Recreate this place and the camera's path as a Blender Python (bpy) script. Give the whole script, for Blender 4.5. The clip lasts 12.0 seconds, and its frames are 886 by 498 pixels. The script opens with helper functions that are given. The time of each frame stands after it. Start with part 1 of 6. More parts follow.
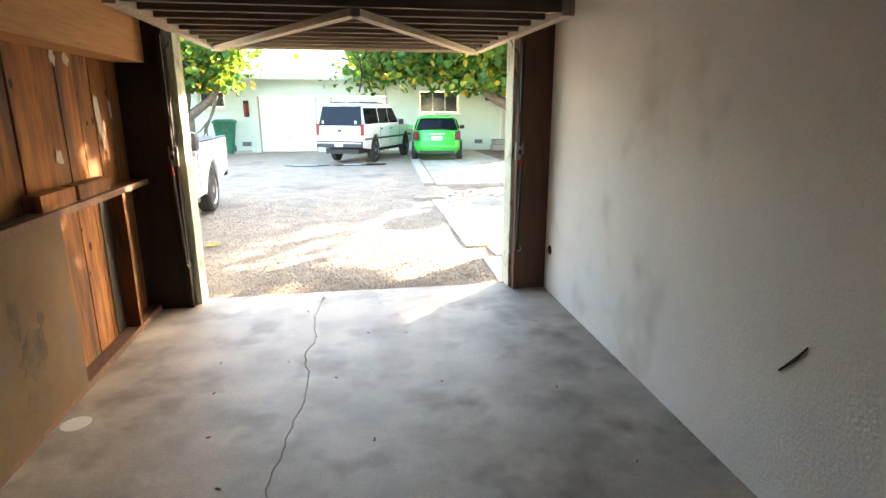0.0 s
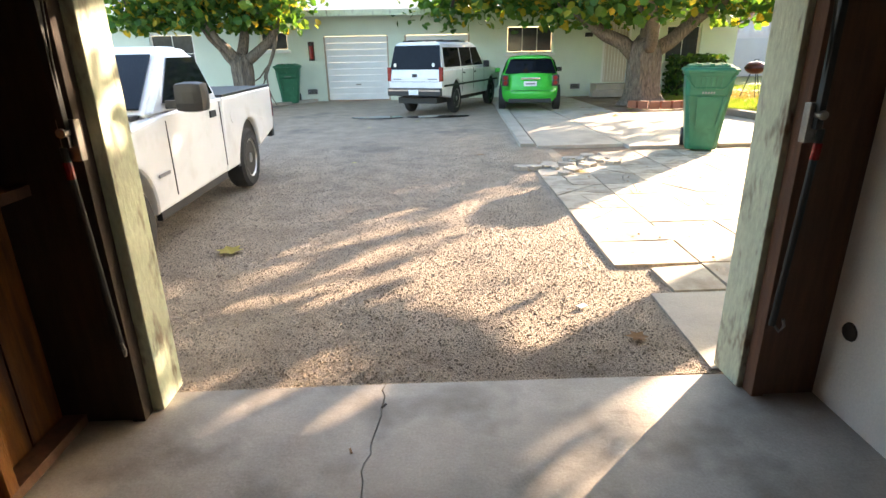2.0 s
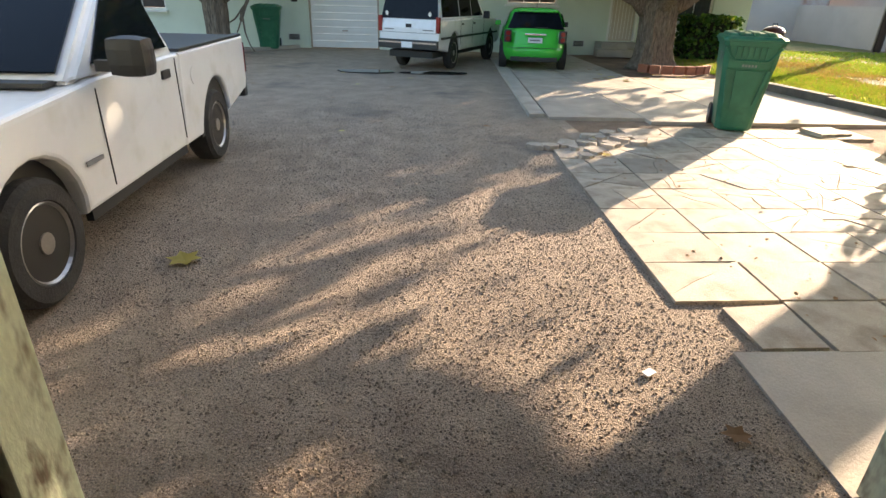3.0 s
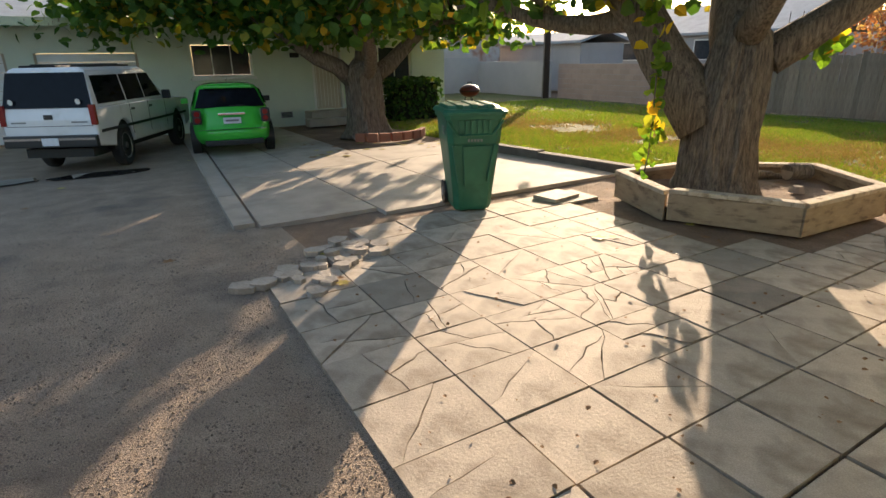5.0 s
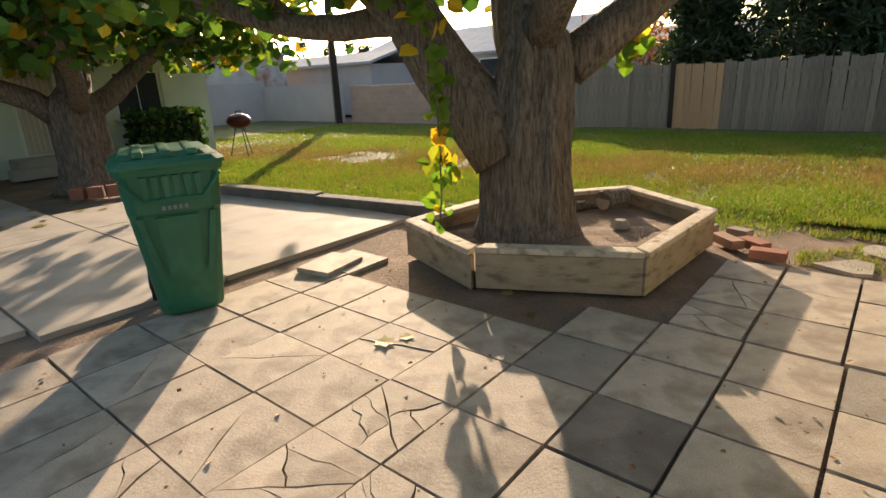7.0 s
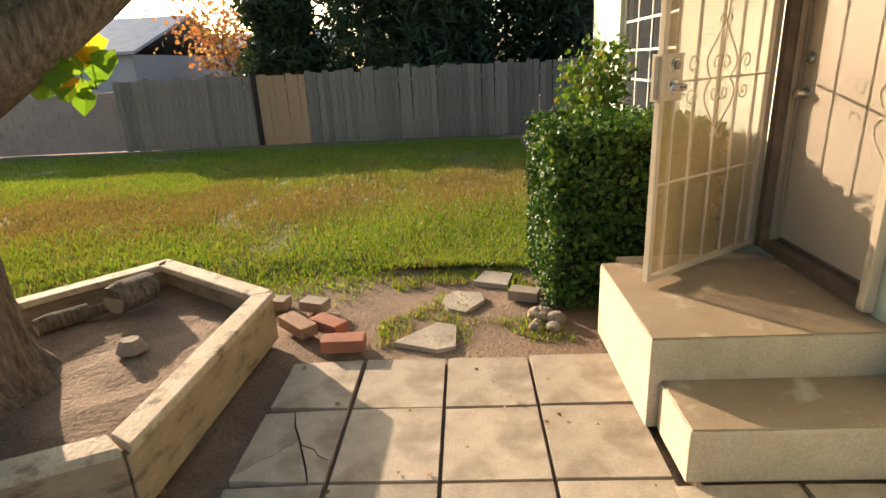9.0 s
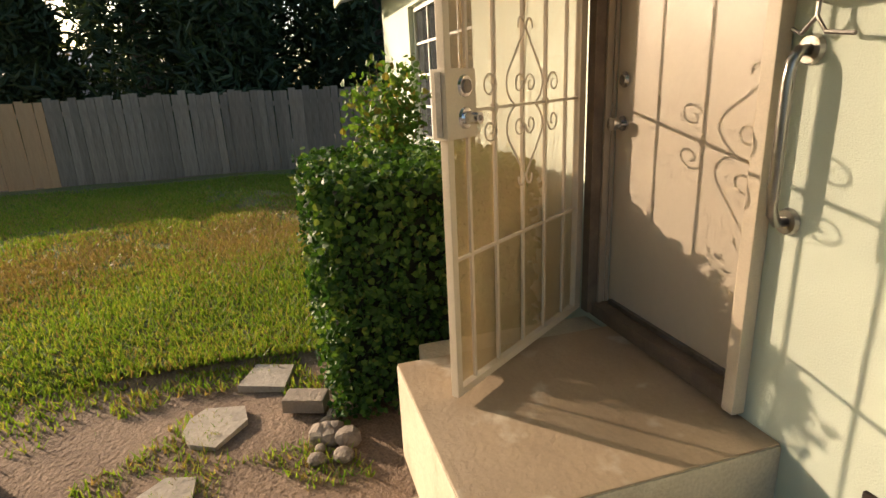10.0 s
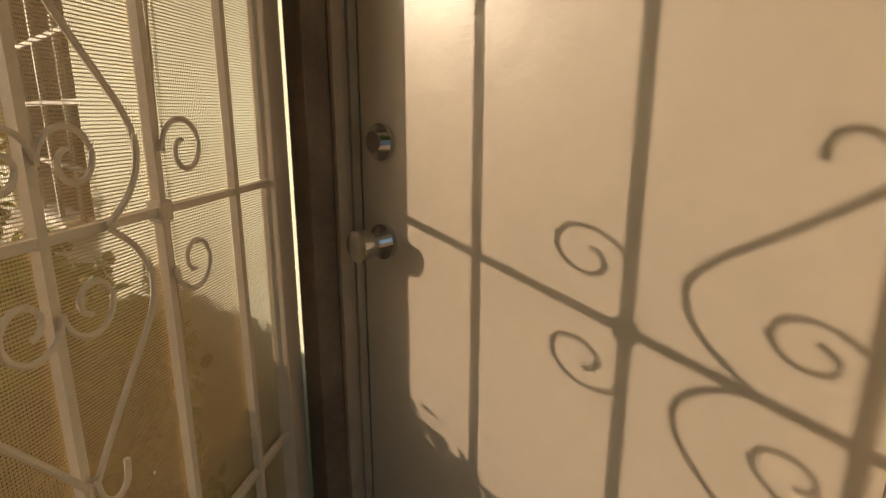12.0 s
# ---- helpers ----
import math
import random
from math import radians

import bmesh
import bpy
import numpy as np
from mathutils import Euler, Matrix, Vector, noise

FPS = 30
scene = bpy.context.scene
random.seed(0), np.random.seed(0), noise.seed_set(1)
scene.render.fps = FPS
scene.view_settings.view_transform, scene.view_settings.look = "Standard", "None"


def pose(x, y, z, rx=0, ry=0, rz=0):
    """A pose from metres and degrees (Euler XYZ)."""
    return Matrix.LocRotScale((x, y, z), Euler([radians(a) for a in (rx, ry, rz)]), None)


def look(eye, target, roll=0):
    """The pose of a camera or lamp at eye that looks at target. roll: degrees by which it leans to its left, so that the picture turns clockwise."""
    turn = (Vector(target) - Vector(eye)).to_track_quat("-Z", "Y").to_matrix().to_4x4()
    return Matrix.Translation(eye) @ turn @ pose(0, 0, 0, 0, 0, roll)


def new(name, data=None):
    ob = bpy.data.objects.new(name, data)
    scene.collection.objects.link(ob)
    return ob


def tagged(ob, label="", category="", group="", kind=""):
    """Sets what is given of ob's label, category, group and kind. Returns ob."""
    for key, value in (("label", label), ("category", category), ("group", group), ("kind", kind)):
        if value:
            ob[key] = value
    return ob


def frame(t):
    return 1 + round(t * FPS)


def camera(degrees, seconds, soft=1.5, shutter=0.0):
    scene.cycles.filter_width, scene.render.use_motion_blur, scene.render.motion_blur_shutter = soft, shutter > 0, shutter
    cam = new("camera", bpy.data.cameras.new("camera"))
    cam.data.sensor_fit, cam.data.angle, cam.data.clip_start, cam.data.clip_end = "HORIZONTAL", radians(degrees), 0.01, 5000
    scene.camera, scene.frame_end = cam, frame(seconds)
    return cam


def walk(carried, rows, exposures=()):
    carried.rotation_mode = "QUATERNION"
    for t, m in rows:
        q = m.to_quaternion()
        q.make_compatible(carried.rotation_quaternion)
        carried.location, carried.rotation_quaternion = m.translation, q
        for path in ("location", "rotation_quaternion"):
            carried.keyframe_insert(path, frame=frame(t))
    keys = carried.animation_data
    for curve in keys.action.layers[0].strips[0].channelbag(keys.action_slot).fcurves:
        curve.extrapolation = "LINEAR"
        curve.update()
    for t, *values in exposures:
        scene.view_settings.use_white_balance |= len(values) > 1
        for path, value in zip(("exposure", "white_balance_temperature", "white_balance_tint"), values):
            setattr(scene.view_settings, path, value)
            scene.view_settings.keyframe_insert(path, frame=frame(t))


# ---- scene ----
EXPOSURES = [(0.0, 4.42), (1.0, 4.02), (1.5, 3.58), (2.0, 2.97), (2.7, 2.25), (4.3, 1.3), (5.0, 1.2), (6.0, 1.05), (7.5, 1.14), (9.3, 1.3), (10.0, 0.95), (11.0, 0.76), (12.0, 0.38)]
cam = camera(77.5, 12.0, soft=1.5)
PATH = [
    (0, (-0.072, 0.09, 1.512), (0.26, 1.998, 1.015), -0.1),
    (0.5, (-0.037, 0.665, 1.487), (0.137, 2.588, 0.967), -1.3),
    (1, (-0.047, 1.275, 1.506), (0.036, 3.215, 1.025), -1.1),
    (1.5, (-0.093, 1.837, 1.518), (-0.08, 3.768, 0.995), -1.4),
    (2, (-0.104, 2.446, 1.438), (-0.037, 4.327, 0.76), -1.1),
    (2.5, (-0.271, 2.993, 1.461), (-0.151, 4.806, 0.625), 1.6),
    (2.7, (-0.27, 3.175, 1.475), (-0.15, 4.985, 0.64), 1.5),
    (4.3, (-0.232, 4.504, 1.673), (0.325, 6.228, 0.826), 0.8),
    (4.5, (-0.023, 4.7, 1.667), (0.669, 6.4, 0.871), -1.2),
    (5, (0.453, 5.2, 1.654), (1.431, 6.819, 1.003), -0.9),
    (5.5, (0.826, 5.646, 1.616), (2.025, 7.132, 1.02), 0.7),
    (6, (1.286, 5.994, 1.571), (2.554, 7.411, 0.952), -1.8),
    (6.5, (1.683, 6.253, 1.577), (2.983, 7.638, 0.952), -3.7),
    (7, (2.211, 6.439, 1.567), (3.675, 7.666, 0.972), -2.8),
    (7.5, (2.686, 6.464, 1.616), (4.309, 7.435, 0.964), -2.5),
    (7.7, (2.871, 6.469, 1.672), (4.562, 7.322, 1.029), -1.8),
    (9.3, (4.541, 6.266, 1.658), (6.435, 6.164, 1.022), -2.2),
    (9.5, (4.777, 6.205, 1.642), (6.662, 5.96, 1.02), -1.2),
    (10, (5.258, 5.912, 1.612), (7.101, 5.395, 1.032), -2.7),
    (10.5, (5.69, 5.67, 1.611), (7.496, 4.983, 1.093), -3.1),
    (11, (6.02, 5.525, 1.53), (7.785, 4.683, 1.098), -0.8),
    (11.5, (6.30, 5.295, 1.52), (7.93, 4.24, 1.03), 1.2),
    (12, (6.631, 5.100, 1.637), (7.990, 3.713, 1.157), 0.0),
]
walk(cam, [(t, look(eye, target, roll)) for t, eye, target, roll in PATH],
     exposures=EXPOSURES)
SUN_AZ, SUN_EL = 42.8, 14.6      # degrees from +x towards +y, and above the horizon
world = bpy.data.worlds.new("world")
scene.world = world
world.use_nodes = True
wn = world.node_tree
sky = wn.nodes.new("ShaderNodeTexSky")
sky.sky_type = 'NISHITA'
sky.sun_disc = False
sky.sun_elevation = radians(SUN_EL)
sky.sun_rotation = radians(90 - SUN_AZ)
sky.dust_density = 2.5
wn.links.new(sky.outputs[0], wn.nodes["Background"].inputs[0])
wn.nodes["Background"].inputs[1].default_value = 0.15
sun = new("sun", bpy.data.lights.new("sun", 'SUN'))
sun.data.energy, sun.data.angle, sun.data.color = 4.75, radians(0.55), (1.0, 0.765, 0.545)
sv = Vector((math.cos(radians(SUN_EL)) * math.cos(radians(SUN_AZ)), math.cos(radians(SUN_EL)) * math.sin(radians(SUN_AZ)), math.sin(radians(SUN_EL))))
sun.matrix_world = look(sv * 60, (0, 0, 0))


# ---- materials ----
def mat(name, c1, c2=None, rough=0.8, scale=8.0, metal=0.0, bump=0.0, bscale=60.0, fine=0.12, stretch=(1, 1, 1), spots=None, sscale=3.0, samount=0.5, rand=0.0, spec=0.5, detail=6.0):
    """Base colour that drifts between two tones, fine grain, optional stains and relief, and a tone that differs from piece to piece."""
    m = bpy.data.materials.new(name)
    m.use_nodes = True
    nt = m.node_tree
    b = nt.nodes["Principled BSDF"]
    b.inputs["Roughness"].default_value, b.inputs["Metallic"].default_value = rough, metal
    b.inputs["Specular IOR Level"].default_value = spec
    c2 = c2 or tuple(v * 0.72 for v in c1)
    tc = nt.nodes.new("ShaderNodeTexCoord")
    mp = nt.nodes.new("ShaderNodeMapping")
    mp.inputs["Scale"].default_value = stretch
    nt.links.new(tc.outputs["Object"], mp.inputs[0])

    def noisy(sc, det=detail, rg=0.6):
        n = nt.nodes.new("ShaderNodeTexNoise")
        n.inputs["Scale"].default_value, n.inputs["Detail"].default_value, n.inputs["Roughness"].default_value = sc, det, rg
        nt.links.new(mp.outputs[0], n.inputs["Vector"])
        return n.outputs[0]

    def ramp(src, lo, hi):
        r = nt.nodes.new("ShaderNodeMapRange")
        r.inputs[1].default_value, r.inputs[2].default_value = lo, hi
        nt.links.new(src, r.inputs[0])
        return r.outputs[0]

    def mix(fac, a, bcol, kind='MIX'):
        x = nt.nodes.new("ShaderNodeMix")
        x.data_type, x.blend_type = 'RGBA', kind
        for sock, v in ((x.inputs[0], fac), (x.inputs[6], a), (x.inputs[7], bcol)):
            if isinstance(v, (int, float)):
                sock.default_value = v
            elif isinstance(v, tuple):
                sock.default_value = (*v, 1)
            else:
                nt.links.new(v, sock)
        return x.outputs[2]
    col = mix(ramp(noisy(scale), 0.33, 0.67), c1, c2)
    if spots:
        col = mix(ramp(noisy(sscale, 3.0), 0.62 - 0.25 * samount, 0.78 - 0.2 * samount), col, spots)
    if fine:
        g = ramp(noisy(bscale * 2.2, 3.0), 0.3, 0.7)
        gr = nt.nodes.new("ShaderNodeMapRange")
        gr.inputs[3].default_value, gr.inputs[4].default_value = 1 - fine, 1 + fine
        nt.links.new(g, gr.inputs[0])
        cmb = nt.nodes.new("ShaderNodeCombineColor")
        for i in range(3):
            nt.links.new(gr.outputs[0], cmb.inputs[i])
        col = mix(1.0, col, cmb.outputs[0], 'MULTIPLY')
    if rand:
        oi = nt.nodes.new("ShaderNodeObjectInfo")
        gi = nt.nodes.new("ShaderNodeNewGeometry")
        ad = nt.nodes.new("ShaderNodeMath")
        nt.links.new(oi.outputs["Random"], ad.inputs[0])
        nt.links.new(gi.outputs["Random Per Island"], ad.inputs[1])
        rr = nt.nodes.new("ShaderNodeMapRange")
        rr.inputs[2].default_value = 2.0
        rr.inputs[3].default_value, rr.inputs[4].default_value = 1 - rand, 1 + rand
        nt.links.new(ad.outputs[0], rr.inputs[0])
        cm = nt.nodes.new("ShaderNodeCombineColor")
        for i in range(3):
            nt.links.new(rr.outputs[0], cm.inputs[i])
        col = mix(1.0, col, cm.outputs[0], 'MULTIPLY')
    nt.links.new(col, b.inputs["Base Color"])
    if bump:
        bp = nt.nodes.new("ShaderNodeBump")
        bp.inputs["Strength"].default_value, bp.inputs["Distance"].default_value = min(1.0, bump), 0.02
        nt.links.new(noisy(bscale, 5.0), bp.inputs["Height"])
        nt.links.new(bp.outputs[0], b.inputs["Normal"])
    return m


def plain(name, c, rough=0.5, metal=0.0, spec=0.5):
    return mat(name, c, tuple(v * 0.86 for v in c), rough, 20, metal, fine=0.05, spec=spec)


def leaf_mat(name, cols, through_light=0.45):
    """Thin leaves: a tone for each leaf, and light that shines through."""
    m = bpy.data.materials.new(name)
    m.use_nodes = True
    nt = m.node_tree
    nt.nodes.remove(nt.nodes["Principled BSDF"])
    out = nt.nodes["Material Output"]
    gi = nt.nodes.new("ShaderNodeNewGeometry")
    cr = nt.nodes.new("ShaderNodeValToRGB")
    cr.color_ramp.interpolation = 'LINEAR'
    els = cr.color_ramp.elements
    while len(els) < len(cols):
        els.new(0.5)
    for i, (p, c) in enumerate(cols):
        els[i].position, els[i].color = p, (*c, 1)
    nt.links.new(gi.outputs["Random Per Island"], cr.inputs[0])
    d = nt.nodes.new("ShaderNodeBsdfPrincipled")
    d.inputs["Roughness"].default_value = 0.55
    d.inputs["Specular IOR Level"].default_value = 0.3
    t = nt.nodes.new("ShaderNodeBsdfTranslucent")
    mx = nt.nodes.new("ShaderNodeMixShader")
    mx.inputs[0].default_value = through_light
    nt.links.new(cr.outputs[0], d.inputs["Base Color"])
    br = nt.nodes.new("ShaderNodeMix")
    br.data_type, br.blend_type = 'RGBA', 'MULTIPLY'
    br.inputs[0].default_value = 1.0
    br.inputs[7].default_value = (1.9, 1.7, 0.8, 1)
    nt.links.new(cr.outputs[0], br.inputs[6])
    nt.links.new(br.outputs[2], t.inputs[0])
    nt.links.new(d.outputs[0], mx.inputs[1])
    nt.links.new(t.outputs[0], mx.inputs[2])
    nt.links.new(mx.outputs[0], out.inputs[0])
    return m


def glass_mat(name, tint=(0.008, 0.010, 0.014), rough=0.05, spec=0.3):
    return mat(name, tint, rough=rough, fine=0.0, spec=spec)


M_gravel = mat("gravel", (0.39, 0.305, 0.225), (0.27, 0.21, 0.158), 0.95, 3.2, bump=1.0, bscale=75, fine=0.5, spots=(0.15, 0.13, 0.11), sscale=0.6, samount=0.2)
M_pebble = mat("pebble", (0.42, 0.34, 0.26), (0.23, 0.185, 0.145), 0.9, 7, rand=0.55)
M_dirt = mat("dirt", (0.24, 0.165, 0.11), (0.16, 0.105, 0.07), 0.95, 4, bump=1.0, bscale=35, fine=0.3, spots=(0.30, 0.21, 0.14), sscale=2)
M_lawn = mat("lawn_soil", (0.085, 0.115, 0.02), (0.13, 0.105, 0.032), 0.95, 0.45, bump=1.0, bscale=30, fine=0.5, spots=(0.14, 0.09, 0.04), sscale=0.3, samount=0.12, stretch=(0.5, 1, 1))
M_slab = mat("slab_concrete", (0.47, 0.41, 0.335), (0.365, 0.315, 0.255), 0.8, 2.2, bump=0.25, bscale=60, fine=0.08, spots=(0.30, 0.26, 0.21), sscale=1.1, samount=0.3)
M_tile = mat("paving_concrete", (0.52, 0.44, 0.34), (0.37, 0.30, 0.225), 0.78, 5.5, bump=0.22, bscale=55, fine=0.16, spots=(0.27, 0.215, 0.155), sscale=2.6, samount=0.45, rand=0.26, detail=9)
M_tile_grey = mat("greyed_paving", (0.33, 0.285, 0.225), (0.24, 0.205, 0.16), 0.7, 5, bump=0.22, bscale=55, fine=0.14, detail=9)
M_tile_dark = mat("stained_paving", (0.24, 0.20, 0.155), (0.16, 0.135, 0.105), 0.66, 5, bump=0.22, bscale=55, fine=0.14, spots=(0.12, 0.10, 0.08), sscale=2.2, samount=0.75)
M_floor = mat("garage_concrete", (0.47, 0.41, 0.345), (0.29, 0.245, 0.20), 0.55, 2.4, bump=0.14, bscale=45, fine=0.11, spots=(0.19, 0.155, 0.12), sscale=2.1, samount=0.45, detail=10)
M_plaster = mat("garage_plaster", (0.84, 0.785, 0.70), (0.76, 0.70, 0.615), 0.9, 1.1, bump=0.25, bscale=60, fine=0.05, spots=(0.50, 0.43, 0.35), sscale=1.1, samount=0.12)
M_redwood = mat("redwood_board", (0.27, 0.105, 0.018), (0.13, 0.042, 0.008), 0.85, 5, bump=0.25, bscale=50, fine=0.15, stretch=(6, 6, 0.7), spots=(0.05, 0.022, 0.012), sscale=1.3, samount=0.5, rand=0.6)
M_fir = mat("fir_beam", (0.50, 0.25, 0.075), (0.38, 0.17, 0.05), 0.7, 6, bump=0.15, bscale=40, fine=0.1, stretch=(8, 0.6, 8))
M_ply = mat("plywood", (0.135, 0.082, 0.034), (0.085, 0.05, 0.021), 0.85, 3, bump=0.1, fine=0.06, spots=(0.09, 0.065, 0.045), sscale=2.0, samount=0.6, stretch=(1, 1, 0.7))
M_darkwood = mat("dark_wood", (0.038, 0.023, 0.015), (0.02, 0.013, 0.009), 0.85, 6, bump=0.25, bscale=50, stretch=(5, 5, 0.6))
M_brownwood = mat("brown_wood", (0.16, 0.075, 0.04), (0.10, 0.05, 0.03), 0.8, 6, bump=0.25, bscale=50, stretch=(5, 5, 0.6))
M_doorwood = mat("door_underside", (0.17, 0.125, 0.085), (0.11, 0.08, 0.055), 0.85, 5, stretch=(0.6, 6, 6), bump=0.2)
M_lightwood = mat("pale_wood", (0.46, 0.38, 0.28), (0.36, 0.29, 0.21), 0.8, 6, stretch=(3, 3, 3), bump=0.15)
M_greenpaint = mat("pale_green_paint", (0.62, 0.66, 0.48), (0.53, 0.57, 0.41), 0.65, 5, bump=0.25, bscale=30, spots=(0.20, 0.15, 0.10), sscale=13, samount=0.34, stretch=(1, 1, 0.4))
M_stucco = mat("green_stucco", (0.67, 0.725, 0.60), (0.61, 0.66, 0.545), 0.9, 1.2, bump=0.22, bscale=150, fine=0.05)
M_whitepaint = mat("white_paint", (0.80, 0.79, 0.74), (0.72, 0.71, 0.66), 0.5, 3, fine=0.03)
M_rolldoor = mat("white_garage_door", (0.80, 0.80, 0.78), (0.72, 0.72, 0.70), 0.5, 2, fine=0.03)
M_roof = mat("grey_roofing", (0.40, 0.42, 0.43), (0.32, 0.335, 0.345), 0.9, 2, bump=0.4, bscale=30)
M_metal = mat("worn_metal", (0.32, 0.30, 0.28), (0.20, 0.18, 0.16), 0.4, 12, metal=0.9)
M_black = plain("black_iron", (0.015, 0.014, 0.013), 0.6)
M_rubber = mat("tyre_rubber", (0.022, 0.021, 0.020), (0.035, 0.033, 0.03), 0.85, 10, bump=0.3)
M_brushed = plain("brushed_steel", (0.42, 0.40, 0.37), 0.28, 0.95)
M_chrome = plain("chrome", (0.75, 0.75, 0.76), 0.12, 1.0)
M_alloy = plain("alloy_rim", (0.42, 0.40, 0.38), 0.3, 0.85)
M_glass = glass_mat("dark_glass", spec=0.12)
M_winglass = glass_mat("window_glass", (0.05, 0.055, 0.06), 0.08)
M_carwhite = mat("white_car_paint", (0.80, 0.80, 0.80), (0.74, 0.74, 0.74), 0.22, 2, fine=0.0, spec=0.5, spots=(0.66, 0.65, 0.62), sscale=2.5, samount=0.2)
M_cargreen = mat("lime_car_paint", (0.06, 0.52, 0.055), (0.05, 0.47, 0.05), 0.18, 2, fine=0.0, spec=0.6)
M_plastic = plain("black_plastic", (0.02, 0.02, 0.021), 0.5)
M_grey_plastic = plain("grey_plastic", (0.22, 0.22, 0.22), 0.5)
M_redlens = plain("red_lens", (0.24, 0.014, 0.014), 0.2)
M_clearlens = plain("clear_lens", (0.75, 0.72, 0.70), 0.15)
M_plate = plain("number_plate", (0.75, 0.76, 0.78), 0.4)
M_bin = mat("green_bin_plastic", (0.022, 0.145, 0.075), (0.016, 0.115, 0.06), 0.42, 6, fine=0.06, spots=(0.035, 0.17, 0.09), sscale=5)
M_bark = mat("bark", (0.26, 0.21, 0.16), (0.065, 0.05, 0.038), 0.95, 12, bump=1.0, bscale=26, fine=0.25, stretch=(3.2, 3.2, 0.45), detail=8)
M_timber = mat("weathered_timber", (0.40, 0.31, 0.20), (0.28, 0.205, 0.13), 0.85, 5, bump=0.3, bscale=45, fine=0.15, stretch=(1, 1, 3), spots=(0.15, 0.11, 0.075), sscale=5, samount=0.25)
M_timber_pale = mat("worn_timber_top", (0.60, 0.52, 0.40), (0.44, 0.35, 0.24), 0.85, 7, bump=0.4, bscale=45, fine=0.15, spots=(0.20, 0.15, 0.10), sscale=9, samount=0.3)
M_log = mat("grey_timber", (0.17, 0.145, 0.115), (0.10, 0.085, 0.07), 0.9, 6, bump=0.6, bscale=30)
M_fence = mat("grey_fence_board", (0.31, 0.255, 0.20), (0.20, 0.16, 0.122), 0.9, 5, bump=0.3, bscale=40, stretch=(4, 4, 0.5), rand=0.35)
M_fence_new = mat("new_fence_board", (0.52, 0.33, 0.18), (0.44, 0.27, 0.14), 0.85, 5, bump=0.2, stretch=(4, 4, 0.5), rand=0.1)
M_brick = mat("red_brick", (0.34, 0.13, 0.075), (0.26, 0.11, 0.07), 0.9, 8, bump=0.5, bscale=60, rand=0.2)
M_dustbrick = mat("dusty_brick", (0.33, 0.20, 0.125), (0.25, 0.15, 0.10), 0.9, 8, bump=0.5, bscale=60, spots=(0.36, 0.27, 0.19), sscale=7, samount=0.5)
M_greybrick = mat("grey_brick", (0.32, 0.26, 0.20), (0.26, 0.21, 0.17), 0.9, 8, bump=0.5, bscale=60)
M_rock = mat("dull_rock", (0.26, 0.215, 0.17), (0.15, 0.12, 0.095), 0.9, 14, bump=0.6, bscale=40, rand=0.5)
M_stone = mat("flat_stone", (0.44, 0.38, 0.31), (0.32, 0.275, 0.22), 0.85, 5, bump=0.5, bscale=25, rand=0.15)
M_block = mat("pink_block", (0.42, 0.31, 0.26), (0.36, 0.27, 0.23), 0.9, 2, bump=0.3, bscale=40, rand=0.12)
M_steps = mat("tan_step_paint", (0.36, 0.275, 0.185), (0.28, 0.21, 0.14), 0.6, 3, bump=0.25, bscale=35, fine=0.06, spots=(0.56, 0.50, 0.40), sscale=4, samount=0.15)
M_stepside = mat("cream_step_side", (0.54, 0.475, 0.36), (0.44, 0.375, 0.275), 0.75, 4, bump=0.35, bscale=35, spots=(0.42, 0.34, 0.24), sscale=5, samount=0.25)
M_gate = mat("cream_gate_paint", (0.62, 0.53, 0.40), (0.56, 0.47, 0.35), 0.5, 6, fine=0.05)
M_door = mat("beige_door_paint", (0.58, 0.505, 0.405), (0.54, 0.47, 0.375), 0.34, 1.5, fine=0.02, bump=0.08, bscale=14)
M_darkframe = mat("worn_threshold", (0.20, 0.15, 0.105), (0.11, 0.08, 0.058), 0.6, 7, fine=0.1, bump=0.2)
M_frame = mat("tan_frame_paint", (0.42, 0.34, 0.25), (0.36, 0.29, 0.21), 0.55, 6, fine=0.06, spots=(0.30, 0.22, 0.14), sscale=8, samount=0.2)
M_rust = mat("rust_stained_wall", (0.55, 0.52, 0.49), (0.45, 0.41, 0.38), 0.9, 1.5, spots=(0.32, 0.15, 0.09), sscale=0.9, samount=0.6)
M_greywall = mat("grey_wall", (0.42, 0.40, 0.385), (0.36, 0.345, 0.33), 0.9, 1.0)
M_water = plain("wet_ground", (0.03, 0.028, 0.026), 0.04, spec=0.6)
M_mulb = leaf_mat("mulberry_leaf", [(0.0, (0.03, 0.085, 0.018)), (0.5, (0.06, 0.14, 0.025)), (0.82, (0.12, 0.19, 0.03)), (0.94, (0.36, 0.30, 0.03)), (1.0, (0.52, 0.33, 0.03))])
M_vine = leaf_mat("vine_leaf", [(0.0, (0.07, 0.17, 0.02)), (0.6, (0.14, 0.24, 0.03)), (0.85, (0.45, 0.36, 0.03)), (1.0, (0.60, 0.33, 0.02))], 0.55)
M_hedge = leaf_mat("hedge_leaf", [(0.0, (0.016, 0.052, 0.010)), (0.6, (0.035, 0.095, 0.016)), (0.9, (0.08, 0.16, 0.025)), (1.0, (0.15, 0.19, 0.045))], 0.2)
M_shrub = leaf_mat("shrub_leaf", [(0.0, (0.04, 0.11, 0.018)), (0.8, (0.10, 0.18, 0.03)), (1.0, (0.20, 0.16, 0.04))], 0.3)
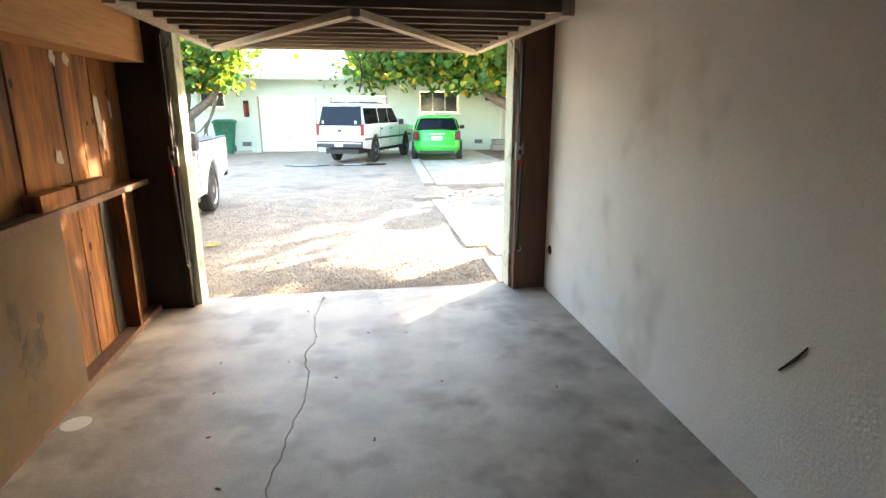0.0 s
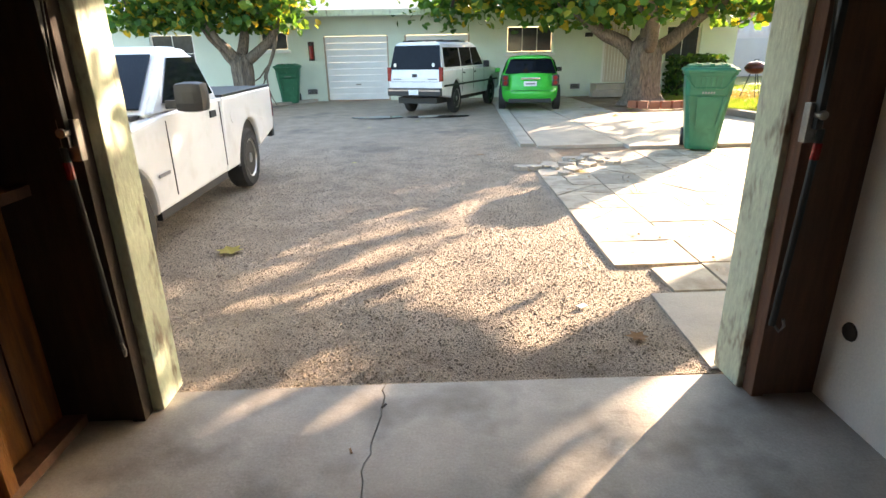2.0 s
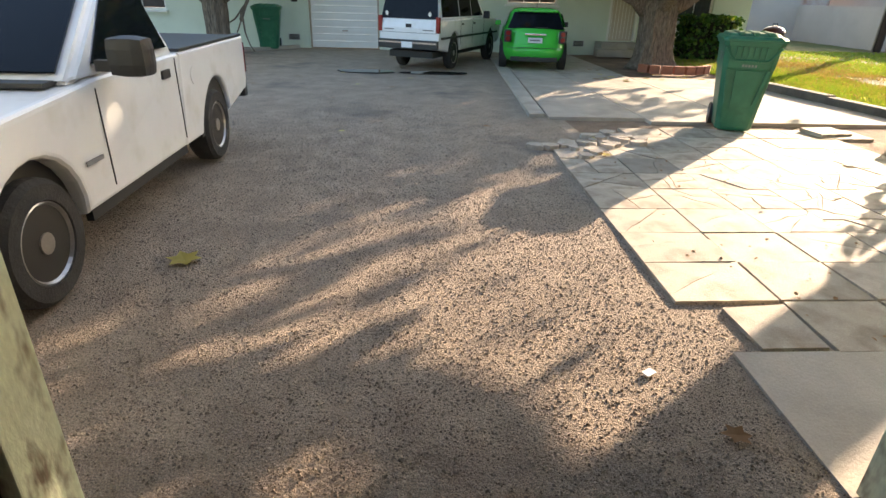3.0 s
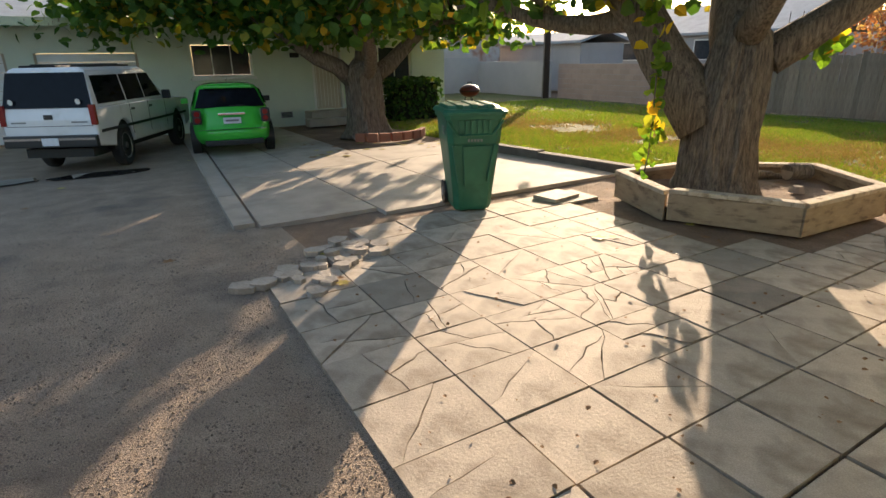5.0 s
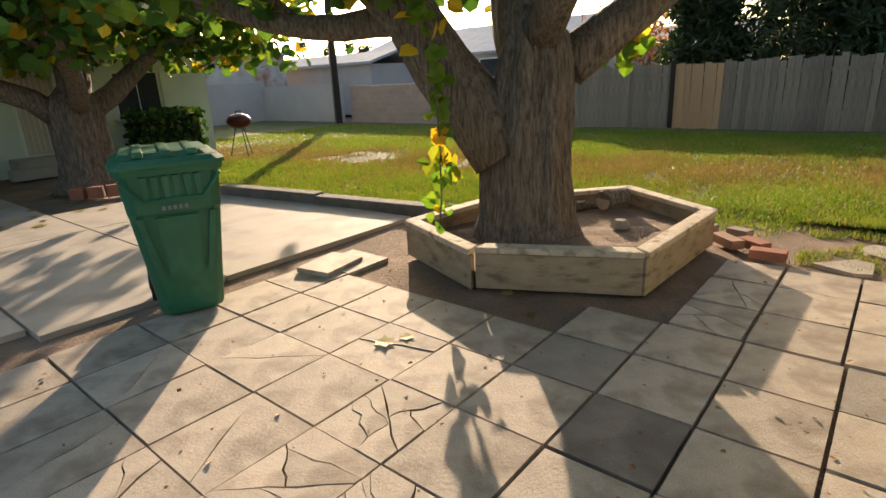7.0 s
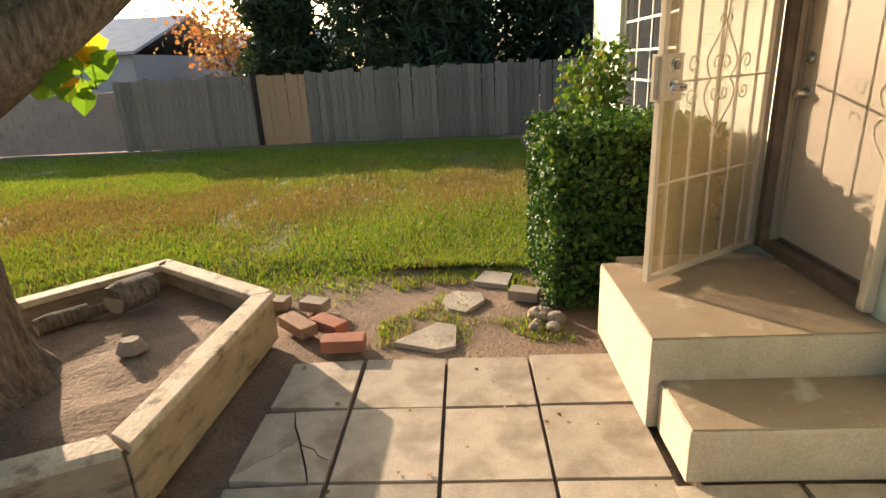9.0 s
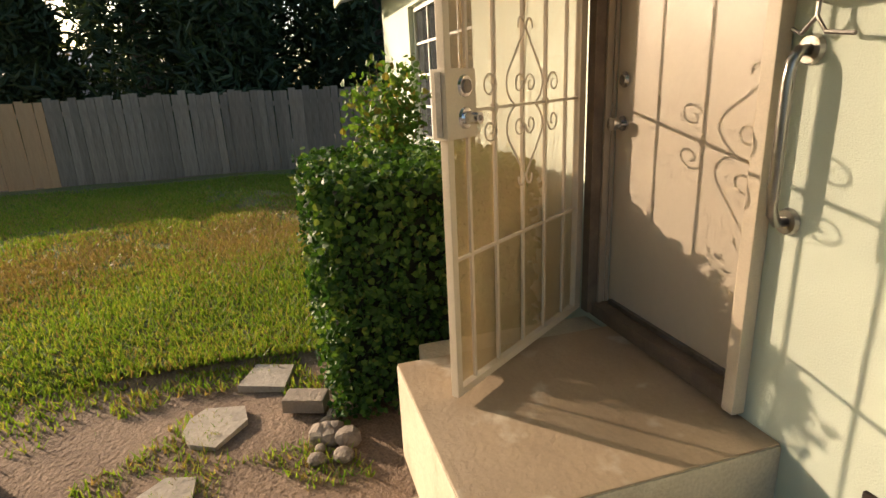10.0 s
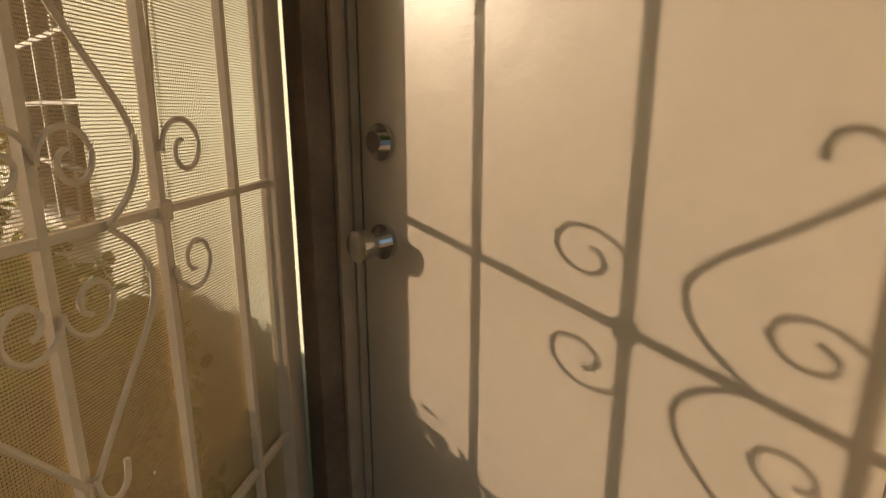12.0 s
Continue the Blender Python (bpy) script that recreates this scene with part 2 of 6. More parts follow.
M_pine = leaf_mat("conifer_needles", [(0.0, (0.018, 0.035, 0.016)), (0.7, (0.035, 0.06, 0.026)), (1.0, (0.06, 0.085, 0.035))], 0.2)
M_autumn = leaf_mat("autumn_leaf", [(0.0, (0.30, 0.12, 0.06)), (0.6, (0.42, 0.20, 0.10)), (1.0, (0.50, 0.40, 0.18))], 0.3)
M_grass = leaf_mat("grass_blade", [(0.0, (0.085, 0.165, 0.018)), (0.55, (0.145, 0.24, 0.028)), (0.88, (0.22, 0.25, 0.05)), (1.0, (0.26, 0.21, 0.08))], 0.38)
M_drygrass = leaf_mat("dry_grass_blade", [(0.0, (0.17, 0.15, 0.05)), (0.5, (0.235, 0.17, 0.075)), (1.0, (0.30, 0.22, 0.11))], 0.25)
M_yleaf = plain("yellow_leaf", (0.55, 0.46, 0.10), 0.6)
M_bleaf = plain("brown_leaf", (0.28, 0.15, 0.06), 0.7)


# ---- building helpers ----
def part(name, bm, material, parent=None, label="", smooth=False):
    """One bmesh as one mesh object, under a thing or a part; the places in it are those of the world or of the thing's own base."""
    me = bpy.data.meshes.new(name)
    bm.to_mesh(me)
    bm.free()
    if smooth:
        me.shade_smooth()
    me.materials.append(material)
    ob = new(name, me)
    if parent is not None:
        ob.parent = parent
    if label:
        ob["label"] = label
    return ob


def thing(name, m, label, category, group="", kind=""):
    """An empty at the thing's base that carries its parts."""
    e = new(name)
    e.empty_display_size = 0.1
    e.matrix_basis = m
    return tagged(e, label, category, group, kind)


def struct(ob, label, category):
    return tagged(ob, label, category, kind="structure")


def box(bm, x0, y0, z0, x1, y1, z1, bev=0.0, m=None):
    r = bmesh.ops.create_cube(bm, size=1)
    vs = r["verts"]
    t = Matrix.Translation(((x0 + x1) / 2, (y0 + y1) / 2, (z0 + z1) / 2)) @ Matrix.Diagonal((abs(x1 - x0), abs(y1 - y0), abs(z1 - z0), 1))
    bmesh.ops.transform(bm, matrix=(m @ t) if m else t, verts=vs)
    if bev:
        es = list({e for v in vs for e in v.link_edges})
        bmesh.ops.bevel(bm, geom=es, offset=bev, segments=2, profile=0.7, affect='EDGES')
    return bm


def B(x0, y0, z0, x1, y1, z1, bev=0.0, m=None):
    return box(bmesh.new(), x0, y0, z0, x1, y1, z1, bev, m)


def cyl(bm, p, q, r0, r1=None, n=12, caps=True):
    p, q = Vector(p), Vector(q)
    d = q - p
    m = Matrix.Translation((p + q) / 2) @ d.to_track_quat('Z', 'Y').to_matrix().to_4x4()
    bmesh.ops.create_cone(bm, cap_ends=caps, segments=n, radius1=r0, radius2=r0 if r1 is None else r1, depth=d.length, matrix=m)
    return bm


def C(p, q, r0, r1=None, n=12):
    return cyl(bmesh.new(), p, q, r0, r1, n)


def tube(bm, pts, rads, n=8, closed_ends=True):
    """A round tube along a line of points, with a radius at each."""
    pts = [Vector(p) for p in pts]
    if not hasattr(rads, "__len__"):
        rads = [rads] * len(pts)
    rings = []
    ref = Vector((0.31, 0.17, 0.93))
    for i, p in enumerate(pts):
        d = (pts[min(i + 1, len(pts) - 1)] - pts[max(i - 1, 0)]).normalized()
        a = d.cross(ref)
        if a.length < 0.1:
            a = d.cross(Vector((1, 0, 0)))
        a.normalize()
        b = d.cross(a)
        rings.append([bm.verts.new(p + (a * math.cos(k * 2 * math.pi / n) + b * math.sin(k * 2 * math.pi / n)) * rads[i]) for k in range(n)])
    for r, s in zip(rings, rings[1:]):
        for k in range(n):
            bm.faces.new((r[k], r[(k + 1) % n], s[(k + 1) % n], s[k]))
    if closed_ends:
        bm.faces.new(rings[0][::-1])
        bm.faces.new(rings[-1])
    return bm


def prism(bm, pts, z0, z1, bev=0.0):
    """A flat outline (x, y) raised from z0 to z1."""
    lo = [bm.verts.new((x, y, z0)) for x, y in pts]
    hi = [bm.verts.new((x, y, z1)) for x, y in pts]
    n = len(pts)
    fs = [bm.faces.new(hi), bm.faces.new(lo[::-1])]
    for i in range(n):
        fs.append(bm.faces.new((lo[i], lo[(i + 1) % n], hi[(i + 1) % n], hi[i])))
    bmesh.ops.recalc_face_normals(bm, faces=fs)
    if bev:
        bmesh.ops.bevel(bm, geom=[e for e in bm.edges if e.verts[0].co.z == e.verts[1].co.z == z1], offset=bev, segments=1, affect='EDGES')
    return bm


def loft(bm, rings, caps=True):
    """Skin over closed rings of equal length."""
    vs = [[bm.verts.new(p) for p in r] for r in rings]
    n = len(vs[0])
    fs = []
    for r, s in zip(vs, vs[1:]):
        for k in range(n):
            fs.append(bm.faces.new((r[k], r[(k + 1) % n], s[(k + 1) % n], s[k])))
    if caps:
        fs += [bm.faces.new(vs[0][::-1]), bm.faces.new(vs[-1])]
    bmesh.ops.recalc_face_normals(bm, faces=fs)
    return bm


def wall_with_holes(a, b, axis, at, thick, z0, z1, holes):
    """A wall from a to b along x (axis 'x') or y, its face at 'at', with openings (from, to, low, high) cut through, as one bmesh of blocks."""
    bm = bmesh.new()
    us = sorted({a, b, *[h[0] for h in holes], *[h[1] for h in holes]})
    for u0, u1 in zip(us, us[1:]):
        cut = sorted((h[2], h[3]) for h in holes if h[0] <= u0 and h[1] >= u1)
        z = z0
        for lo, hi in [*cut, (z1, z1)]:
            if lo > z + 1e-6:
                if axis == 'x':
                    box(bm, u0, at, z, u1, at + thick, lo)
                else:
                    box(bm, at, u0, z, at + thick, u1, lo)
            z = max(z, hi)
    bmesh.ops.remove_doubles(bm, verts=bm.verts, dist=1e-5)
    return bm


def sheet(x0, y0, x1, y1, z, nx, ny, wob=0.0, sc=1.0):
    """A level sheet of cells with slight swells."""
    bm = bmesh.new()
    vs = [[bm.verts.new((x0 + (x1 - x0) * i / nx, y0 + (y1 - y0) * j / ny, z)) for i in range(nx + 1)] for j in range(ny + 1)]
    for j in range(ny):
        for i in range(nx):
            bm.faces.new((vs[j][i], vs[j][i + 1], vs[j + 1][i + 1], vs[j + 1][i]))
    if wob:
        for v in bm.verts:
            v.co.z += wob * noise.noise(Vector((v.co.x * sc, v.co.y * sc, 0.3)))
    return bm


# ---- ground ----
struct(part("ground", sheet(-300, -300, 300, 300, -0.14, 4, 4), M_dirt), "bare dry brown earth around the houses", "ground")
g = sheet(-16, 4.64, 1.9, 20.6, -0.02, 110, 100, 0.02, 0.8)
for v in list(g.verts):
    if v.co.y < 5.0 or v.co.x > 1.3:
        v.co.z = min(v.co.z, -0.012)
struct(part("gravel_yard", g, M_gravel), "compacted grey-brown gravel yard in front of the garages", "gravel yard")
g = sheet(1.1, 4.64, 17.6, 30, -0.036, 80, 110, 0.018, 1.4)
struct(part("bare_soil", g, M_dirt), "bare brown soil around the paving", "soil")


def lawn_edge(x):
    """Where the lawn begins, for each x."""
    return 5.2 if x > 8.6 else 7.0 + 0.25 * math.sin(x * 3.1) + max(0, 8.6 - x) * 1.6


def lawn_height(x, y):
    """The lawn's surface: thin at its borders, gently uneven."""
    e = min(1.0, (y - lawn_edge(x)) / 1.1, max(0.0, (x - 6.8) / 0.3), math.hypot(max(0, x - 8.3), max(0, 7.4 - y, y - 9.9)) / 0.6)
    return -0.06 + 0.07 * e + 0.035 * noise.noise(Vector((x * 0.8, y * 0.8, 4.1)))


g = bmesh.new()
cells = {}
for i in range(0, 111):
    for j in range(0, 291):
        x, y = 6.8 + i * 0.1, 4.6 + j * 0.1
        if x > 6.95 + 0.0 * y and y > lawn_edge(x) + 0.2 * noise.noise(Vector((x * 2, y * 2, 0))) and x < 17.4 and not (x < 8.35 + 0.3 * noise.noise(Vector((1.7, y * 1.6, 0))) and 7.4 < y < 9.9):
            cells[i, j] = g.verts.new((x, y, lawn_height(x, y)))
for (i, j), v in cells.items():
    q = [cells.get(k) for k in ((i, j), (i + 1, j), (i + 1, j + 1), (i, j + 1))]
    if all(q):
        g.faces.new(q)
bmesh.ops.delete(g, geom=[v for v in g.verts if not v.link_faces], context='VERTS')
struct(part("lawn", g, M_lawn, smooth=True), "mown green lawn with dry brown patches in low sun", "lawn")

# ---- the garage ----
CRACK0 = [(-0.66, -2.5), (-0.6, 0.8), (-0.437, 2.072), (-0.433, 2.24), (-0.411, 2.422), (-0.386, 2.634), (-0.344, 2.881), (-0.349, 3.224), (-0.343, 3.483), (-0.315, 3.74), (-0.354, 4.072), (-0.305, 4.446), (-0.3, 4.63)]
CRACK = []
for (xa, ya), (xb, yb) in zip(CRACK0, CRACK0[1:]):
    for k in range(max(1, int((yb - ya) / 0.045))):
        f = k / max(1, int((yb - ya) / 0.045))
        CRACK.append((xa + (xb - xa) * f + 0.02 * noise.noise(Vector((0, ya + (yb - ya) * f * 1.0, 3))) * 2 + 0.03 * noise.noise(Vector((5, (ya + (yb - ya) * f) * 4, 1))) + random.uniform(-0.008, 0.008), ya + (yb - ya) * f))
CRACK.append((-0.30, 4.63))
g = prism(bmesh.new(), [(-1.7, 4.63), (-1.7, -2.5)] + [(x - 0.0026, y) for x, y in CRACK], -0.15, 0.0)
gf = part("floor", g, M_floor)
struct(gf, "stained worn concrete garage floor with a long crack", "floor")
g = prism(bmesh.new(), [(x + 0.0026, y) for x, y in CRACK[::-1]] + [(1.7, -2.5), (1.7, 4.6)], -0.15, 0.0)
part("slab", g, M_floor, gf)

struct(part("wall_east", prism(bmesh.new(), [(1.36, -2.5), (1.72, -2.5), (1.72, 4.44), (1.572, 4.44)], 0, 2.5), M_plaster), "off-white plastered garage wall with scuffs and grey stains", "wall")
struct(part("wall_south", B(-1.75, -2.65, 0, 1.7, -2.5, 2.5), M_plaster), "plain plastered back wall of the garage", "wall")
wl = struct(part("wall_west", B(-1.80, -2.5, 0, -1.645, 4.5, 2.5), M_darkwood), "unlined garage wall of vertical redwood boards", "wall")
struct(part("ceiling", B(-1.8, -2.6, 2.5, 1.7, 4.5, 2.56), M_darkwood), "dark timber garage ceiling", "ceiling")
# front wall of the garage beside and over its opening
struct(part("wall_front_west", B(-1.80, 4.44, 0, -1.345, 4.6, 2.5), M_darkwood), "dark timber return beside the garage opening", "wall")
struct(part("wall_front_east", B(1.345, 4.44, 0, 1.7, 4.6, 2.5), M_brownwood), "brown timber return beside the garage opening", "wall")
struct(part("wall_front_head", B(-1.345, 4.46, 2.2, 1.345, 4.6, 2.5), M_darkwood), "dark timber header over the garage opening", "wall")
JAMBS = []
for sx, nm in ((-1, "west"), (1, "east")):
    x0, x1 = sorted((sx * 1.255 + 0.01, sx * 1.343 + 0.0))
    j = part("door_jamb", B(x0, 4.50, 0.0, x1, 4.70, 2.2, 0.006), M_greenpaint)
    struct(j, "pale green painted door jamb with peeling paint", "door jamb")
    xb0, xb1 = sorted((sx * 1.29, sx * 1.343))
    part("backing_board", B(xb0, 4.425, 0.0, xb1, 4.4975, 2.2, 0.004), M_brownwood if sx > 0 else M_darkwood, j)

# ---- the house that the garage belongs to ----
DOOR0, DOOR1, DOORZ, DOORH = 6.61, 7.50, 0.50, 2.56
w = wall_with_holes(1.7, 12.6, 'x', 4.30, 0.2, 0, 2.75, [(DOOR0, DOOR1, DOORZ, DOORH), (9.25, 11.2, 1.02, 2.35)])
struct(part("wall_house_front", w, M_stucco), "pale green stucco house wall lit by low sun", "wall")
struct(part("wall_house_side", B(12.4, -3.0, 0, 12.6, 4.30, 2.75), M_stucco), "pale green stucco gable wall of the house", "wall")
struct(part("wall_house_west", B(-7.0, 4.30, 0, -1.80, 4.5, 2.75), M_stucco), "pale green stucco wall beside the garage", "wall")
struct(part("wall_house_back", B(-7.0, -3.2, 0, 12.6, -3.0, 2.75), M_stucco), "plain stucco back wall of the house", "wall")
g = bmesh.new()
loft(g, [[(x, 5.0, 2.62), (x, 0.7, 3.75), (x, -3.7, 2.62), (x, -3.7, 2.74), (x, 0.7, 3.88), (x, 5.0, 2.74)] for x in (-7.4, 13.05)])
struct(part("roof", g, M_roof), "low-pitched grey roof of the near house", "roof")
g = box(bmesh.new(), -7.4, 5.0, 2.58, 13.05, 5.03, 2.76)
struct(part("fascia", g, M_greenpaint), "pale green fascia board under the roof edge", "fascia")

# ---- the house across the yard ----
HY = 20.6
holes = [(-3.0, -1.02, -0.1, 1.9), (-0.52, 1.49, -0.1, 1.9), (2.62, 4.1, 1.30, 2.12), (5.70, 6.5, 0.38, 2.2), (7.65, 8.75, 1.0, 2.05), (-4.9, -4.05, 1.5, 2.08), (-8.2, -6.9, 0.9, 2.05)]
w = wall_with_holes(-15.0, 9.9, 'x', HY, 0.2, -0.1, 2.6, holes)
fh = struct(part("far_house_wall", w, M_stucco), "pale green stucco wall of the house across the yard", "wall")
struct(part("far_house_end", B(9.7, HY + 0.2, 0, 9.9, 29, 2.6), M_stucco), "pale green stucco end wall of the far house", "wall")
g = bmesh.new()
loft(g, [[(x, HY - 0.55, 2.46), (x, 24.6, 3.58), (x, 29.4, 2.46), (x, 29.4, 2.58), (x, 24.6, 3.70), (x, HY - 0.55, 2.58)] for x in (-15.5, 10.3)])
struct(part("far_house_roof", g, M_roof), "low-pitched grey roof of the far house", "roof")
struct(part("far_house_fascia", B(-15.5, HY - 0.58, 2.43, 10.3, HY - 0.552, 2.60), M_greenpaint), "pale green fascia of the far house", "fascia")


def sectional_door(nm, x0, x1, label):
    d = thing(nm, pose(x0, HY + 0.10, 0), label, "garage door", "garage doors across the yard", "structure")
    wd = x1 - x0
    n = 10
    for k in range(n):
        z0, z1 = 1.89 * k / n + 0.003, 1.89 * (k + 1) / n - 0.003
        part("panel", B(0.05, 0, z0, wd - 0.05, 0.05, z1, 0.004), M_rolldoor, d)
    part("side_trim", B(0, -0.06, 0, 0.05, 0.06, 1.9), M_frame, d)
    part("side_trim", B(wd - 0.05, -0.06, 0, wd, 0.06, 1.9), M_frame, d)
    part("handle", B(wd / 2 - 0.08, -0.03, 0.45, wd / 2 + 0.08, 0, 0.49, 0.006), M_metal, d)


sectional_door("door_1", -3.0, -1.02, "white ribbed garage door, shut, across the yard")
sectional_door("door_2", -0.52, 1.49, "white ribbed garage door, shut, behind the parked wagon")


def window(nm, x0, x1, z0, z1, y, cols, rows, label, face=-1, depth=0.12, sill=True, blind=0.0):
    """A window in a wall along x: frame, panes and sill; face is the side that it looks to."""
    d = thing(nm, pose((x0 + x1) / 2, y, z0), label, "window", "", "structure")
    hw, h = (x1 - x0) / 2, z1 - z0
    fr = bmesh.new()
    t = 0.05
    for a in ((-hw, 0, hw, t), (-hw, h - t, hw, h), (-hw, t, -hw + t, h - t), (hw - t, t, hw, h - t)):
        box(fr, a[0], -0.03, a[1], a[2], 0.03, a[3])
    part("window_frame", fr, M_whitepaint, d)
    pw, ph = (2 * hw - 2 * t) / cols, (h - 2 * t) / rows
    for i in range(cols):
        for k in range(rows):
            xa, za = -hw + t + i * pw, t + k * ph
            pane = part("pane", B(xa + 0.012, -0.006, za + 0.012, xa + pw - 0.012, 0.006, za + ph - 0.012), M_winglass, d)
    for i in range(1, cols):
        part("muntin", B(-hw + t + i * pw - 0.0115, -0.02, t, -hw + t + i * pw + 0.0115, 0.02, h - t), M_whitepaint, d)
    for k in range(1, rows):
        part("muntin", B(-hw + t, -0.017, t + k * ph - 0.0115, hw - t, 0.017, t + k * ph + 0.0115), M_whitepaint, d)
    if sill:
        part("window_sill", B(-hw - 0.05, face * 0.06, -0.06, hw + 0.05, face * 0.2, -0.003, 0.008), M_whitepaint, d)
    return d


window("window_1", 2.62, 4.1, 1.30, 2.12, HY + 0.08, 3, 1, "three-pane white window of the far house")
window("window_2", 7.65, 8.75, 1.0, 2.05, HY + 0.08, 2, 1, "white window behind the clipped shrub")
window("window_3", -4.9, -4.05, 1.5, 2.08, HY + 0.08, 2, 1, "small white window of the far house")
window("window_4", -8.2, -6.9, 0.9, 2.05, HY + 0.08, 2, 2, "white window at the far end of the house")
window("window_5", 9.25, 11.2, 1.02, 2.35, 4.42, 4, 4, "white many-paned window beside the front door", face=1)


# ---- tilt-up garage door, open overhead ----
td = thing("tilt_up_door", pose(0.01, 5.68, 2.03), "brown timber tilt-up garage door raised flat overhead", "garage door")
part("board_skin", B(-1.26, -2.3, 0.095, 1.26, 0, 0.115), M_doorwood, td)
for k in range(9):
    y = -2.26 + k * 0.276
    part("rib", B(-1.2, y - 0.02, 0.02, 1.2, y + 0.02, 0.094), M_doorwood, td)
for sx in (-1, 1):
    part("side_rail", B(sx * 1.24 - 0.035, -2.3, 0.0, sx * 1.24 + 0.035, 0.0, 0.0935), M_lightwood, td, "pale timber side rail")
    m = pose(sx * 0.6, -1.13, -0.004, 0, 0, math.degrees(math.atan2(2.2, sx * 1.2)) - 90)
    part("diagonal_brace", B(-0.035, -1.25, -0.02, 0.035, 1.25, 0.022, 0.0, m), M_lightwood, td, "pale diagonal timber brace")
part("end_rail", B(-1.2, -0.035, 0.0, 1.2, 0, 0.0935), M_lightwood, td)


# ---- trees and plants ----
def leaf_mesh(name, centers, normals, sizes, material, parent, shape=None, rng=None, label=""):
    """Many separate thin leaves in one mesh: a pointed outline of six corners, slightly folded, one at each place."""
    rng = rng or np.random.default_rng(5)
    n = len(centers)
    shape = np.array(shape if shape is not None else [(0, 0, 0), (0.42, 0.22, 0.07), (0.40, 0.62, 0.06), (0, 1.0, -0.10), (-0.40, 0.62, 0.06), (-0.42, 0.22, 0.07)])
    nrm = normals / np.linalg.norm(normals, axis=1, keepdims=True)
    r = rng.normal(size=(n, 3))
    u = np.cross(nrm, r)
    u /= np.linalg.norm(u, axis=1, keepdims=True)
    v = np.cross(nrm, u)
    k = len(shape)
    P = centers[:, None, :] + sizes[:, None, None] * (shape[None, :, 0, None] * u[:, None, :] + shape[None, :, 1, None] * v[:, None, :] + shape[None, :, 2, None] * nrm[:, None, :])
    me = bpy.data.meshes.new(name)
    base = np.arange(n)[:, None] * k
    if k == 6:
        faces = np.concatenate([base + np.array([[0, 1, 2, 3]]), base + np.array([[0, 3, 4, 5]])], axis=0)
    else:
        faces = base + np.arange(k)[None, :]
    me.from_pydata(P.reshape(-1, 3).tolist(), [], faces.tolist())
    me.materials.append(material)
    ob = new(name, me)
    if parent is not None:
        ob.parent = parent
    if label:
        ob["label"] = label
    return ob


def limb(bm, p, d, length, r, depth, rng, tips, droop=0.0):
    """A tapering branch that wanders and forks; gathers its twig ends."""
    pts, rads = [Vector(p)], [r]
    steps = 6
    d = Vector(d).normalized()
    for k in range(steps):
        d = (d + Vector(rng.normal(size=3)) * 0.13 + Vector((0, 0, 0.05 - droop))).normalized()
        pts.append(pts[-1] + d * length / steps)
        rads.append(r * (1 - 0.55 * (k + 1) / steps))
        if depth <= 1:
            tips.append((pts[-1].copy(), length))
    tube(bm, pts, rads, 9 if r > 0.08 else 5)
    if depth > 0:
        for k in range(3):
            a = d + Vector(rng.normal(size=3)) * 0.6
            at = pts[rng.integers(3, steps + 1)]
            limb(bm, at, a, length * 0.72, rads[-1] * 0.95, depth - 1, rng, tips, droop)


def mulberry(name, m, limbs, trunk, seed, label, leaves, size, spread, fork, zmin, thin=None):
    """A tree with a ribbed trunk that forks into heavy limbs, under a broad crown of large leaves."""
    rng = np.random.default_rng(seed)
    t = thing(name, m, label, "tree")
    bm = bmesh.new()
    n = 180
    rings = []
    fine = []
    for p, q in zip(trunk, trunk[1:]):
        m_ = max(1, round((q[0] - p[0]) / 0.06))
        fine += [tuple(p[i] + (q[i] - p[i]) * k / m_ for i in range(4)) for k in range(m_)]
    trunk = fine + [trunk[-1]]
    for z, r, ox, oy in trunk:
        ring = []
        for k in range(n):
            a = k * 2 * math.pi / n
            rib = 1 + 0.05 * math.sin(a * 9 + z * 1.3) + 0.10 * noise.noise(Vector((math.cos(a) * 2.2, math.sin(a) * 2.2, z * 0.8 + seed))) + 0.05 * noise.noise(Vector((math.cos(a) * 9, math.sin(a) * 9, z * 1.5))) - 0.055 * abs(math.sin(a * 19 + 2.5 * noise.noise(Vector((math.cos(a) * 3, math.sin(a) * 3, z * 2.2)))))
            if z < 0.3:
                rib += 0.16 * (0.3 - z) / 0.3 * max(0, math.sin(a * 5 + seed))
            ring.append((ox + r * rib * math.cos(a), oy + r * rib * math.sin(a), z))
        rings.append(ring)
    loft(bm, rings)
    part("trunk", bm, M_bark, t, smooth=True)
    tips = []
    for p, d, ln, r in limbs:
        lb = bmesh.new()
        limb(lb, p, d, ln, r, 2, rng, tips)
        part("limb", lb, M_bark, t, smooth=True)
    cs, ns = [], []
    tp = np.array([tuple(q) for q, _ in tips])
    for i in range(leaves):
        q = tp[rng.integers(len(tp))] + rng.normal(size=3) * np.array([spread, spread, spread * 0.55])
        if q[2] < zmin:
            q[2] = zmin + abs(rng.normal()) * 0.35
        cs.append(q)
        ns.append(rng.normal(size=3) * 0.75 + np.array([0, 0, 0.55]))
    cs, ns = np.array(cs), np.array(ns)
    if thin is not None:
        keep = thin(cs, rng)
        cs, ns = cs[keep], ns[keep]
    leaf_mesh("crown", cs, ns, size * rng.uniform(0.6, 1.25, len(cs)), M_mulb, t, rng=rng)
    return t


TR1 = (6.45, 8.98)


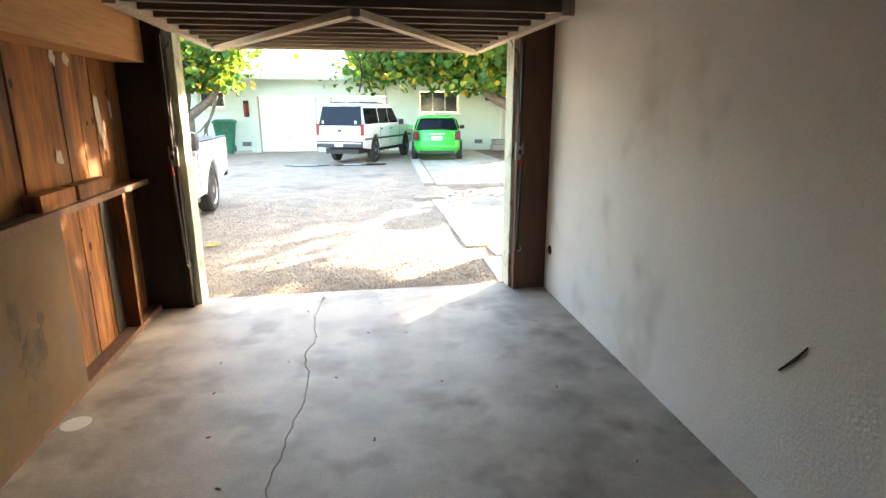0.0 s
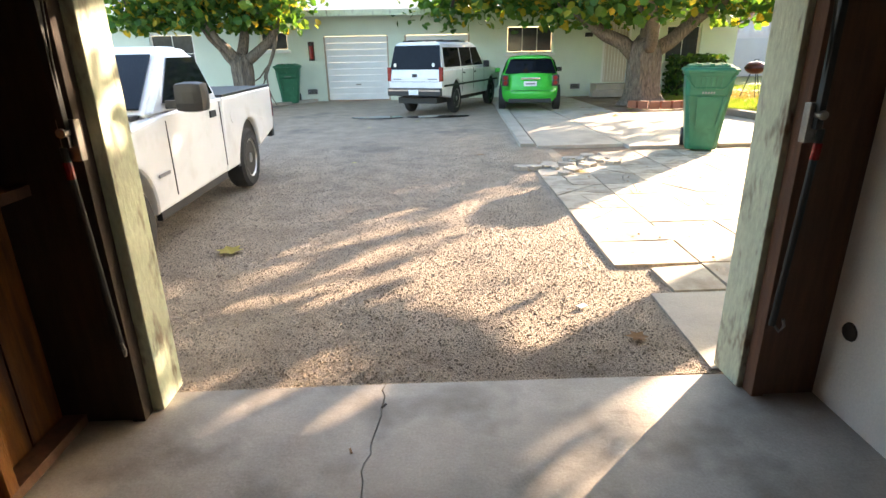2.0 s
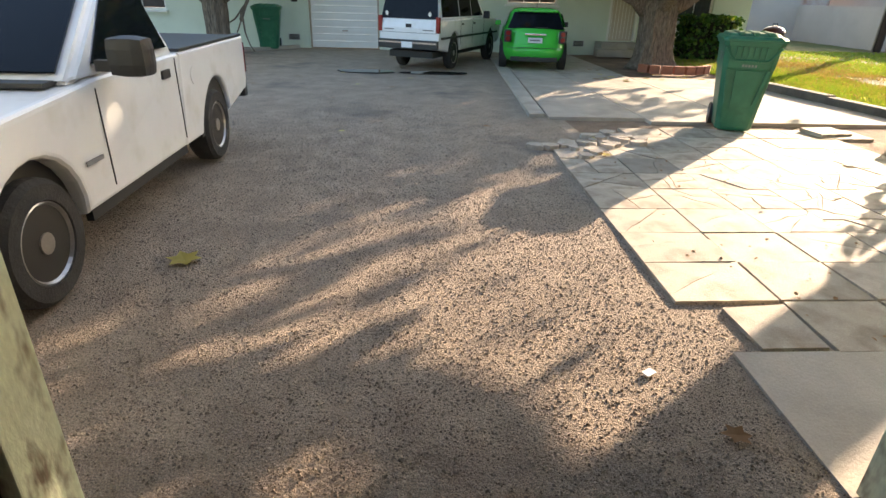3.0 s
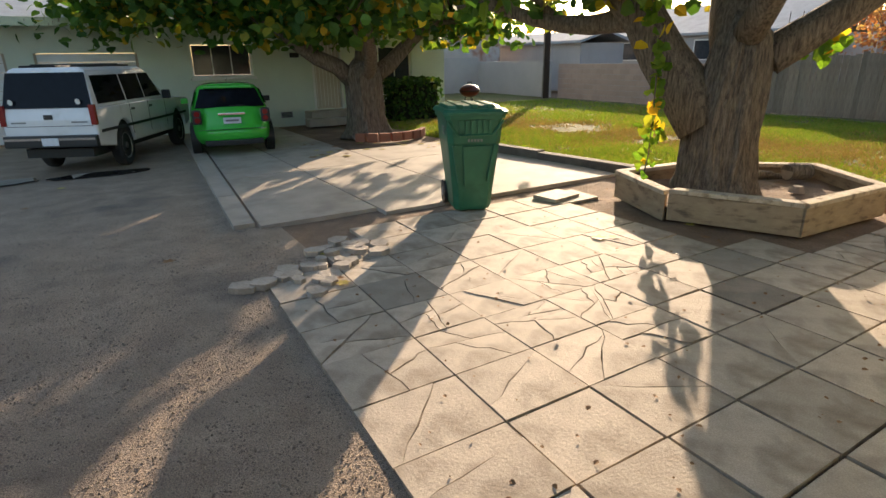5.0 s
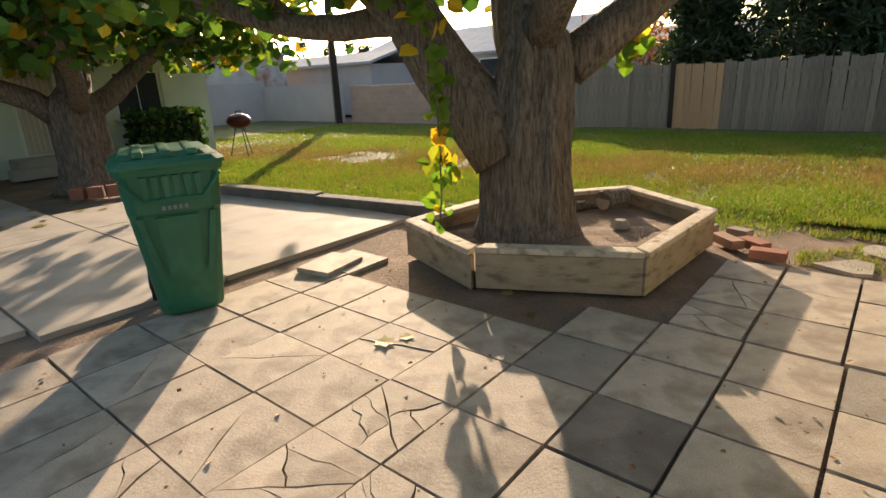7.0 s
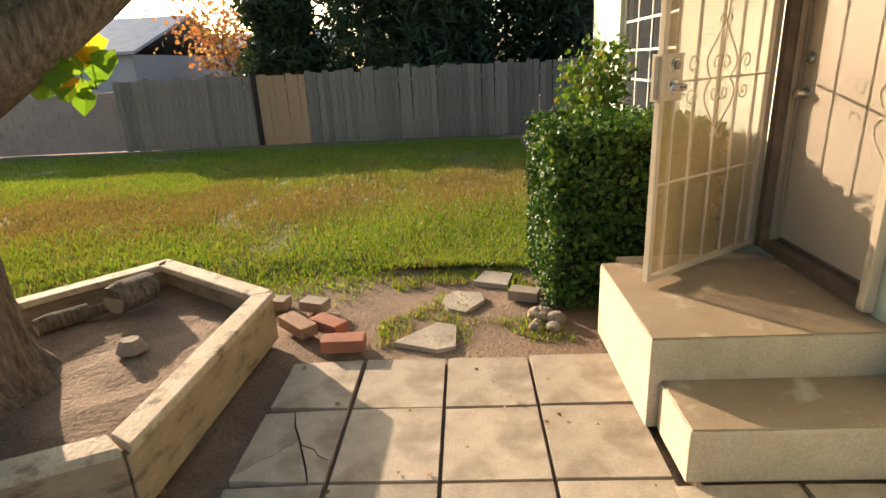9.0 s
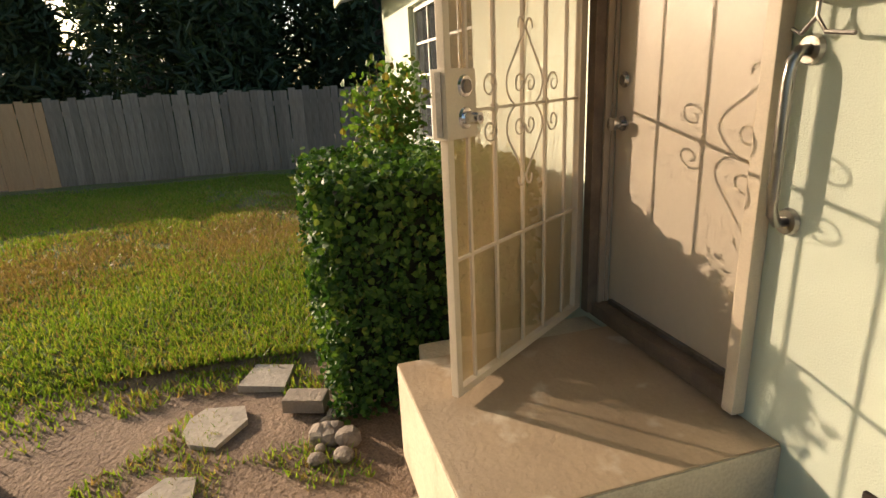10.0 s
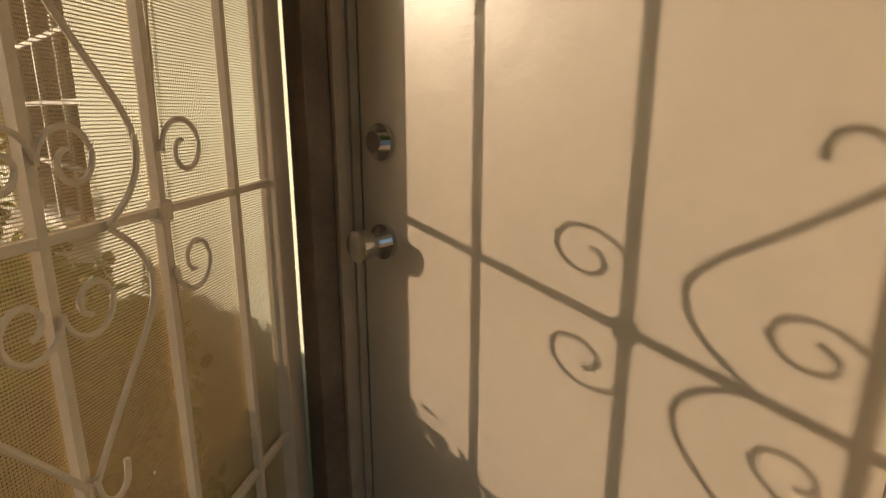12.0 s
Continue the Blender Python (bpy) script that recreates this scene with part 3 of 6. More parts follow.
def near_crown(p, rng):
    """Clipped back above the front door, and open towards the yard."""
    over_door = ((p[:, 1] < -1.9) & (p[:, 0] > 0.4)) | ((p[:, 1] < -1.3) & (p[:, 2] < 2.75))
    open_side = (p[:, 0] < -0.3) & (p[:, 1] > 0.8) & (rng.uniform(size=len(p)) < 0.85)
    low_east = (p[:, 0] > 0.7) & (p[:, 1] > 0.6) & (p[:, 2] < 2.7) & (rng.uniform(size=len(p)) < 0.8)
    return ~(over_door | open_side | low_east)


def far_crown(p, rng):
    """Thinner on the lawn side, where the leaves have begun to drop."""
    return ~((p[:, 0] > 1.9) & (rng.uniform(size=len(p)) < 0.72))


near_tree = mulberry("mulberry_tree", pose(TR1[0], TR1[1], 0.0), [
    ((-0.12, 0.14, 0.92), (-0.44, 0.52, 0.92), 2.7, 0.33),
    ((0.02, -0.02, 1.75), (0.15, 0.35, 1.0), 2.4, 0.25),
    ((0.25, -0.25, 1.62), (0.75, -0.75, 0.42), 2.6, 0.21),
    ((0.2, 0.2, 1.7), (0.8, 0.7, 0.6), 2.4, 0.18),
    ((-0.1, -0.2, 1.85), (-0.5, -0.6, 0.9), 2.2, 0.16)],
    [(0.03, 0.56, 0, 0), (0.15, 0.49, 0, 0), (0.35, 0.42, 0, 0), (0.7, 0.39, 0, 0), (1.05, 0.38, 0.01, -0.01), (1.4, 0.35, 0.04, -0.04), (1.65, 0.33, 0.06, -0.06), (1.85, 0.28, 0.06, -0.06), (2.05, 0.16, 0.03, -0.03)],
    11, "large mulberry tree with ridged grey-brown bark in a timber planter", 17500, 0.19, 0.48, 1.6, 2.1, near_crown)
mulberry("mulberry_tree", pose(5.65, 17.1, 0.0), [
    ((-0.2, 0.1, 1.2), (-0.95, 0.0, 0.75), 2.9, 0.20),
    ((0.0, 0.0, 1.45), (-0.1, -0.35, 1.0), 2.6, 0.22),
    ((0.2, 0.0, 1.3), (0.95, -0.1, 0.70), 2.7, 0.20),
    ((0.0, -0.2, 1.35), (-0.35, -0.95, 0.62), 2.7, 0.16),
    ((0.1, 0.1, 1.4), (0.4, 0.8, 0.8), 2.4, 0.16)],
    [(0.0, 0.58, 0, 0), (0.2, 0.47, 0, 0), (0.5, 0.41, 0, 0), (0.9, 0.40, 0, 0), (1.25, 0.42, 0, 0), (1.5, 0.36, 0, 0), (1.7, 0.2, 0, 0)],
    23, "broad mulberry tree before the far house, leaves turning yellow", 33000, 0.22, 0.60, 1.3, 1.92, far_crown)
mulberry("mulberry_tree", pose(-4.7, 17.8, 0.0), [
    ((-0.1, 0.0, 1.15), (-0.75, 0.1, 0.8), 1.8, 0.15),
    ((0.05, 0.0, 1.2), (0.85, -0.15, 0.65), 1.9, 0.15),
    ((0.0, 0.0, 1.3), (0.1, 0.3, 1.0), 1.7, 0.15),
    ((0.0, -0.1, 1.2), (-0.2, -0.7, 0.8), 1.6, 0.12)],
    [(0.0, 0.36, 0, 0), (0.2, 0.30, 0, 0), (0.6, 0.27, 0, 0), (1.0, 0.28, 0, 0), (1.25, 0.27, 0, 0), (1.45, 0.14, 0, 0)],
    37, "small mulberry tree by the garage, yellow-green leaves", 6500, 0.20, 0.38, 1.0, 2.0)

# a trailing vine that hangs from the near tree
rng = np.random.default_rng(3)
vn = thing("hanging_vine", pose(5.57, 9.26, 0.0), "hanging vine shoot with green and orange leaves", "vine")
line = [(0.30, 0.1, 2.75), (0.0, 0.10, 2.45), (-0.12, 0.04, 2.1), (-0.05, -0.02, 1.75), (0.02, 0.0, 1.4), (0.05, 0.02, 1.0), (0.02, 0.0, 0.62), (-0.03, 0.0, 0.38)]
part("stem", tube(bmesh.new(), line, 0.008, 5), M_bark, vn)
lp = np.array(line)
cs = []
for i in range(105):
    k = rng.uniform(0.4, 6.9)
    a = int(k)
    q = lp[a] + (lp[min(a + 1, 7)] - lp[a]) * (k - a) + rng.normal(size=3) * np.array([0.045, 0.045, 0.04])
    cs.append(q)
leaf_mesh("foliage", np.array(cs), rng.normal(size=(105, 3)) + np.array([-0.4, -0.6, 0.2]), rng.uniform(0.09, 0.17, 105), M_vine, vn, rng=rng)


def hedge(name, x0, y0, x1, y1, z1, count, seed, label, size=0.045):
    """A clipped box hedge: a solid near-black core, painted as inner shade, under a skin of small leaves."""
    rng = np.random.default_rng(seed)
    t = thing(name, pose((x0 + x1) / 2, (y0 + y1) / 2, 0), label, "hedge")
    hx, hy = (x1 - x0) / 2, (y1 - y0) / 2
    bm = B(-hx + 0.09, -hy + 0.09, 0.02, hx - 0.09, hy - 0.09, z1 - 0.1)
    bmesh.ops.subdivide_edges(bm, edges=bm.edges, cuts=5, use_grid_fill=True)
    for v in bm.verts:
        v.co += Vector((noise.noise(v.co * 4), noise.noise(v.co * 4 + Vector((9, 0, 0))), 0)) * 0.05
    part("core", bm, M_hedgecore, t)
    cs, ns = [], []
    for i in range(count):
        f = rng.uniform()
        areas = np.array([2 * hx * 2 * hy, 2 * hy * z1, 2 * hy * z1, 2 * hx * z1, 2 * hx * z1])
        k = rng.choice(5, p=areas / areas.sum())
        u, v = rng.uniform(-1, 1), rng.uniform(-1, 1)
        lump = 0.11 * noise.noise(Vector((u * 4.5 + k, v * 4.5, seed)))
        dd = abs(rng.normal()) * -0.045 + lump + 0.01
        if k == 0:
            p, nn = (u * hx, v * hy, z1 + dd), (0, 0, 1)
        elif k == 1:
            p, nn = (-hx - dd, u * hy, (v + 1) / 2 * z1), (-1, 0, 0)
        elif k == 2:
            p, nn = (hx + dd, u * hy, (v + 1) / 2 * z1), (1, 0, 0)
        elif k == 3:
            p, nn = (u * hx, -hy - dd, (v + 1) / 2 * z1), (0, -1, 0)
        else:
            p, nn = (u * hx, hy + dd, (v + 1) / 2 * z1), (0, 1, 0)
        cs.append(p)
        ns.append(np.array(nn) * 0.8 + rng.normal(size=3) * 0.65)
    leaf_mesh("foliage", np.array(cs), np.array(ns), size * rng.uniform(0.7, 1.5, count), M_hedge, t, rng=rng)
    return t


# near-black, so the shade deep between the leaves is in the core's colour
M_hedgecore = mat("hedge_inner_shade", (0.012, 0.018, 0.008), rough=0.95)
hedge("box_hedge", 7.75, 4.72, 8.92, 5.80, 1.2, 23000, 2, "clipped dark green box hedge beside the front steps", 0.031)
hedge("clipped_shrub", 7.55, 19.3, 9.0, 20.2, 1.12, 1500, 8, "clipped dark shrub under the far house's window", 0.09)
# the feathery shrub behind the hedge
rng = np.random.default_rng(12)
sh = thing("feathery_shrub", pose(10.2, 5.0, 0.0), "light green feathery shrub by the house wall", "shrub")
cs = []
for k in range(46):
    a, z = rng.uniform(0, 2 * math.pi), rng.uniform(1.25, 1.85)
    e = Vector((math.cos(a) * rng.uniform(0.1, 0.62), math.sin(a) * rng.uniform(0.05, 0.4), z))
    tb = tube(bmesh.new(), [(0, 0, 0.0), (e.x * 0.4, e.y * 0.4, z * 0.55), tuple(e)], [0.012, 0.008, 0.003], 4)
    if k < 12:
        part("stem", tb, M_bark, sh)
    else:
        tb.free()
    for i in range(70):
        f = rng.uniform(0.3, 1.0)
        cs.append(np.array([e.x * f, e.y * f, z * f]) + rng.normal(size=3) * 0.05)
leaf_mesh("foliage", np.array(cs), rng.normal(size=(len(cs), 3)), rng.uniform(0.03, 0.075, len(cs)), M_shrub, sh, rng=rng)


def conifer(x, y, h, r, seed, count):
    rng = np.random.default_rng(seed)
    t = thing("conifer_tree", pose(x, y, 0), "tall dark drooping conifer behind the fence", "tree", "conifers behind the fence")
    part("trunk", C((0, 0, 0), (0, 0, h * 0.85), 0.35, 0.08, 10), M_bark, t)
    cs = []
    while len(cs) < count:
        z = rng.uniform(0.05, 1.0)
        rr = r * (1.05 - z) ** 0.55 * (0.65 + 0.5 * noise.noise(Vector((z * 7, seed, len(cs) % 9))))
        a = rng.uniform(0, 2 * math.pi)
        lump = 0.72 + 0.4 * noise.noise(Vector((math.cos(a) * 2, math.sin(a) * 2, z * 6 + seed)))
        q = rr * math.sqrt(rng.uniform(0.2, 1)) * lump
        cs.append((q * math.cos(a), q * math.sin(a), z * h))
    leaf_mesh("crown", np.array(cs), rng.normal(size=(count, 3)) + np.array([0, 0, -0.2]), rng.uniform(0.12, 0.38, count), M_pine, t,
              shape=[(0, 0, 0), (0.16, 0.3, 0.05), (0.13, 0.75, 0.0), (0, 1.1, -0.2), (-0.13, 0.75, 0.0), (-0.16, 0.3, 0.05)], rng=rng)


for k, (x, y, h, r) in enumerate([(20.5, 3.0, 9, 3.6), (22.0, 6.0, 10, 3.8), (21.5, 9.0, 8.5, 3.3), (20.2, -1.0, 10, 4.0), (25, 3, 11, 4), (25, 7.5, 10.5, 4.2), (20, -6.0, 10, 4.2), (24.5, -3, 11, 4.5), (21.2, 11.6, 5.6, 2.4), (19.8, 6.8, 8.0, 2.6)]):
    conifer(x, y, h, r * 1.2, 40 + k, 10500)
rng = np.random.default_rng(66)
au = thing("autumn_tree", pose(26.0, 15.2, 0), "small tree with red-brown autumn leaves behind the fence", "tree")
tips = []
lb = bmesh.new()
limb(lb, (0, 0, 0), (0, 0, 1), 2.2, 0.14, 2, rng, tips)
part("trunk", lb, M_bark, au)
cs = np.array([np.array(tuple(tips[rng.integers(len(tips))][0])) + rng.normal(size=3) * 0.55 for i in range(1800)])
cs[:, 2] = np.clip(cs[:, 2], 0.8, 4.4)
leaf_mesh("crown", cs, rng.normal(size=(1800, 3)), rng.uniform(0.08, 0.2, 1800), M_autumn, au, rng=rng)

# ---- planter round the near tree ----
PL = [(5.75, 9.86), (5.38, 8.83), (5.91, 7.67), (7.42, 7.60), (8.15, 8.68), (7.0, 9.75)]
pl = thing("timber_planter", pose(6.6, 8.7, 0), "six-sided weathered timber planter around the tree", "planter")
for i in range(6):
    a, b = Vector((*PL[i], 0)), Vector((*PL[(i + 1) % 6], 0))
    d = (b - a).normalized()
    inn = Vector((-d.y, d.x, 0)) * 1.0
    base = Vector((6.6, 8.7, 0))
    if inn.dot(base - (a + b) / 2) < 0:
        inn = -inn
    gap = 0.03 if i in (0, 1) else 0.004
    p, q = a + d * gap - base, b - d * gap - base
    for z0, z1, off, mt, nm in ((0.0, 0.285, 0.02, M_timber, "side_board"), (0.288, 0.335, 0.0, M_timber_pale, "top_board")):
        wd = 0.05 if nm == "side_board" else 0.13
        bm = bmesh.new()
        o = inn * off
        tilt = -0.03 if (i == 0) else 0.0
        loft(bm, [[tuple(e + o + Vector((0, 0, z0 + tilt * s))), tuple(e + o + inn * wd + dd * wd * 0.5 + Vector((0, 0, z0 + tilt * s))), tuple(e + o + inn * wd + dd * wd * 0.5 + Vector((0, 0, z1 + tilt * s))), tuple(e + o + Vector((0, 0, z1 + tilt * s)))] for e, dd, s in ((p, d, 0), (q, -d, 1))])
        bmesh.ops.bevel(bm, geom=bm.edges[:], offset=0.006, segments=1, affect='EDGES')
        part(nm, bm, mt, pl, "split pale worn timber top" if nm == "top_board" else "")
sb = bmesh.new()
c0 = sb.verts.new((-0.1, 0.2, 0.2))
ringo = [sb.verts.new(((x - 6.6) * 0.975, (y - 8.7) * 0.975, 0.15)) for x, y in PL]
for i in range(6):
    sb.faces.new((c0, ringo[i], ringo[(i + 1) % 6]))
bmesh.ops.recalc_face_normals(sb, faces=sb.faces)
bmesh.ops.subdivide_edges(sb, edges=sb.edges, cuts=6, use_grid_fill=True)
for v in sb.verts:
    v.co.z += 0.04 * noise.noise(v.co * 3.5) + 0.015 * noise.noise(v.co * 14)
part("soil", sb, M_dirt, pl, "dry brown earth")


def short_log(x, y, z, ang, ln, r, label):
    t = thing("cut_log", pose(x, y, z, 0, 0, ang), label, "log", "cut logs in the planter")
    part("bark", tube(bmesh.new(), [(-ln / 2, 0, 0), (-ln / 4, 0, 0.01), (ln / 4, 0, 0.0), (ln / 2, 0, 0)], [r, r * 1.05, r, r * 0.97], 14), M_bark, t)
    part("cut_end", C((-ln / 2 - 0.003, 0, 0), (-ln / 2 - 0.001, 0, 0), r * 0.9, None, 14), M_lightwood, t)
    part("cut_end", C((ln / 2 + 0.001, 0, 0), (ln / 2 + 0.003, 0, 0), r * 0.88, None, 14), M_lightwood, t)


short_log(7.55, 8.62, 0.30, -20, 0.30, 0.10, "thick short cut log lying on the planter's soil")
short_log(7.30, 8.95, 0.235, -35, 0.30, 0.055, "thin grey cut log lying on the planter's soil")
short_log(7.42, 8.85, 0.225, -40, 0.35, 0.035, "thin stick of wood on the planter's soil")
st = part("rock", C((0, 0, 0), (0, 0, 0.07), 0.09, 0.05, 7), M_greybrick)
st.matrix_basis = pose(6.95, 8.3, 0.19)
tagged(st, "small dark rock lying on the planter's soil", "rock")


# ---- edging timbers of the lawn ----
def beam(p, q, wd, h, label):
    p, q = Vector(p), Vector(q)
    d = (q - p)
    t = part("edging_timber", B(-d.length / 2, -wd / 2, 0, d.length / 2, wd / 2, h, 0.02), M_log)
    bmod = math.degrees(math.atan2(d.y, d.x))
    t.matrix_basis = pose((p.x + q.x) / 2, (p.y + q.y) / 2, p.z, 0, 0, bmod)
    tagged(t, label, "edging timber", "edging timbers of the lawn")


beam((6.55, 14.4, -0.02), (6.83, 12.45, -0.02), 0.2, 0.17, "grey weathered timber edging between slab and lawn")
beam((6.81, 12.42, -0.02), (7.05, 10.6, -0.02), 0.2, 0.15, "grey weathered timber edging beside the planter")

# a few drooping twigs of yellow leaves under a limb of the near tree
rng = np.random.default_rng(8)
hang = Vector((7.3 - TR1[0], 8.55 - TR1[1], 1.66))
cs = []
for k in range(6):
    o = hang + Vector((rng.uniform(-0.3, 0.3), rng.uniform(-0.3, 0.3), rng.uniform(-0.06, 0.08)))
    part("twig", tube(bmesh.new(), [tuple(o + Vector((0, 0, 0.45))), tuple(o + Vector((0.02, 0.01, 0.2))), tuple(o)], 0.004, 5), M_bark, near_tree)
    for q in range(7):
        cs.append(tuple(o + Vector((rng.normal() * 0.05, rng.normal() * 0.05, rng.uniform(-0.06, 0.3)))))
leaf_mesh("twig_leaves", np.array(cs), rng.normal(size=(len(cs), 3)) * 0.6 + np.array([-0.6, -0.6, 0.1]), rng.uniform(0.10, 0.16, len(cs)), M_vine, near_tree, rng=rng, label="drooping yellow leaves")


# ---- wheeled bins ----
def wheeled_bin(m, label):
    t = thing("wheeled_bin", m, label, "wheeled bin", "green wheeled bins")

    def ring(z, w, f, b, c=0.05):
        return [(-w + c, -f, z), (w - c, -f, z), (w, -f + c, z), (w, b - c, z), (w - c, b, z), (-w + c, b, z), (-w, b - c, z), (-w, -f + c, z)]
    bm = loft(bmesh.new(), [ring(0.02, 0.185, 0.22, 0.20), ring(0.06, 0.20, 0.24, 0.24), ring(0.30, 0.222, 0.27, 0.27), ring(0.70, 0.265, 0.32, 0.31), ring(0.72, 0.27, 0.335, 0.315), ring(0.93, 0.285, 0.36, 0.33), ring(0.98, 0.29, 0.365, 0.335)])
    bmesh.ops.bevel(bm, geom=[e for e in bm.edges], offset=0.008, segments=1, affect='EDGES')
    part("body", bm, M_bin, t)
    part("rim", loft(bmesh.new(), [ring(0.955, 0.305, 0.385, 0.35), ring(0.995, 0.31, 0.39, 0.355)]), M_bin, t)
    # moulded front: a tapering relief panel, upright flutes and a lower rib
    part("front_panel", loft(bmesh.new(), [[(-0.10, -0.295, 0.30), (0.10, -0.295, 0.30), (0.10, -0.265, 0.30), (-0.10, -0.265, 0.30)], [(-0.125, -0.335, 0.69), (0.125, -0.335, 0.69), (0.125, -0.315, 0.69), (-0.125, -0.315, 0.69)]]), M_bin, t)
    for k in range(6):
        x = -0.15 + k * 0.06
        part("flute", loft(bmesh.new(), [[(x - 0.012, -0.355, 0.80), (x + 0.012, -0.355, 0.80), (x + 0.012, -0.34, 0.80), (x - 0.012, -0.34, 0.80)], [(x - 0.02, -0.385, 0.945), (x + 0.02, -0.385, 0.945), (x + 0.02, -0.36, 0.945), (x - 0.02, -0.36, 0.945)]]), M_bin, t)
    part("front_ledge", tube(bmesh.new(), [(-0.28, -0.372, 0.94), (-0.20, -0.362, 0.83), (-0.17, -0.356, 0.80), (0.17, -0.356, 0.80), (0.20, -0.362, 0.83), (0.28, -0.372, 0.94)], 0.012, 6), M_bin, t)
    for sx in (-1, 1):
        part("side_rib", loft(bmesh.new(), [[(sx * 0.15 - 0.02, -0.30, 0.33), (sx * 0.15 + 0.02, -0.30, 0.33), (sx * 0.15 + 0.02, -0.27, 0.33), (sx * 0.15 - 0.02, -0.27, 0.33)], [(sx * 0.21 - 0.02, -0.345, 0.70), (sx * 0.21 + 0.02, -0.345, 0.70), (sx * 0.21 + 0.02, -0.32, 0.70), (sx * 0.21 - 0.02, -0.32, 0.70)]]), M_bin, t)
    lid = bmesh.new()
    loft(lid, [ring(0.998, 0.325, 0.41, 0.36), ring(1.02, 0.325, 0.41, 0.36), ring(1.045, 0.30, 0.37, 0.35), ring(1.05, 0.27, 0.33, 0.33), ring(1.075, 0.25, 0.28, 0.32), ring(1.08, 0.20, 0.2, 0.3)])
    lo = part("lid", lid, M_bin, t)
    for k in range(3):
        part("ridge", B(-0.18 + k * 0.15, -0.33, 1.05, -0.12 + k * 0.15, 0.28, 1.09, 0.012), M_bin, lo)
    part("handle", tube(bmesh.new(), [(-0.24, 0.34, 0.96), (-0.24, 0.43, 1.0), (0.24, 0.43, 1.0), (0.24, 0.34, 0.96)], 0.018, 8), M_bin, t)
    part("axle", C((-0.235, 0.25, 0.13), (0.235, 0.25, 0.13), 0.012), M_metal, t)
    for sx in (-1, 1):
        w = part("wheel", C((sx * 0.185, 0.25, 0.13), (sx * 0.24, 0.25, 0.13), 0.13, None, 20), M_plastic, t)
        part("hub", C((sx * 0.24, 0.25, 0.13), (sx * 0.248, 0.25, 0.13), 0.05, None, 12), M_grey_plastic, w)
    # pale stamped marks, too small to read
    for k in range(5):
        part("stamp", B(-0.075 + k * 0.032, -0.3425, 0.735, -0.055 + k * 0.032, -0.3395, 0.76), M_grey_plastic, t)
    for r in range(3):
        part("side_mark", B(-0.2895, -0.22, 0.80 + r * 0.03, -0.2845, -0.08 + 0.02 * r, 0.815 + r * 0.03), M_grey_plastic, t)
    return t


wheeled_bin(pose(3.99, 10.46, 0.0, 0, 0, -22) @ Matrix.Diagonal((1.08, 1.06, 1.1, 1)), "dark green plastic wheeled bin with shut lid, on the paving")
wheeled_bin(pose(-4.0, 19.9, 0.0, 0, 0, 8) @ Matrix.Diagonal((1.2, 1.15, 1.05, 1)), "dark green wheeled bin against the far house")

# ---- fence and walls behind the lawn ----
rng = np.random.default_rng(77)
fe = thing("board_fence", pose(17.4, 0, 0), "grey weathered upright-board fence along the lawn", "fence")
meshes = []
for k in range(6):
    w = 0.14
    bm = prism(bmesh.new(), [(-w / 2, 0), (w / 2, 0), (w / 2, 0.02), (-w / 2, 0.02)], 0, 1.62 + 0.015 * k)
    for v in bm.verts:
        if v.co.z > 1 and abs(v.co.x) > 0.05:
            v.co.z -= 0.035
    me = bpy.data.meshes.new("board")
    bm.to_mesh(me)
    bm.free()
    me.materials.append(M_fence)
    meshes.append(me)
newmesh = meshes[0].copy()
newmesh.materials.clear()
newmesh.materials.append(M_fence_new)
y = -8.0
while y < 14.6:
    fresh = 10.05 < y < 11.15
    ob = new("board", newmesh if fresh else meshes[rng.integers(6)])
    ob.parent = fe
    ob.matrix_basis = pose(rng.uniform(-0.012, 0.012), y, rng.uniform(-0.03, 0.02) + (0.02 if fresh else 0), 0, rng.uniform(-0.7, 0.7), 90)
    y += 0.146
for z in (0.35, 1.3):
    part("rail", B(0.03, -8, z, 0.07, 14.6, z + 0.09), M_fence, fe)
for k in range(10):
    part("post", B(0.075, -7.9 + k * 2.45, 0, 0.165, -7.81 + k * 2.45, 1.6), M_fence, fe)
part("dark_post", B(-0.05, 11.15, 0, 0.02, 11.27, 1.68), M_darkwood, fe)

bw = thing("block_wall", pose(17.6, 14.6, 0), "low pinkish concrete block wall behind the lawn", "garden wall")
part("mortar", B(0.012, 0, 0, 0.14, 9.2, 1.36), M_greywall, bw)
bm = bmesh.new()
for r in range(7):
    for k in range(24):
        yy = k * 0.4 - (0.2 if r % 2 else 0)
        a, b = max(0, yy), min(9.2, yy + 0.39)
        if b - a > 0.05:
            box(bm, 0, a, r * 0.2, 0.15, b, r * 0.2 + 0.19)
part("block_courses", bm, M_block, bw)
struct(part("garden_wall_far", B(17.4, 24.2, 0, 17.6, 40, 1.5), M_greywall), "grey rendered wall at the end of the lawn", "garden wall")
struct(part("back_wall", B(10.0, 29.5, 0, 17.4, 29.7, 1.7), M_greywall), "grey rendered wall behind the lawn", "garden wall")

po = thing("utility_pole", pose(17.0, 23.9, 0), "dark wooden utility pole at the lawn's end", "utility pole")
part("pole", C((0, 0, 0), (0, 0, 9.5), 0.15, 0.11, 12), M_darkwood, po)
part("conduit", C((-0.17, 0, 0), (-0.17, 0, 3.0), 0.03), M_metal, po)
part("crossarm", B(-1.0, -0.06, 8.6, 1.0, 0.06, 8.75), M_darkwood, po)


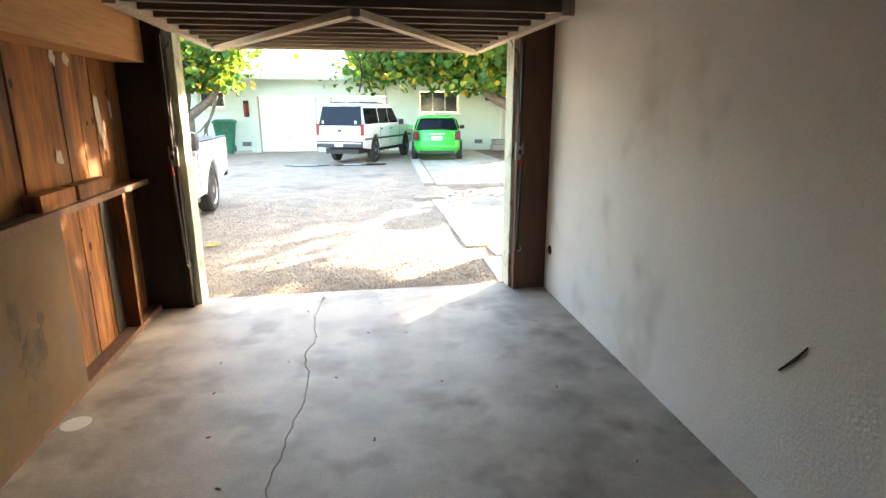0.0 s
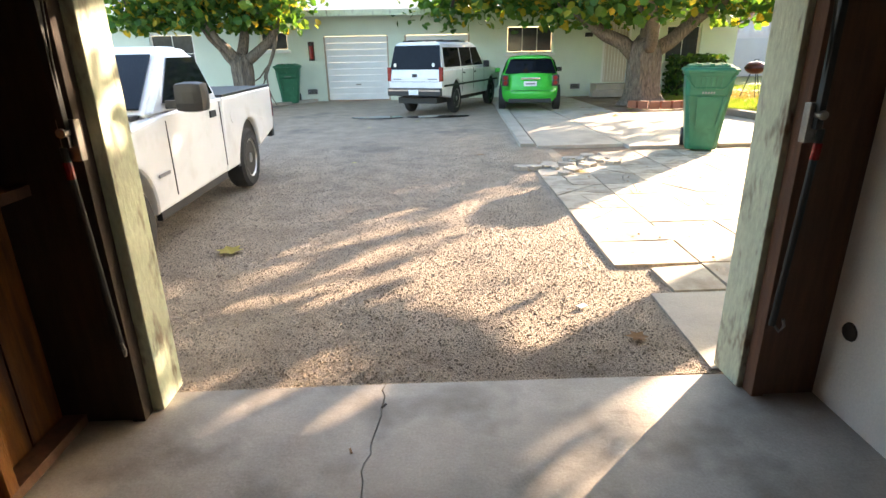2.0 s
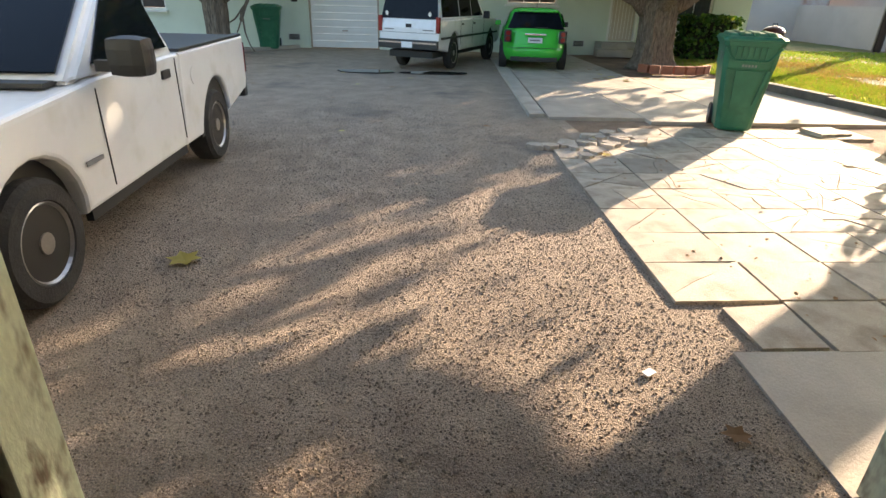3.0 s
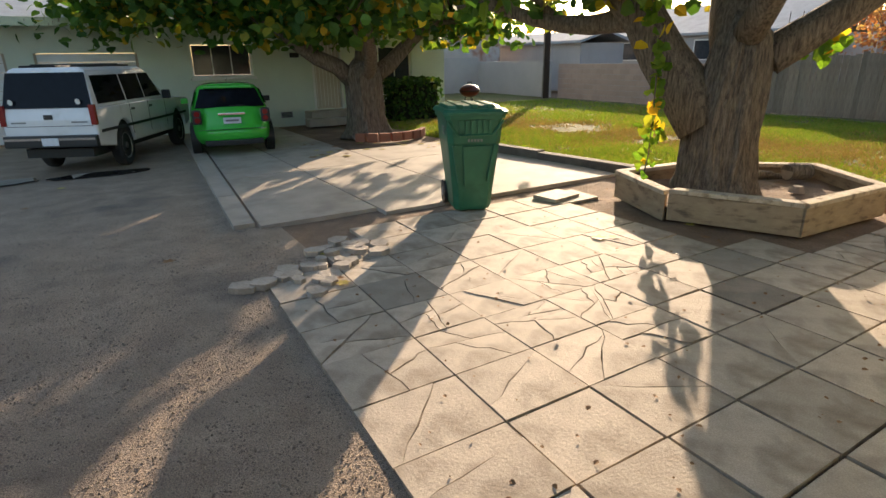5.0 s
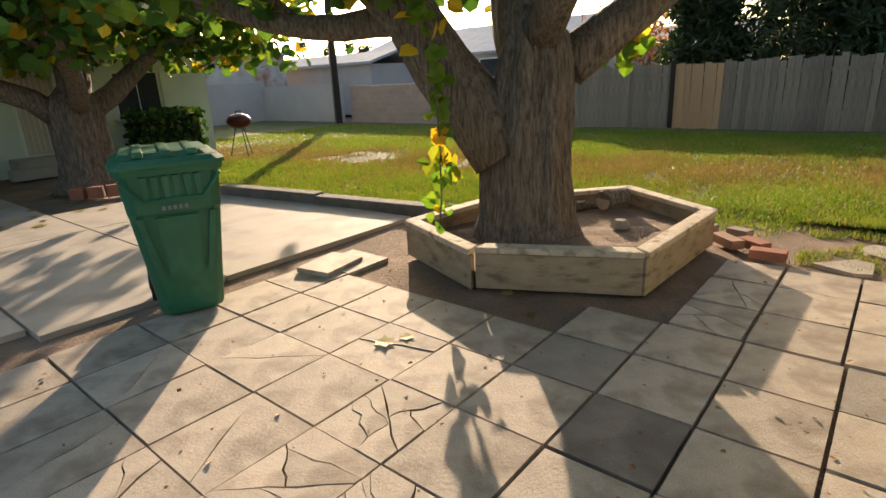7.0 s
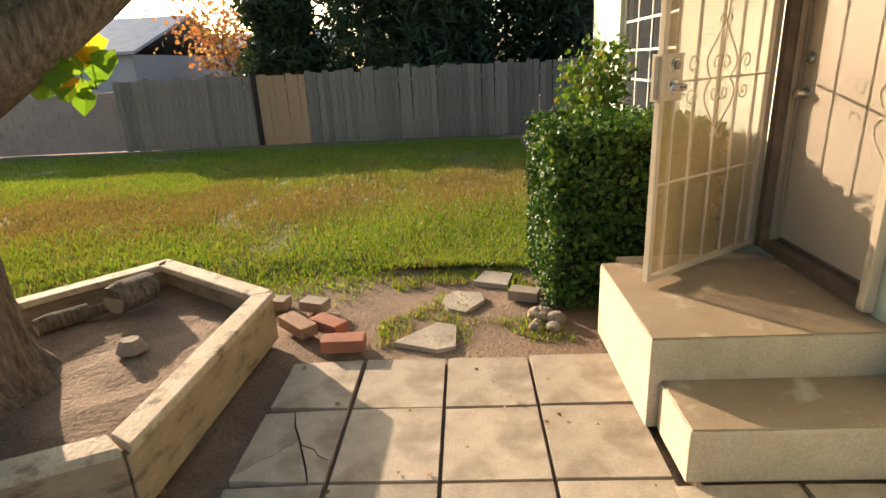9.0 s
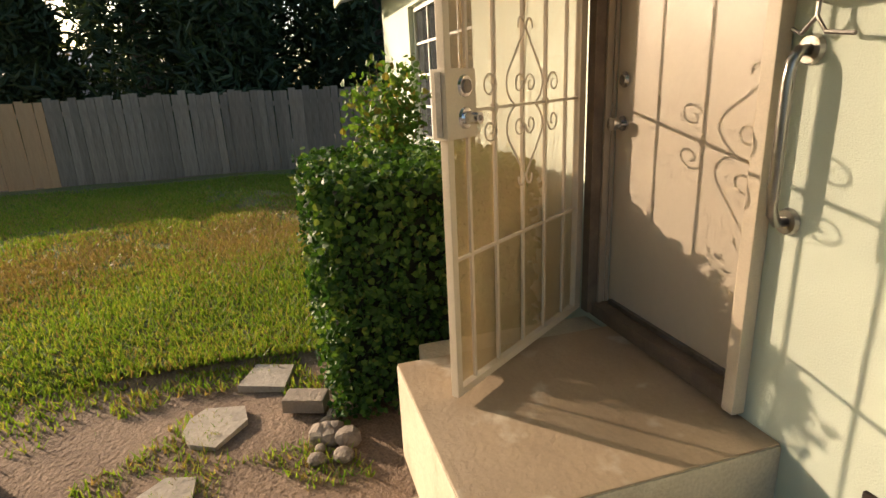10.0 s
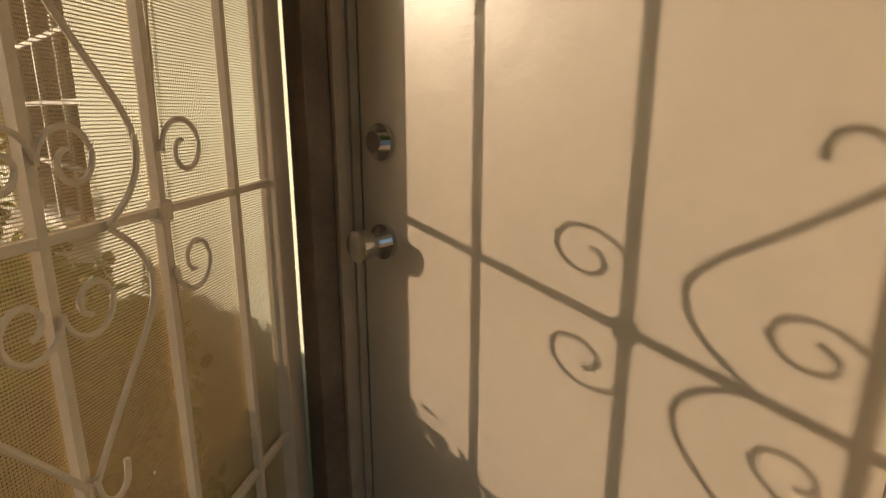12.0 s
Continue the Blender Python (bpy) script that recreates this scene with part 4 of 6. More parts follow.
def shed(name, x0, y0, x1, y1, h, ridge, mwall, label, windows=()):
    t = thing(name, pose(x0, y0, 0), label, "building")
    wx, wy = x1 - x0, y1 - y0
    part("wall", B(0, 0, 0, wx, wy, h), mwall, t)
    rb = bmesh.new()
    loft(rb, [[(-0.3, yy, h), (wx / 2, yy, ridge), (wx + 0.3, yy, h), (wx + 0.3, yy, h + 0.12), (wx / 2, yy, ridge + 0.12), (-0.3, yy, h + 0.12)] for yy in (-0.3, wy + 0.3)])
    part("roof", rb, M_roof, t)
    for (a, z0, wd, ht) in windows:
        wi = part("window", B(-0.03, a, z0, -0.002, a + wd, z0 + ht), M_whitepaint, t)
        part("pane", B(-0.036, a + 0.06, z0 + 0.06, -0.031, a + wd - 0.06, z0 + ht - 0.06), M_winglass, wi)
    return t


shed("rusty_outbuilding", 14.6, 30.5, 19.5, 38, 2.9, 3.1, M_rust, "pale outbuilding with rust-brown stains beyond the lawn", [(1.2, 0.8, 1.2, 1.1)])
shed("neighbour_house", 27, 19.5, 37, 34, 2.6, 4.3, M_greywall, "grey neighbouring house behind the block wall", [(3, 1.4, 1.6, 1.0), (8, 1.4, 1.6, 1.0)])
shed("long_grey_shed", 21, 26, 24, 44, 2.3, 2.8, M_greywall, "long low grey shed beyond the wall")
shed("grey_house", 29, 12.0, 34, 16.8, 2.6, 3.3, M_greywall, "low grey house behind the board fence", [(1.5, 1.2, 1.4, 0.9)])
mp = thing("meter_box", pose(16.0, 30.2, 0), "dark metal box before the outbuilding", "box")
part("body", B(-0.25, -0.2, 0, 0.25, 0.1, 1.0, 0.02), M_black, mp)
part("lid", B(-0.27, -0.22, 1.0, 0.27, 0.12, 1.05, 0.01), M_black, mp)
rng = np.random.default_rng(4)
for k in range(9):
    x, y = 70 + rng.uniform(-8, 12), 95 + k * 4.5 - 30 + rng.uniform(-2, 2)
    pt = thing("palm_tree", pose(x, y, 0), "distant palm tree on the skyline", "tree", "palms on the skyline")
    h = rng.uniform(6.5, 8.5)
    part("trunk", C((0, 0, 0), (0, 0, h), 0.22, 0.16, 8), M_bark, pt)
    n = 70
    ns = rng.normal(size=(n, 3))
    leaf_mesh("crown", np.tile(np.array([[0, 0, h]]), (n, 1)) + rng.normal(size=(n, 3)) * 0.25, ns, rng.uniform(0.7, 1.3, n), M_pine, pt,
              shape=[(0, 0, 0), (0.08, 0.3, 0.05), (0.07, 0.75, 0.0), (0, 1.1, -0.2), (-0.07, 0.75, 0.0), (-0.08, 0.3, 0.05)], rng=rng)

# ---- front steps ----
fs = thing("front_steps", pose(6.40, 4.502, 0), "two tan painted concrete steps with cream sides at the front door", "steps")
part("lower_step", B(-0.36, 0, 0, 0.0, 1.0, 0.245, 0.012), M_stepside, fs)
part("lower_tread", B(-0.355, 0.005, 0.2455, -0.002, 0.99, 0.252, 0.003), M_steps, fs, "tan painted tread")
part("landing", B(0.002, 0, 0, 0.97, 1.05, 0.455, 0.012), M_stepside, fs)
part("landing_tread", B(0.007, 0.005, 0.4555, 0.965, 1.045, 0.463, 0.003), M_steps, fs, "tan painted tread")
part("rear_pad", B(0.972, 0.0, 0, 1.2, 0.9, 0.42, 0.02), M_stepside, fs)

# ---- front door and its frame ----
fd = thing("front_door", pose(DOOR0, 4.40, DOORZ), "plain beige painted front door, shut, lit by the sun", "door", "", "structure")
W, H = DOOR1 - DOOR0, DOORH - DOORZ
part("leaf", B(0.04, 0, 0.045, W - 0.008, 0.045, H - 0.04, 0.004), M_door, fd)
# a black strip fills the gap at the lock edge and stands for its shade
part("shadow_gap", B(W - 0.0075, -0.02, 0.03, W - 0.0005, 0.03, H - 0.04), M_black, fd, "black strip painted as the shade in the gap at the lock edge")
for y0, y1, d in ((0.048, 0.066, 0.010), (0.068, 0.082, 0.004), (0.084, 0.104, 0.012)):
    part("moulding", B(W - d, y0, 0.031, W - 0.0002, y1, H - 0.04, 0.002), M_frame, fd)
part("threshold", B(-0.02, -0.06, -0.035, W + 0.02, 0.13, 0.03, 0.006), M_darkframe, fd, "worn metal and timber threshold")
part("weather_strip", B(0.04, 0.046, 0.032, W - 0.04, 0.066, 0.055, 0.003), M_metal, fd)
for x0, x1 in ((0.0, 0.038),):
    part("door_stop", B(x0, -0.08, 0.03, x1, 0.09, H), M_frame, fd)
part("head_stop", B(0.039, -0.08, H - 0.038, W - 0.039, 0.09, H), M_frame, fd)
for z, r, nm in ((0.90, 0.030, "knob"), (1.085, 0.028, "deadbolt")):
    k = part(nm, C((W - 0.075, 0.046, z), (W - 0.075, 0.056, z), 0.034, None, 16), M_chrome, fd)
    if nm == "knob":
        part("stem", C((W - 0.075, 0.056, z), (W - 0.075, 0.085, z), 0.014, None, 12), M_chrome, k)
        part("grip", C((W - 0.075, 0.085, z), (W - 0.075, 0.115, z), 0.026, 0.03, 16), M_chrome, k)
    else:
        part("cylinder", C((W - 0.075, 0.056, z), (W - 0.075, 0.07, z), 0.02, None, 14), M_chrome, k)
sf = thing("gate_frame", pose(DOOR0, 4.50, DOORZ), "tan painted steel frame of the security gate", "door frame", "", "structure")
part("west_post", B(-0.05, 0.003, -0.02, 0.0, 0.055, H + 0.05, 0.004), M_gate, sf)
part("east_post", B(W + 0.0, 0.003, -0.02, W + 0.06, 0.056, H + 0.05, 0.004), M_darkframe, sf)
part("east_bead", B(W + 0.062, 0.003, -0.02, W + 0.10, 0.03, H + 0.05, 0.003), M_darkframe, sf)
part("head", B(0.001, 0.003, H + 0.0, W - 0.001, 0.055, H + 0.05), M_gate, sf)


# ---- security gate, standing open ----
def scroll(bm, x, z, r, turn, sx, sz, n=22):
    """A flat iron spiral that starts on a bar and curls into its own middle."""
    pts = []
    for i in range(n):
        f = i / (n - 1)
        a = f * turn
        rr = r * (1 - 0.72 * f)
        pts.append((x + sx * (r * 1.0 - rr * math.cos(a)), 0.0, z + sz * rr * math.sin(a)))
    tube(bm, pts, 0.0036, 6)


def smooth_line(p, n=4):
    """More points along a line, on a curve through the given ones."""
    out = []
    for i in range(len(p) - 1):
        a, b, c, d = (p[max(0, i - 1)], p[i], p[i + 1], p[min(len(p) - 1, i + 2)])
        for k in range(n):
            f = k / n
            out.append(tuple(0.5 * (2 * b[q] + (c[q] - a[q]) * f + (2 * a[q] - 5 * b[q] + 4 * c[q] - d[q]) * f * f + (3 * b[q] - a[q] - 3 * c[q] + d[q]) * f ** 3) for q in range(2)))
    return out + [p[-1]]


GW, GH = 1.03, 2.06
gt = thing("security_gate", pose(7.585, 4.56, 0.485, 0, 0, 125), "cream iron security gate with scrollwork and mesh, standing open", "security gate")
for x0, x1 in ((0.008, 0.066), (GW - 0.03, GW)):
    part("stile", B(x0, -0.016, 0, x1, 0.016, GH, 0.003), M_gate, gt)
for z0 in (0.0, GH - 0.03):
    part("cross_rail", B(0.0665, -0.016, z0, GW - 0.0305, 0.016, z0 + 0.03, 0.003), M_gate, gt)
for z in (0.525, 1.03, 1.60):
    part("bar_rail", B(0.067, -0.0055, z - 0.0055, GW - 0.031, 0.0055, z + 0.0055), M_gate, gt)
BARS = [0.18, 0.36, 0.54, 0.735, 0.90]
for x in BARS:
    part("bar", B(x - 0.0062, -0.0062, 0.031, x + 0.0062, 0.0062, GH - 0.031), M_gate, gt)
ZC = 1.03
for cx, side in ((0.36, -1), (0.54, -1), (0.54, 1), (0.735, 1)):
    for sz in (-1, 1):
        bm = bmesh.new()
        scroll(bm, cx, ZC + sz * 0.075, 0.046 if cx != 0.54 else 0.04, 7.6, side, sz, 40)
        s = part("scroll", bm, M_gate, gt)
        s.location.y = 0.012
HX = 0.54
for sz in (-1, 1):
    for side in (-1, 1):
        heart = [(0.004, 0.275), (0.03, 0.238), (0.075, 0.18), (0.115, 0.13), (0.132, 0.095), (0.13, 0.06), (0.112, 0.03), (0.085, 0.008), (0.075, 0.0)]
        part("heart_scroll", tube(bmesh.new(), [(HX + side * a, 0.013, ZC + sz * b) for a, b in smooth_line(heart)], 0.004, 6), M_gate, gt)
        curl = [(0.004, 0.265), (0.012, 0.295), (0.03, 0.308), (0.048, 0.298), (0.052, 0.272)]
        part("tip_curl", tube(bmesh.new(), [(HX + side * a, 0.013, ZC + sz * b) for a, b in smooth_line(curl)], 0.004, 6), M_gate, gt)
for x in BARS[1:4:2]:
    part("collar", B(x - 0.011, -0.011, ZC - 0.014, x + 0.011, 0.011, ZC + 0.014, 0.003), M_gate, gt)
lk = part("lock_plate", B(GW - 0.145, -0.028, 0.945, GW - 0.022, 0.028, 1.165, 0.003), M_gate, gt)
part("edge_box", B(GW - 0.022, -0.03, 0.945, GW + 0.018, 0.03, 1.165, 0.003), M_gate, gt)
part("latch_face", B(GW + 0.018, -0.012, 0.955, GW + 0.021, 0.012, 1.155), M_metal, gt)
for z, nm in ((1.11, "deadbolt_ring"), (1.01, "knob_rose")):
    for sy in (-1, 1):
        o = part(nm, C((GW - 0.082, sy * 0.028, z), (GW - 0.082, sy * 0.036, z), 0.037, 0.032, 22), M_chrome, gt, "chrome ring")
        if z < 1.05:
            part("knob", C((GW - 0.082, sy * 0.036, z), (GW - 0.082, sy * 0.088, z), 0.022, 0.019, 20), M_chrome, o)
            part("keyhole", C((GW - 0.082, sy * 0.088, z), (GW - 0.082, sy * 0.091, z), 0.009, None, 10), M_metal, o)
        else:
            part("cylinder", C((GW - 0.082, sy * 0.036, z), (GW - 0.082, sy * 0.042, z), 0.022, None, 14), M_metal, o)
# fine woven insect mesh on the gate's back
mm = bpy.data.materials.new("mesh_screen")
mm.use_nodes = True
nt = mm.node_tree
pb = nt.nodes["Principled BSDF"]
pb.inputs["Base Color"].default_value, pb.inputs["Roughness"].default_value = (0.52, 0.40, 0.22, 1), 0.6
tcn = nt.nodes.new("ShaderNodeTexCoord")
sep = nt.nodes.new("ShaderNodeSeparateXYZ")
nt.links.new(tcn.outputs["Object"], sep.inputs[0])
fa = []
for ax in (0, 2):
    mu = nt.nodes.new("ShaderNodeMath")
    mu.operation = 'MULTIPLY'
    mu.inputs[1].default_value = 1 / 0.0042
    nt.links.new(sep.outputs[ax], mu.inputs[0])
    fr = nt.nodes.new("ShaderNodeMath")
    fr.operation = 'FRACT'
    nt.links.new(mu.outputs[0], fr.inputs[0])
    lt = nt.nodes.new("ShaderNodeMath")
    lt.operation = 'LESS_THAN'
    lt.inputs[1].default_value = 0.25
    nt.links.new(fr.outputs[0], lt.inputs[0])
    fa.append(lt.outputs[0])
mxn = nt.nodes.new("ShaderNodeMath")
mxn.operation = 'MAXIMUM'
nt.links.new(fa[0], mxn.inputs[0])
nt.links.new(fa[1], mxn.inputs[1])
nt.links.new(mxn.outputs[0], pb.inputs["Alpha"])
part("mesh_screen", B(0.066, -0.0135, 0.03, GW - 0.03, -0.0115, GH - 0.03), mm, gt, "fine tan woven wire mesh")

# ---- grab bar and wall fittings ----
gb = thing("grab_bar", pose(6.495, 4.502, 1.17), "polished steel grab bar fixed upright to the wall", "grab bar")
part("bar", tube(bmesh.new(), [(0, 0.012, 0.0), (0, 0.045, 0.002), (0, 0.065, 0.03), (0, 0.07, 0.08), (0, 0.07, 0.40), (0, 0.065, 0.45), (0, 0.045, 0.478), (0, 0.012, 0.48)], 0.0165, 14), M_brushed, gb, smooth=True)
for z in (0, 0.48):
    part("flange", C((0, 0.0, z), (0, 0.014, z), 0.042, 0.036, 20), M_brushed, gb)


# ---- vehicles ----
def side_prism(outline, w0, w1, z_split, bev=0.03):
    """A side outline (y, z) carried across the car; narrower above z_split by the ratio w1 / w0."""
    bm = bmesh.new()
    L = [bm.verts.new((-w0, y, z)) for y, z in outline]
    R = [bm.verts.new((w0, y, z)) for y, z in outline]
    n = len(outline)
    fs = [bm.faces.new(L), bm.faces.new(R[::-1])]
    for i in range(n):
        fs.append(bm.faces.new((L[i], R[i], R[(i + 1) % n], L[(i + 1) % n])))
    bmesh.ops.recalc_face_normals(bm, faces=fs)
    es = [e for e in bm.edges if abs(abs(e.verts[0].co.x) - w0) < 1e-6 and abs(e.verts[0].co.x - e.verts[1].co.x) < 1e-6]
    bmesh.ops.bevel(bm, geom=es, offset=bev, segments=3, profile=0.6, affect='EDGES')
    for v in bm.verts:
        if v.co.z < z_split:
            v.co.x *= 1 - 0.10 * ((z_split - v.co.z) / z_split) ** 2
    return bm


def cabin(bm, rings, bev=0.035):
    """The glasshouse: rings of (y_front, y_rear, half width) by height."""
    loft(bm, [[(-w, yr, z), (w, yr, z), (w, yf, z), (-w, yf, z)] for z, yf, yr, w in rings])
    bmesh.ops.bevel(bm, geom=bm.edges[:], offset=bev, segments=3, affect='EDGES')
    return bm


def quad_plate(a, b, c, d, off):
    """A thin pane on four corners, set proud by off along its normal."""
    a, b, c, d = (Vector(p) for p in (a, b, c, d))
    nrm = -(b - a).cross(d - a).normalized()
    bm = bmesh.new()
    lo = [bm.verts.new(p) for p in (a, b, c, d)]
    hi = [bm.verts.new(p + nrm * off) for p in (a, b, c, d)]
    fs = [bm.faces.new(hi), bm.faces.new(lo[::-1])]
    for i in range(4):
        fs.append(bm.faces.new((lo[i], lo[(i + 1) % 4], hi[(i + 1) % 4], hi[i])))
    bmesh.ops.recalc_face_normals(bm, faces=fs)
    return bm


def car_wheel(parent, x, y, r, wd, sx, rim_mat, spokes=5):
    w = part("wheel", C((x - sx * wd, y, r), (x - sx * 0.02, y, r), r * 0.6, None, 20), M_black, parent)
    ty = bmesh.new()
    n = 32
    prof = [(wd, r * 0.62), (wd, r * 0.9), (wd * 0.86, r * 0.985), (wd * 0.7, r), (wd * 0.3, r), (wd * 0.14, r * 0.985), (0.0, r * 0.9), (0.0, r * 0.66), (0.02, r * 0.62)]
    loft(ty, [[(x - sx * a, y + q * math.cos(k * 2 * math.pi / n), r + q * math.sin(k * 2 * math.pi / n)) for k in range(n)] for a, q in prof], caps=False)
    part("tyre", ty, M_rubber, w, smooth=False)
    rm = bmesh.new()
    loft(rm, [[(x - sx * a, y + q * math.cos(k * 2 * math.pi / n), r + q * math.sin(k * 2 * math.pi / n)) for k in range(n)] for a, q in ((0.012, r * 0.655), (0.004, r * 0.62), (0.03, r * 0.565), (0.07, r * 0.55))], caps=False)
    for k in range(spokes):
        a = k * 2 * math.pi / spokes + 0.3
        m = Matrix.Translation((x, y, r)) @ Matrix.Rotation(a, 4, 'X')
        box(rm, -0.02 if sx > 0 else 0.0, -r * 0.10, r * 0.12, 0.0 if sx > 0 else 0.02, r * 0.10, r * 0.60, 0.0, m @ Matrix.Translation((-sx * 0.022, 0, 0)))
    cyl(rm, (x - sx * 0.05, y, r), (x - sx * 0.012, y, r), r * 0.17, None, 14)
    part("rim", rm, rim_mat, w)
    return w


def pickup():
    t = thing("pickup_truck", pose(-2.86, 7.42, 0, 0, 0, 180), "white compact pickup truck with black bed liner, parked on gravel", "truck")
    hw, r, fy, ry = 0.86, 0.33, 1.375, -1.375
    zb = 0.33
    body = [(2.18, 0.42), (2.20, 0.66), (2.12, 0.86), (1.95, 0.93), (0.80, 1.02), (0.72, 1.03), (-0.55, 1.05), (-0.56, 1.05)]
    low = [(-0.56, zb)] + [(fy - 0.4, zb)] + [(fy + 0.40 * math.cos(math.pi - math.pi * k / 12), zb + 0.42 * math.sin(math.pi * k / 12)) for k in range(1, 12)] + [(fy + 0.40, zb)]
    part("cab_body", side_prism(body + low, hw, hw, 1.0, 0.035), M_carwhite, t)
    bed = [(-0.575, 1.05), (-2.38, 1.05), (-2.42, 0.62), (-2.40, 0.52), (ry - 0.40, 0.40)] + [(ry + 0.40 * math.cos(math.pi - math.pi * k / 12), zb + 0.44 * math.sin(math.pi * k / 12)) for k in range(1, 12)] + [(ry + 0.40, zb), (-0.575, zb)]
    part("bed_body", side_prism(bed, hw, hw, 1.0, 0.03), M_carwhite, t)
    part("bed_liner", B(-hw + 0.07, -2.34, 1.0, hw - 0.07, -0.62, 1.062), M_plastic, t, "black bed liner")
    part("bed_rail", B(-hw + 0.005, -2.36, 1.052, -hw + 0.09, -0.6, 1.075, 0.008), M_plastic, t)
    part("bed_rail", B(hw - 0.09, -2.36, 1.052, hw - 0.005, -0.6, 1.075, 0.008), M_plastic, t)
    part("cabin", cabin(bmesh.new(), [(1.02, 0.92, -0.53, hw - 0.02), (1.08, 0.84, -0.53, hw - 0.03), (1.46, 0.18, -0.40, hw - 0.16), (1.51, 0.02, -0.33, hw - 0.24)]), M_carwhite, t)
    for sx in (-1, 1):
        def sp(y, z):
            f = (z - 1.08) / 0.38
            return (sx * (hw - 0.022 - 0.13 * f), y, z)
        part("side_window", quad_plate(sp(0.64, 1.10), sp(-0.42, 1.10), sp(-0.38, 1.42), sp(0.18, 1.42), 0.006 * sx), M_glass, t)
        part("door_handle", B(sx * (hw + 0.0) - 0.012, -0.34, 0.90, sx * hw + 0.012, -0.20, 0.96, 0.006), M_plastic, t)
        mi = part("mirror", B(sx * (hw + 0.05) - 0.02, 0.50, 1.03, sx * (hw + 0.29), 0.68, 1.25, 0.07), M_plastic, t)
        part("mirror_arm", B(sx * (hw - 0.02) - 0.01, 0.58, 1.06, sx * (hw + 0.07), 0.64, 1.12), M_plastic, mi)
        part("door_seam", B(sx * hw - 0.004, -0.475, 0.42, sx * hw + 0.0025, -0.468, 1.02), M_plastic, t)
        part("door_seam", B(sx * hw - 0.004, 0.705, 0.42, sx * hw + 0.0025, 0.712, 0.98), M_plastic, t)
        part("badge", B(sx * hw - 0.004, 0.78, 0.60, sx * hw + 0.003, 0.96, 0.625), M_grey_plastic, t)
        part("rocker_step", B(sx * (hw - 0.06) - 0.02, -0.55, 0.28, sx * (hw - 0.06) + 0.02, 0.95, 0.345), M_plastic, t)
        part("wheel_well", B(sx * 0.60 - 0.2, ry - 0.40, 0.3, sx * 0.60 + 0.2, ry + 0.40, 0.86), M_black, t)
        part("wheel_well", B(sx * 0.55 - 0.2, fy - 0.40, 0.3, sx * 0.55 + 0.2, fy + 0.40, 0.84), M_black, t)
        part("tail_light", B(sx * (hw - 0.06) - 0.055, -2.435, 0.68, sx * (hw - 0.06) + 0.055, -2.385, 0.98, 0.01), M_redlens, t)
        part("headlight", B(sx * 0.66 - 0.15, 2.10, 0.66, sx * 0.66 + 0.15, 2.205, 0.83, 0.02), M_clearlens, t)
        car_wheel(t, sx * 0.83, fy, r, 0.21, sx, M_alloy)
        car_wheel(t, sx * 0.83, ry, r, 0.21, sx, M_alloy)
    part("windshield", quad_plate((-0.76, 0.865, 1.075), (0.76, 0.865, 1.075), (0.63, 0.235, 1.44), (-0.63, 0.235, 1.44), 0.012), M_glass, t)
    part("cowl", B(-0.76, 0.84, 1.015, 0.76, 1.0, 1.045, 0.01), M_plastic, t)
    part("rear_window", quad_plate((0.68, -0.535, 1.12), (-0.68, -0.535, 1.12), (-0.62, -0.41, 1.42), (0.62, -0.41, 1.42), 0.01), M_glass, t)
    part("grille", B(-0.48, 2.17, 0.62, 0.48, 2.212, 0.82, 0.01), M_plastic, t)
    part("front_bumper", B(-0.84, 2.05, 0.36, 0.84, 2.28, 0.56, 0.04), M_plastic, t)
    part("rear_bumper", B(-0.82, -2.52, 0.42, 0.82, -2.40, 0.56, 0.02), M_plastic, t)
    part("tailgate_seam", B(-0.7, -2.424, 0.6, 0.7, -2.418, 0.606), M_plastic, t)
    part("fuel_door", C((-hw - 0.001, -0.83, 0.85), (-hw + 0.006, -0.83, 0.85), 0.07, None, 20), M_carwhite, t)
    part("fuel_door", C((hw - 0.006, -0.83, 0.85), (hw + 0.001, -0.83, 0.85), 0.07, None, 20), M_carwhite, t)
    return t


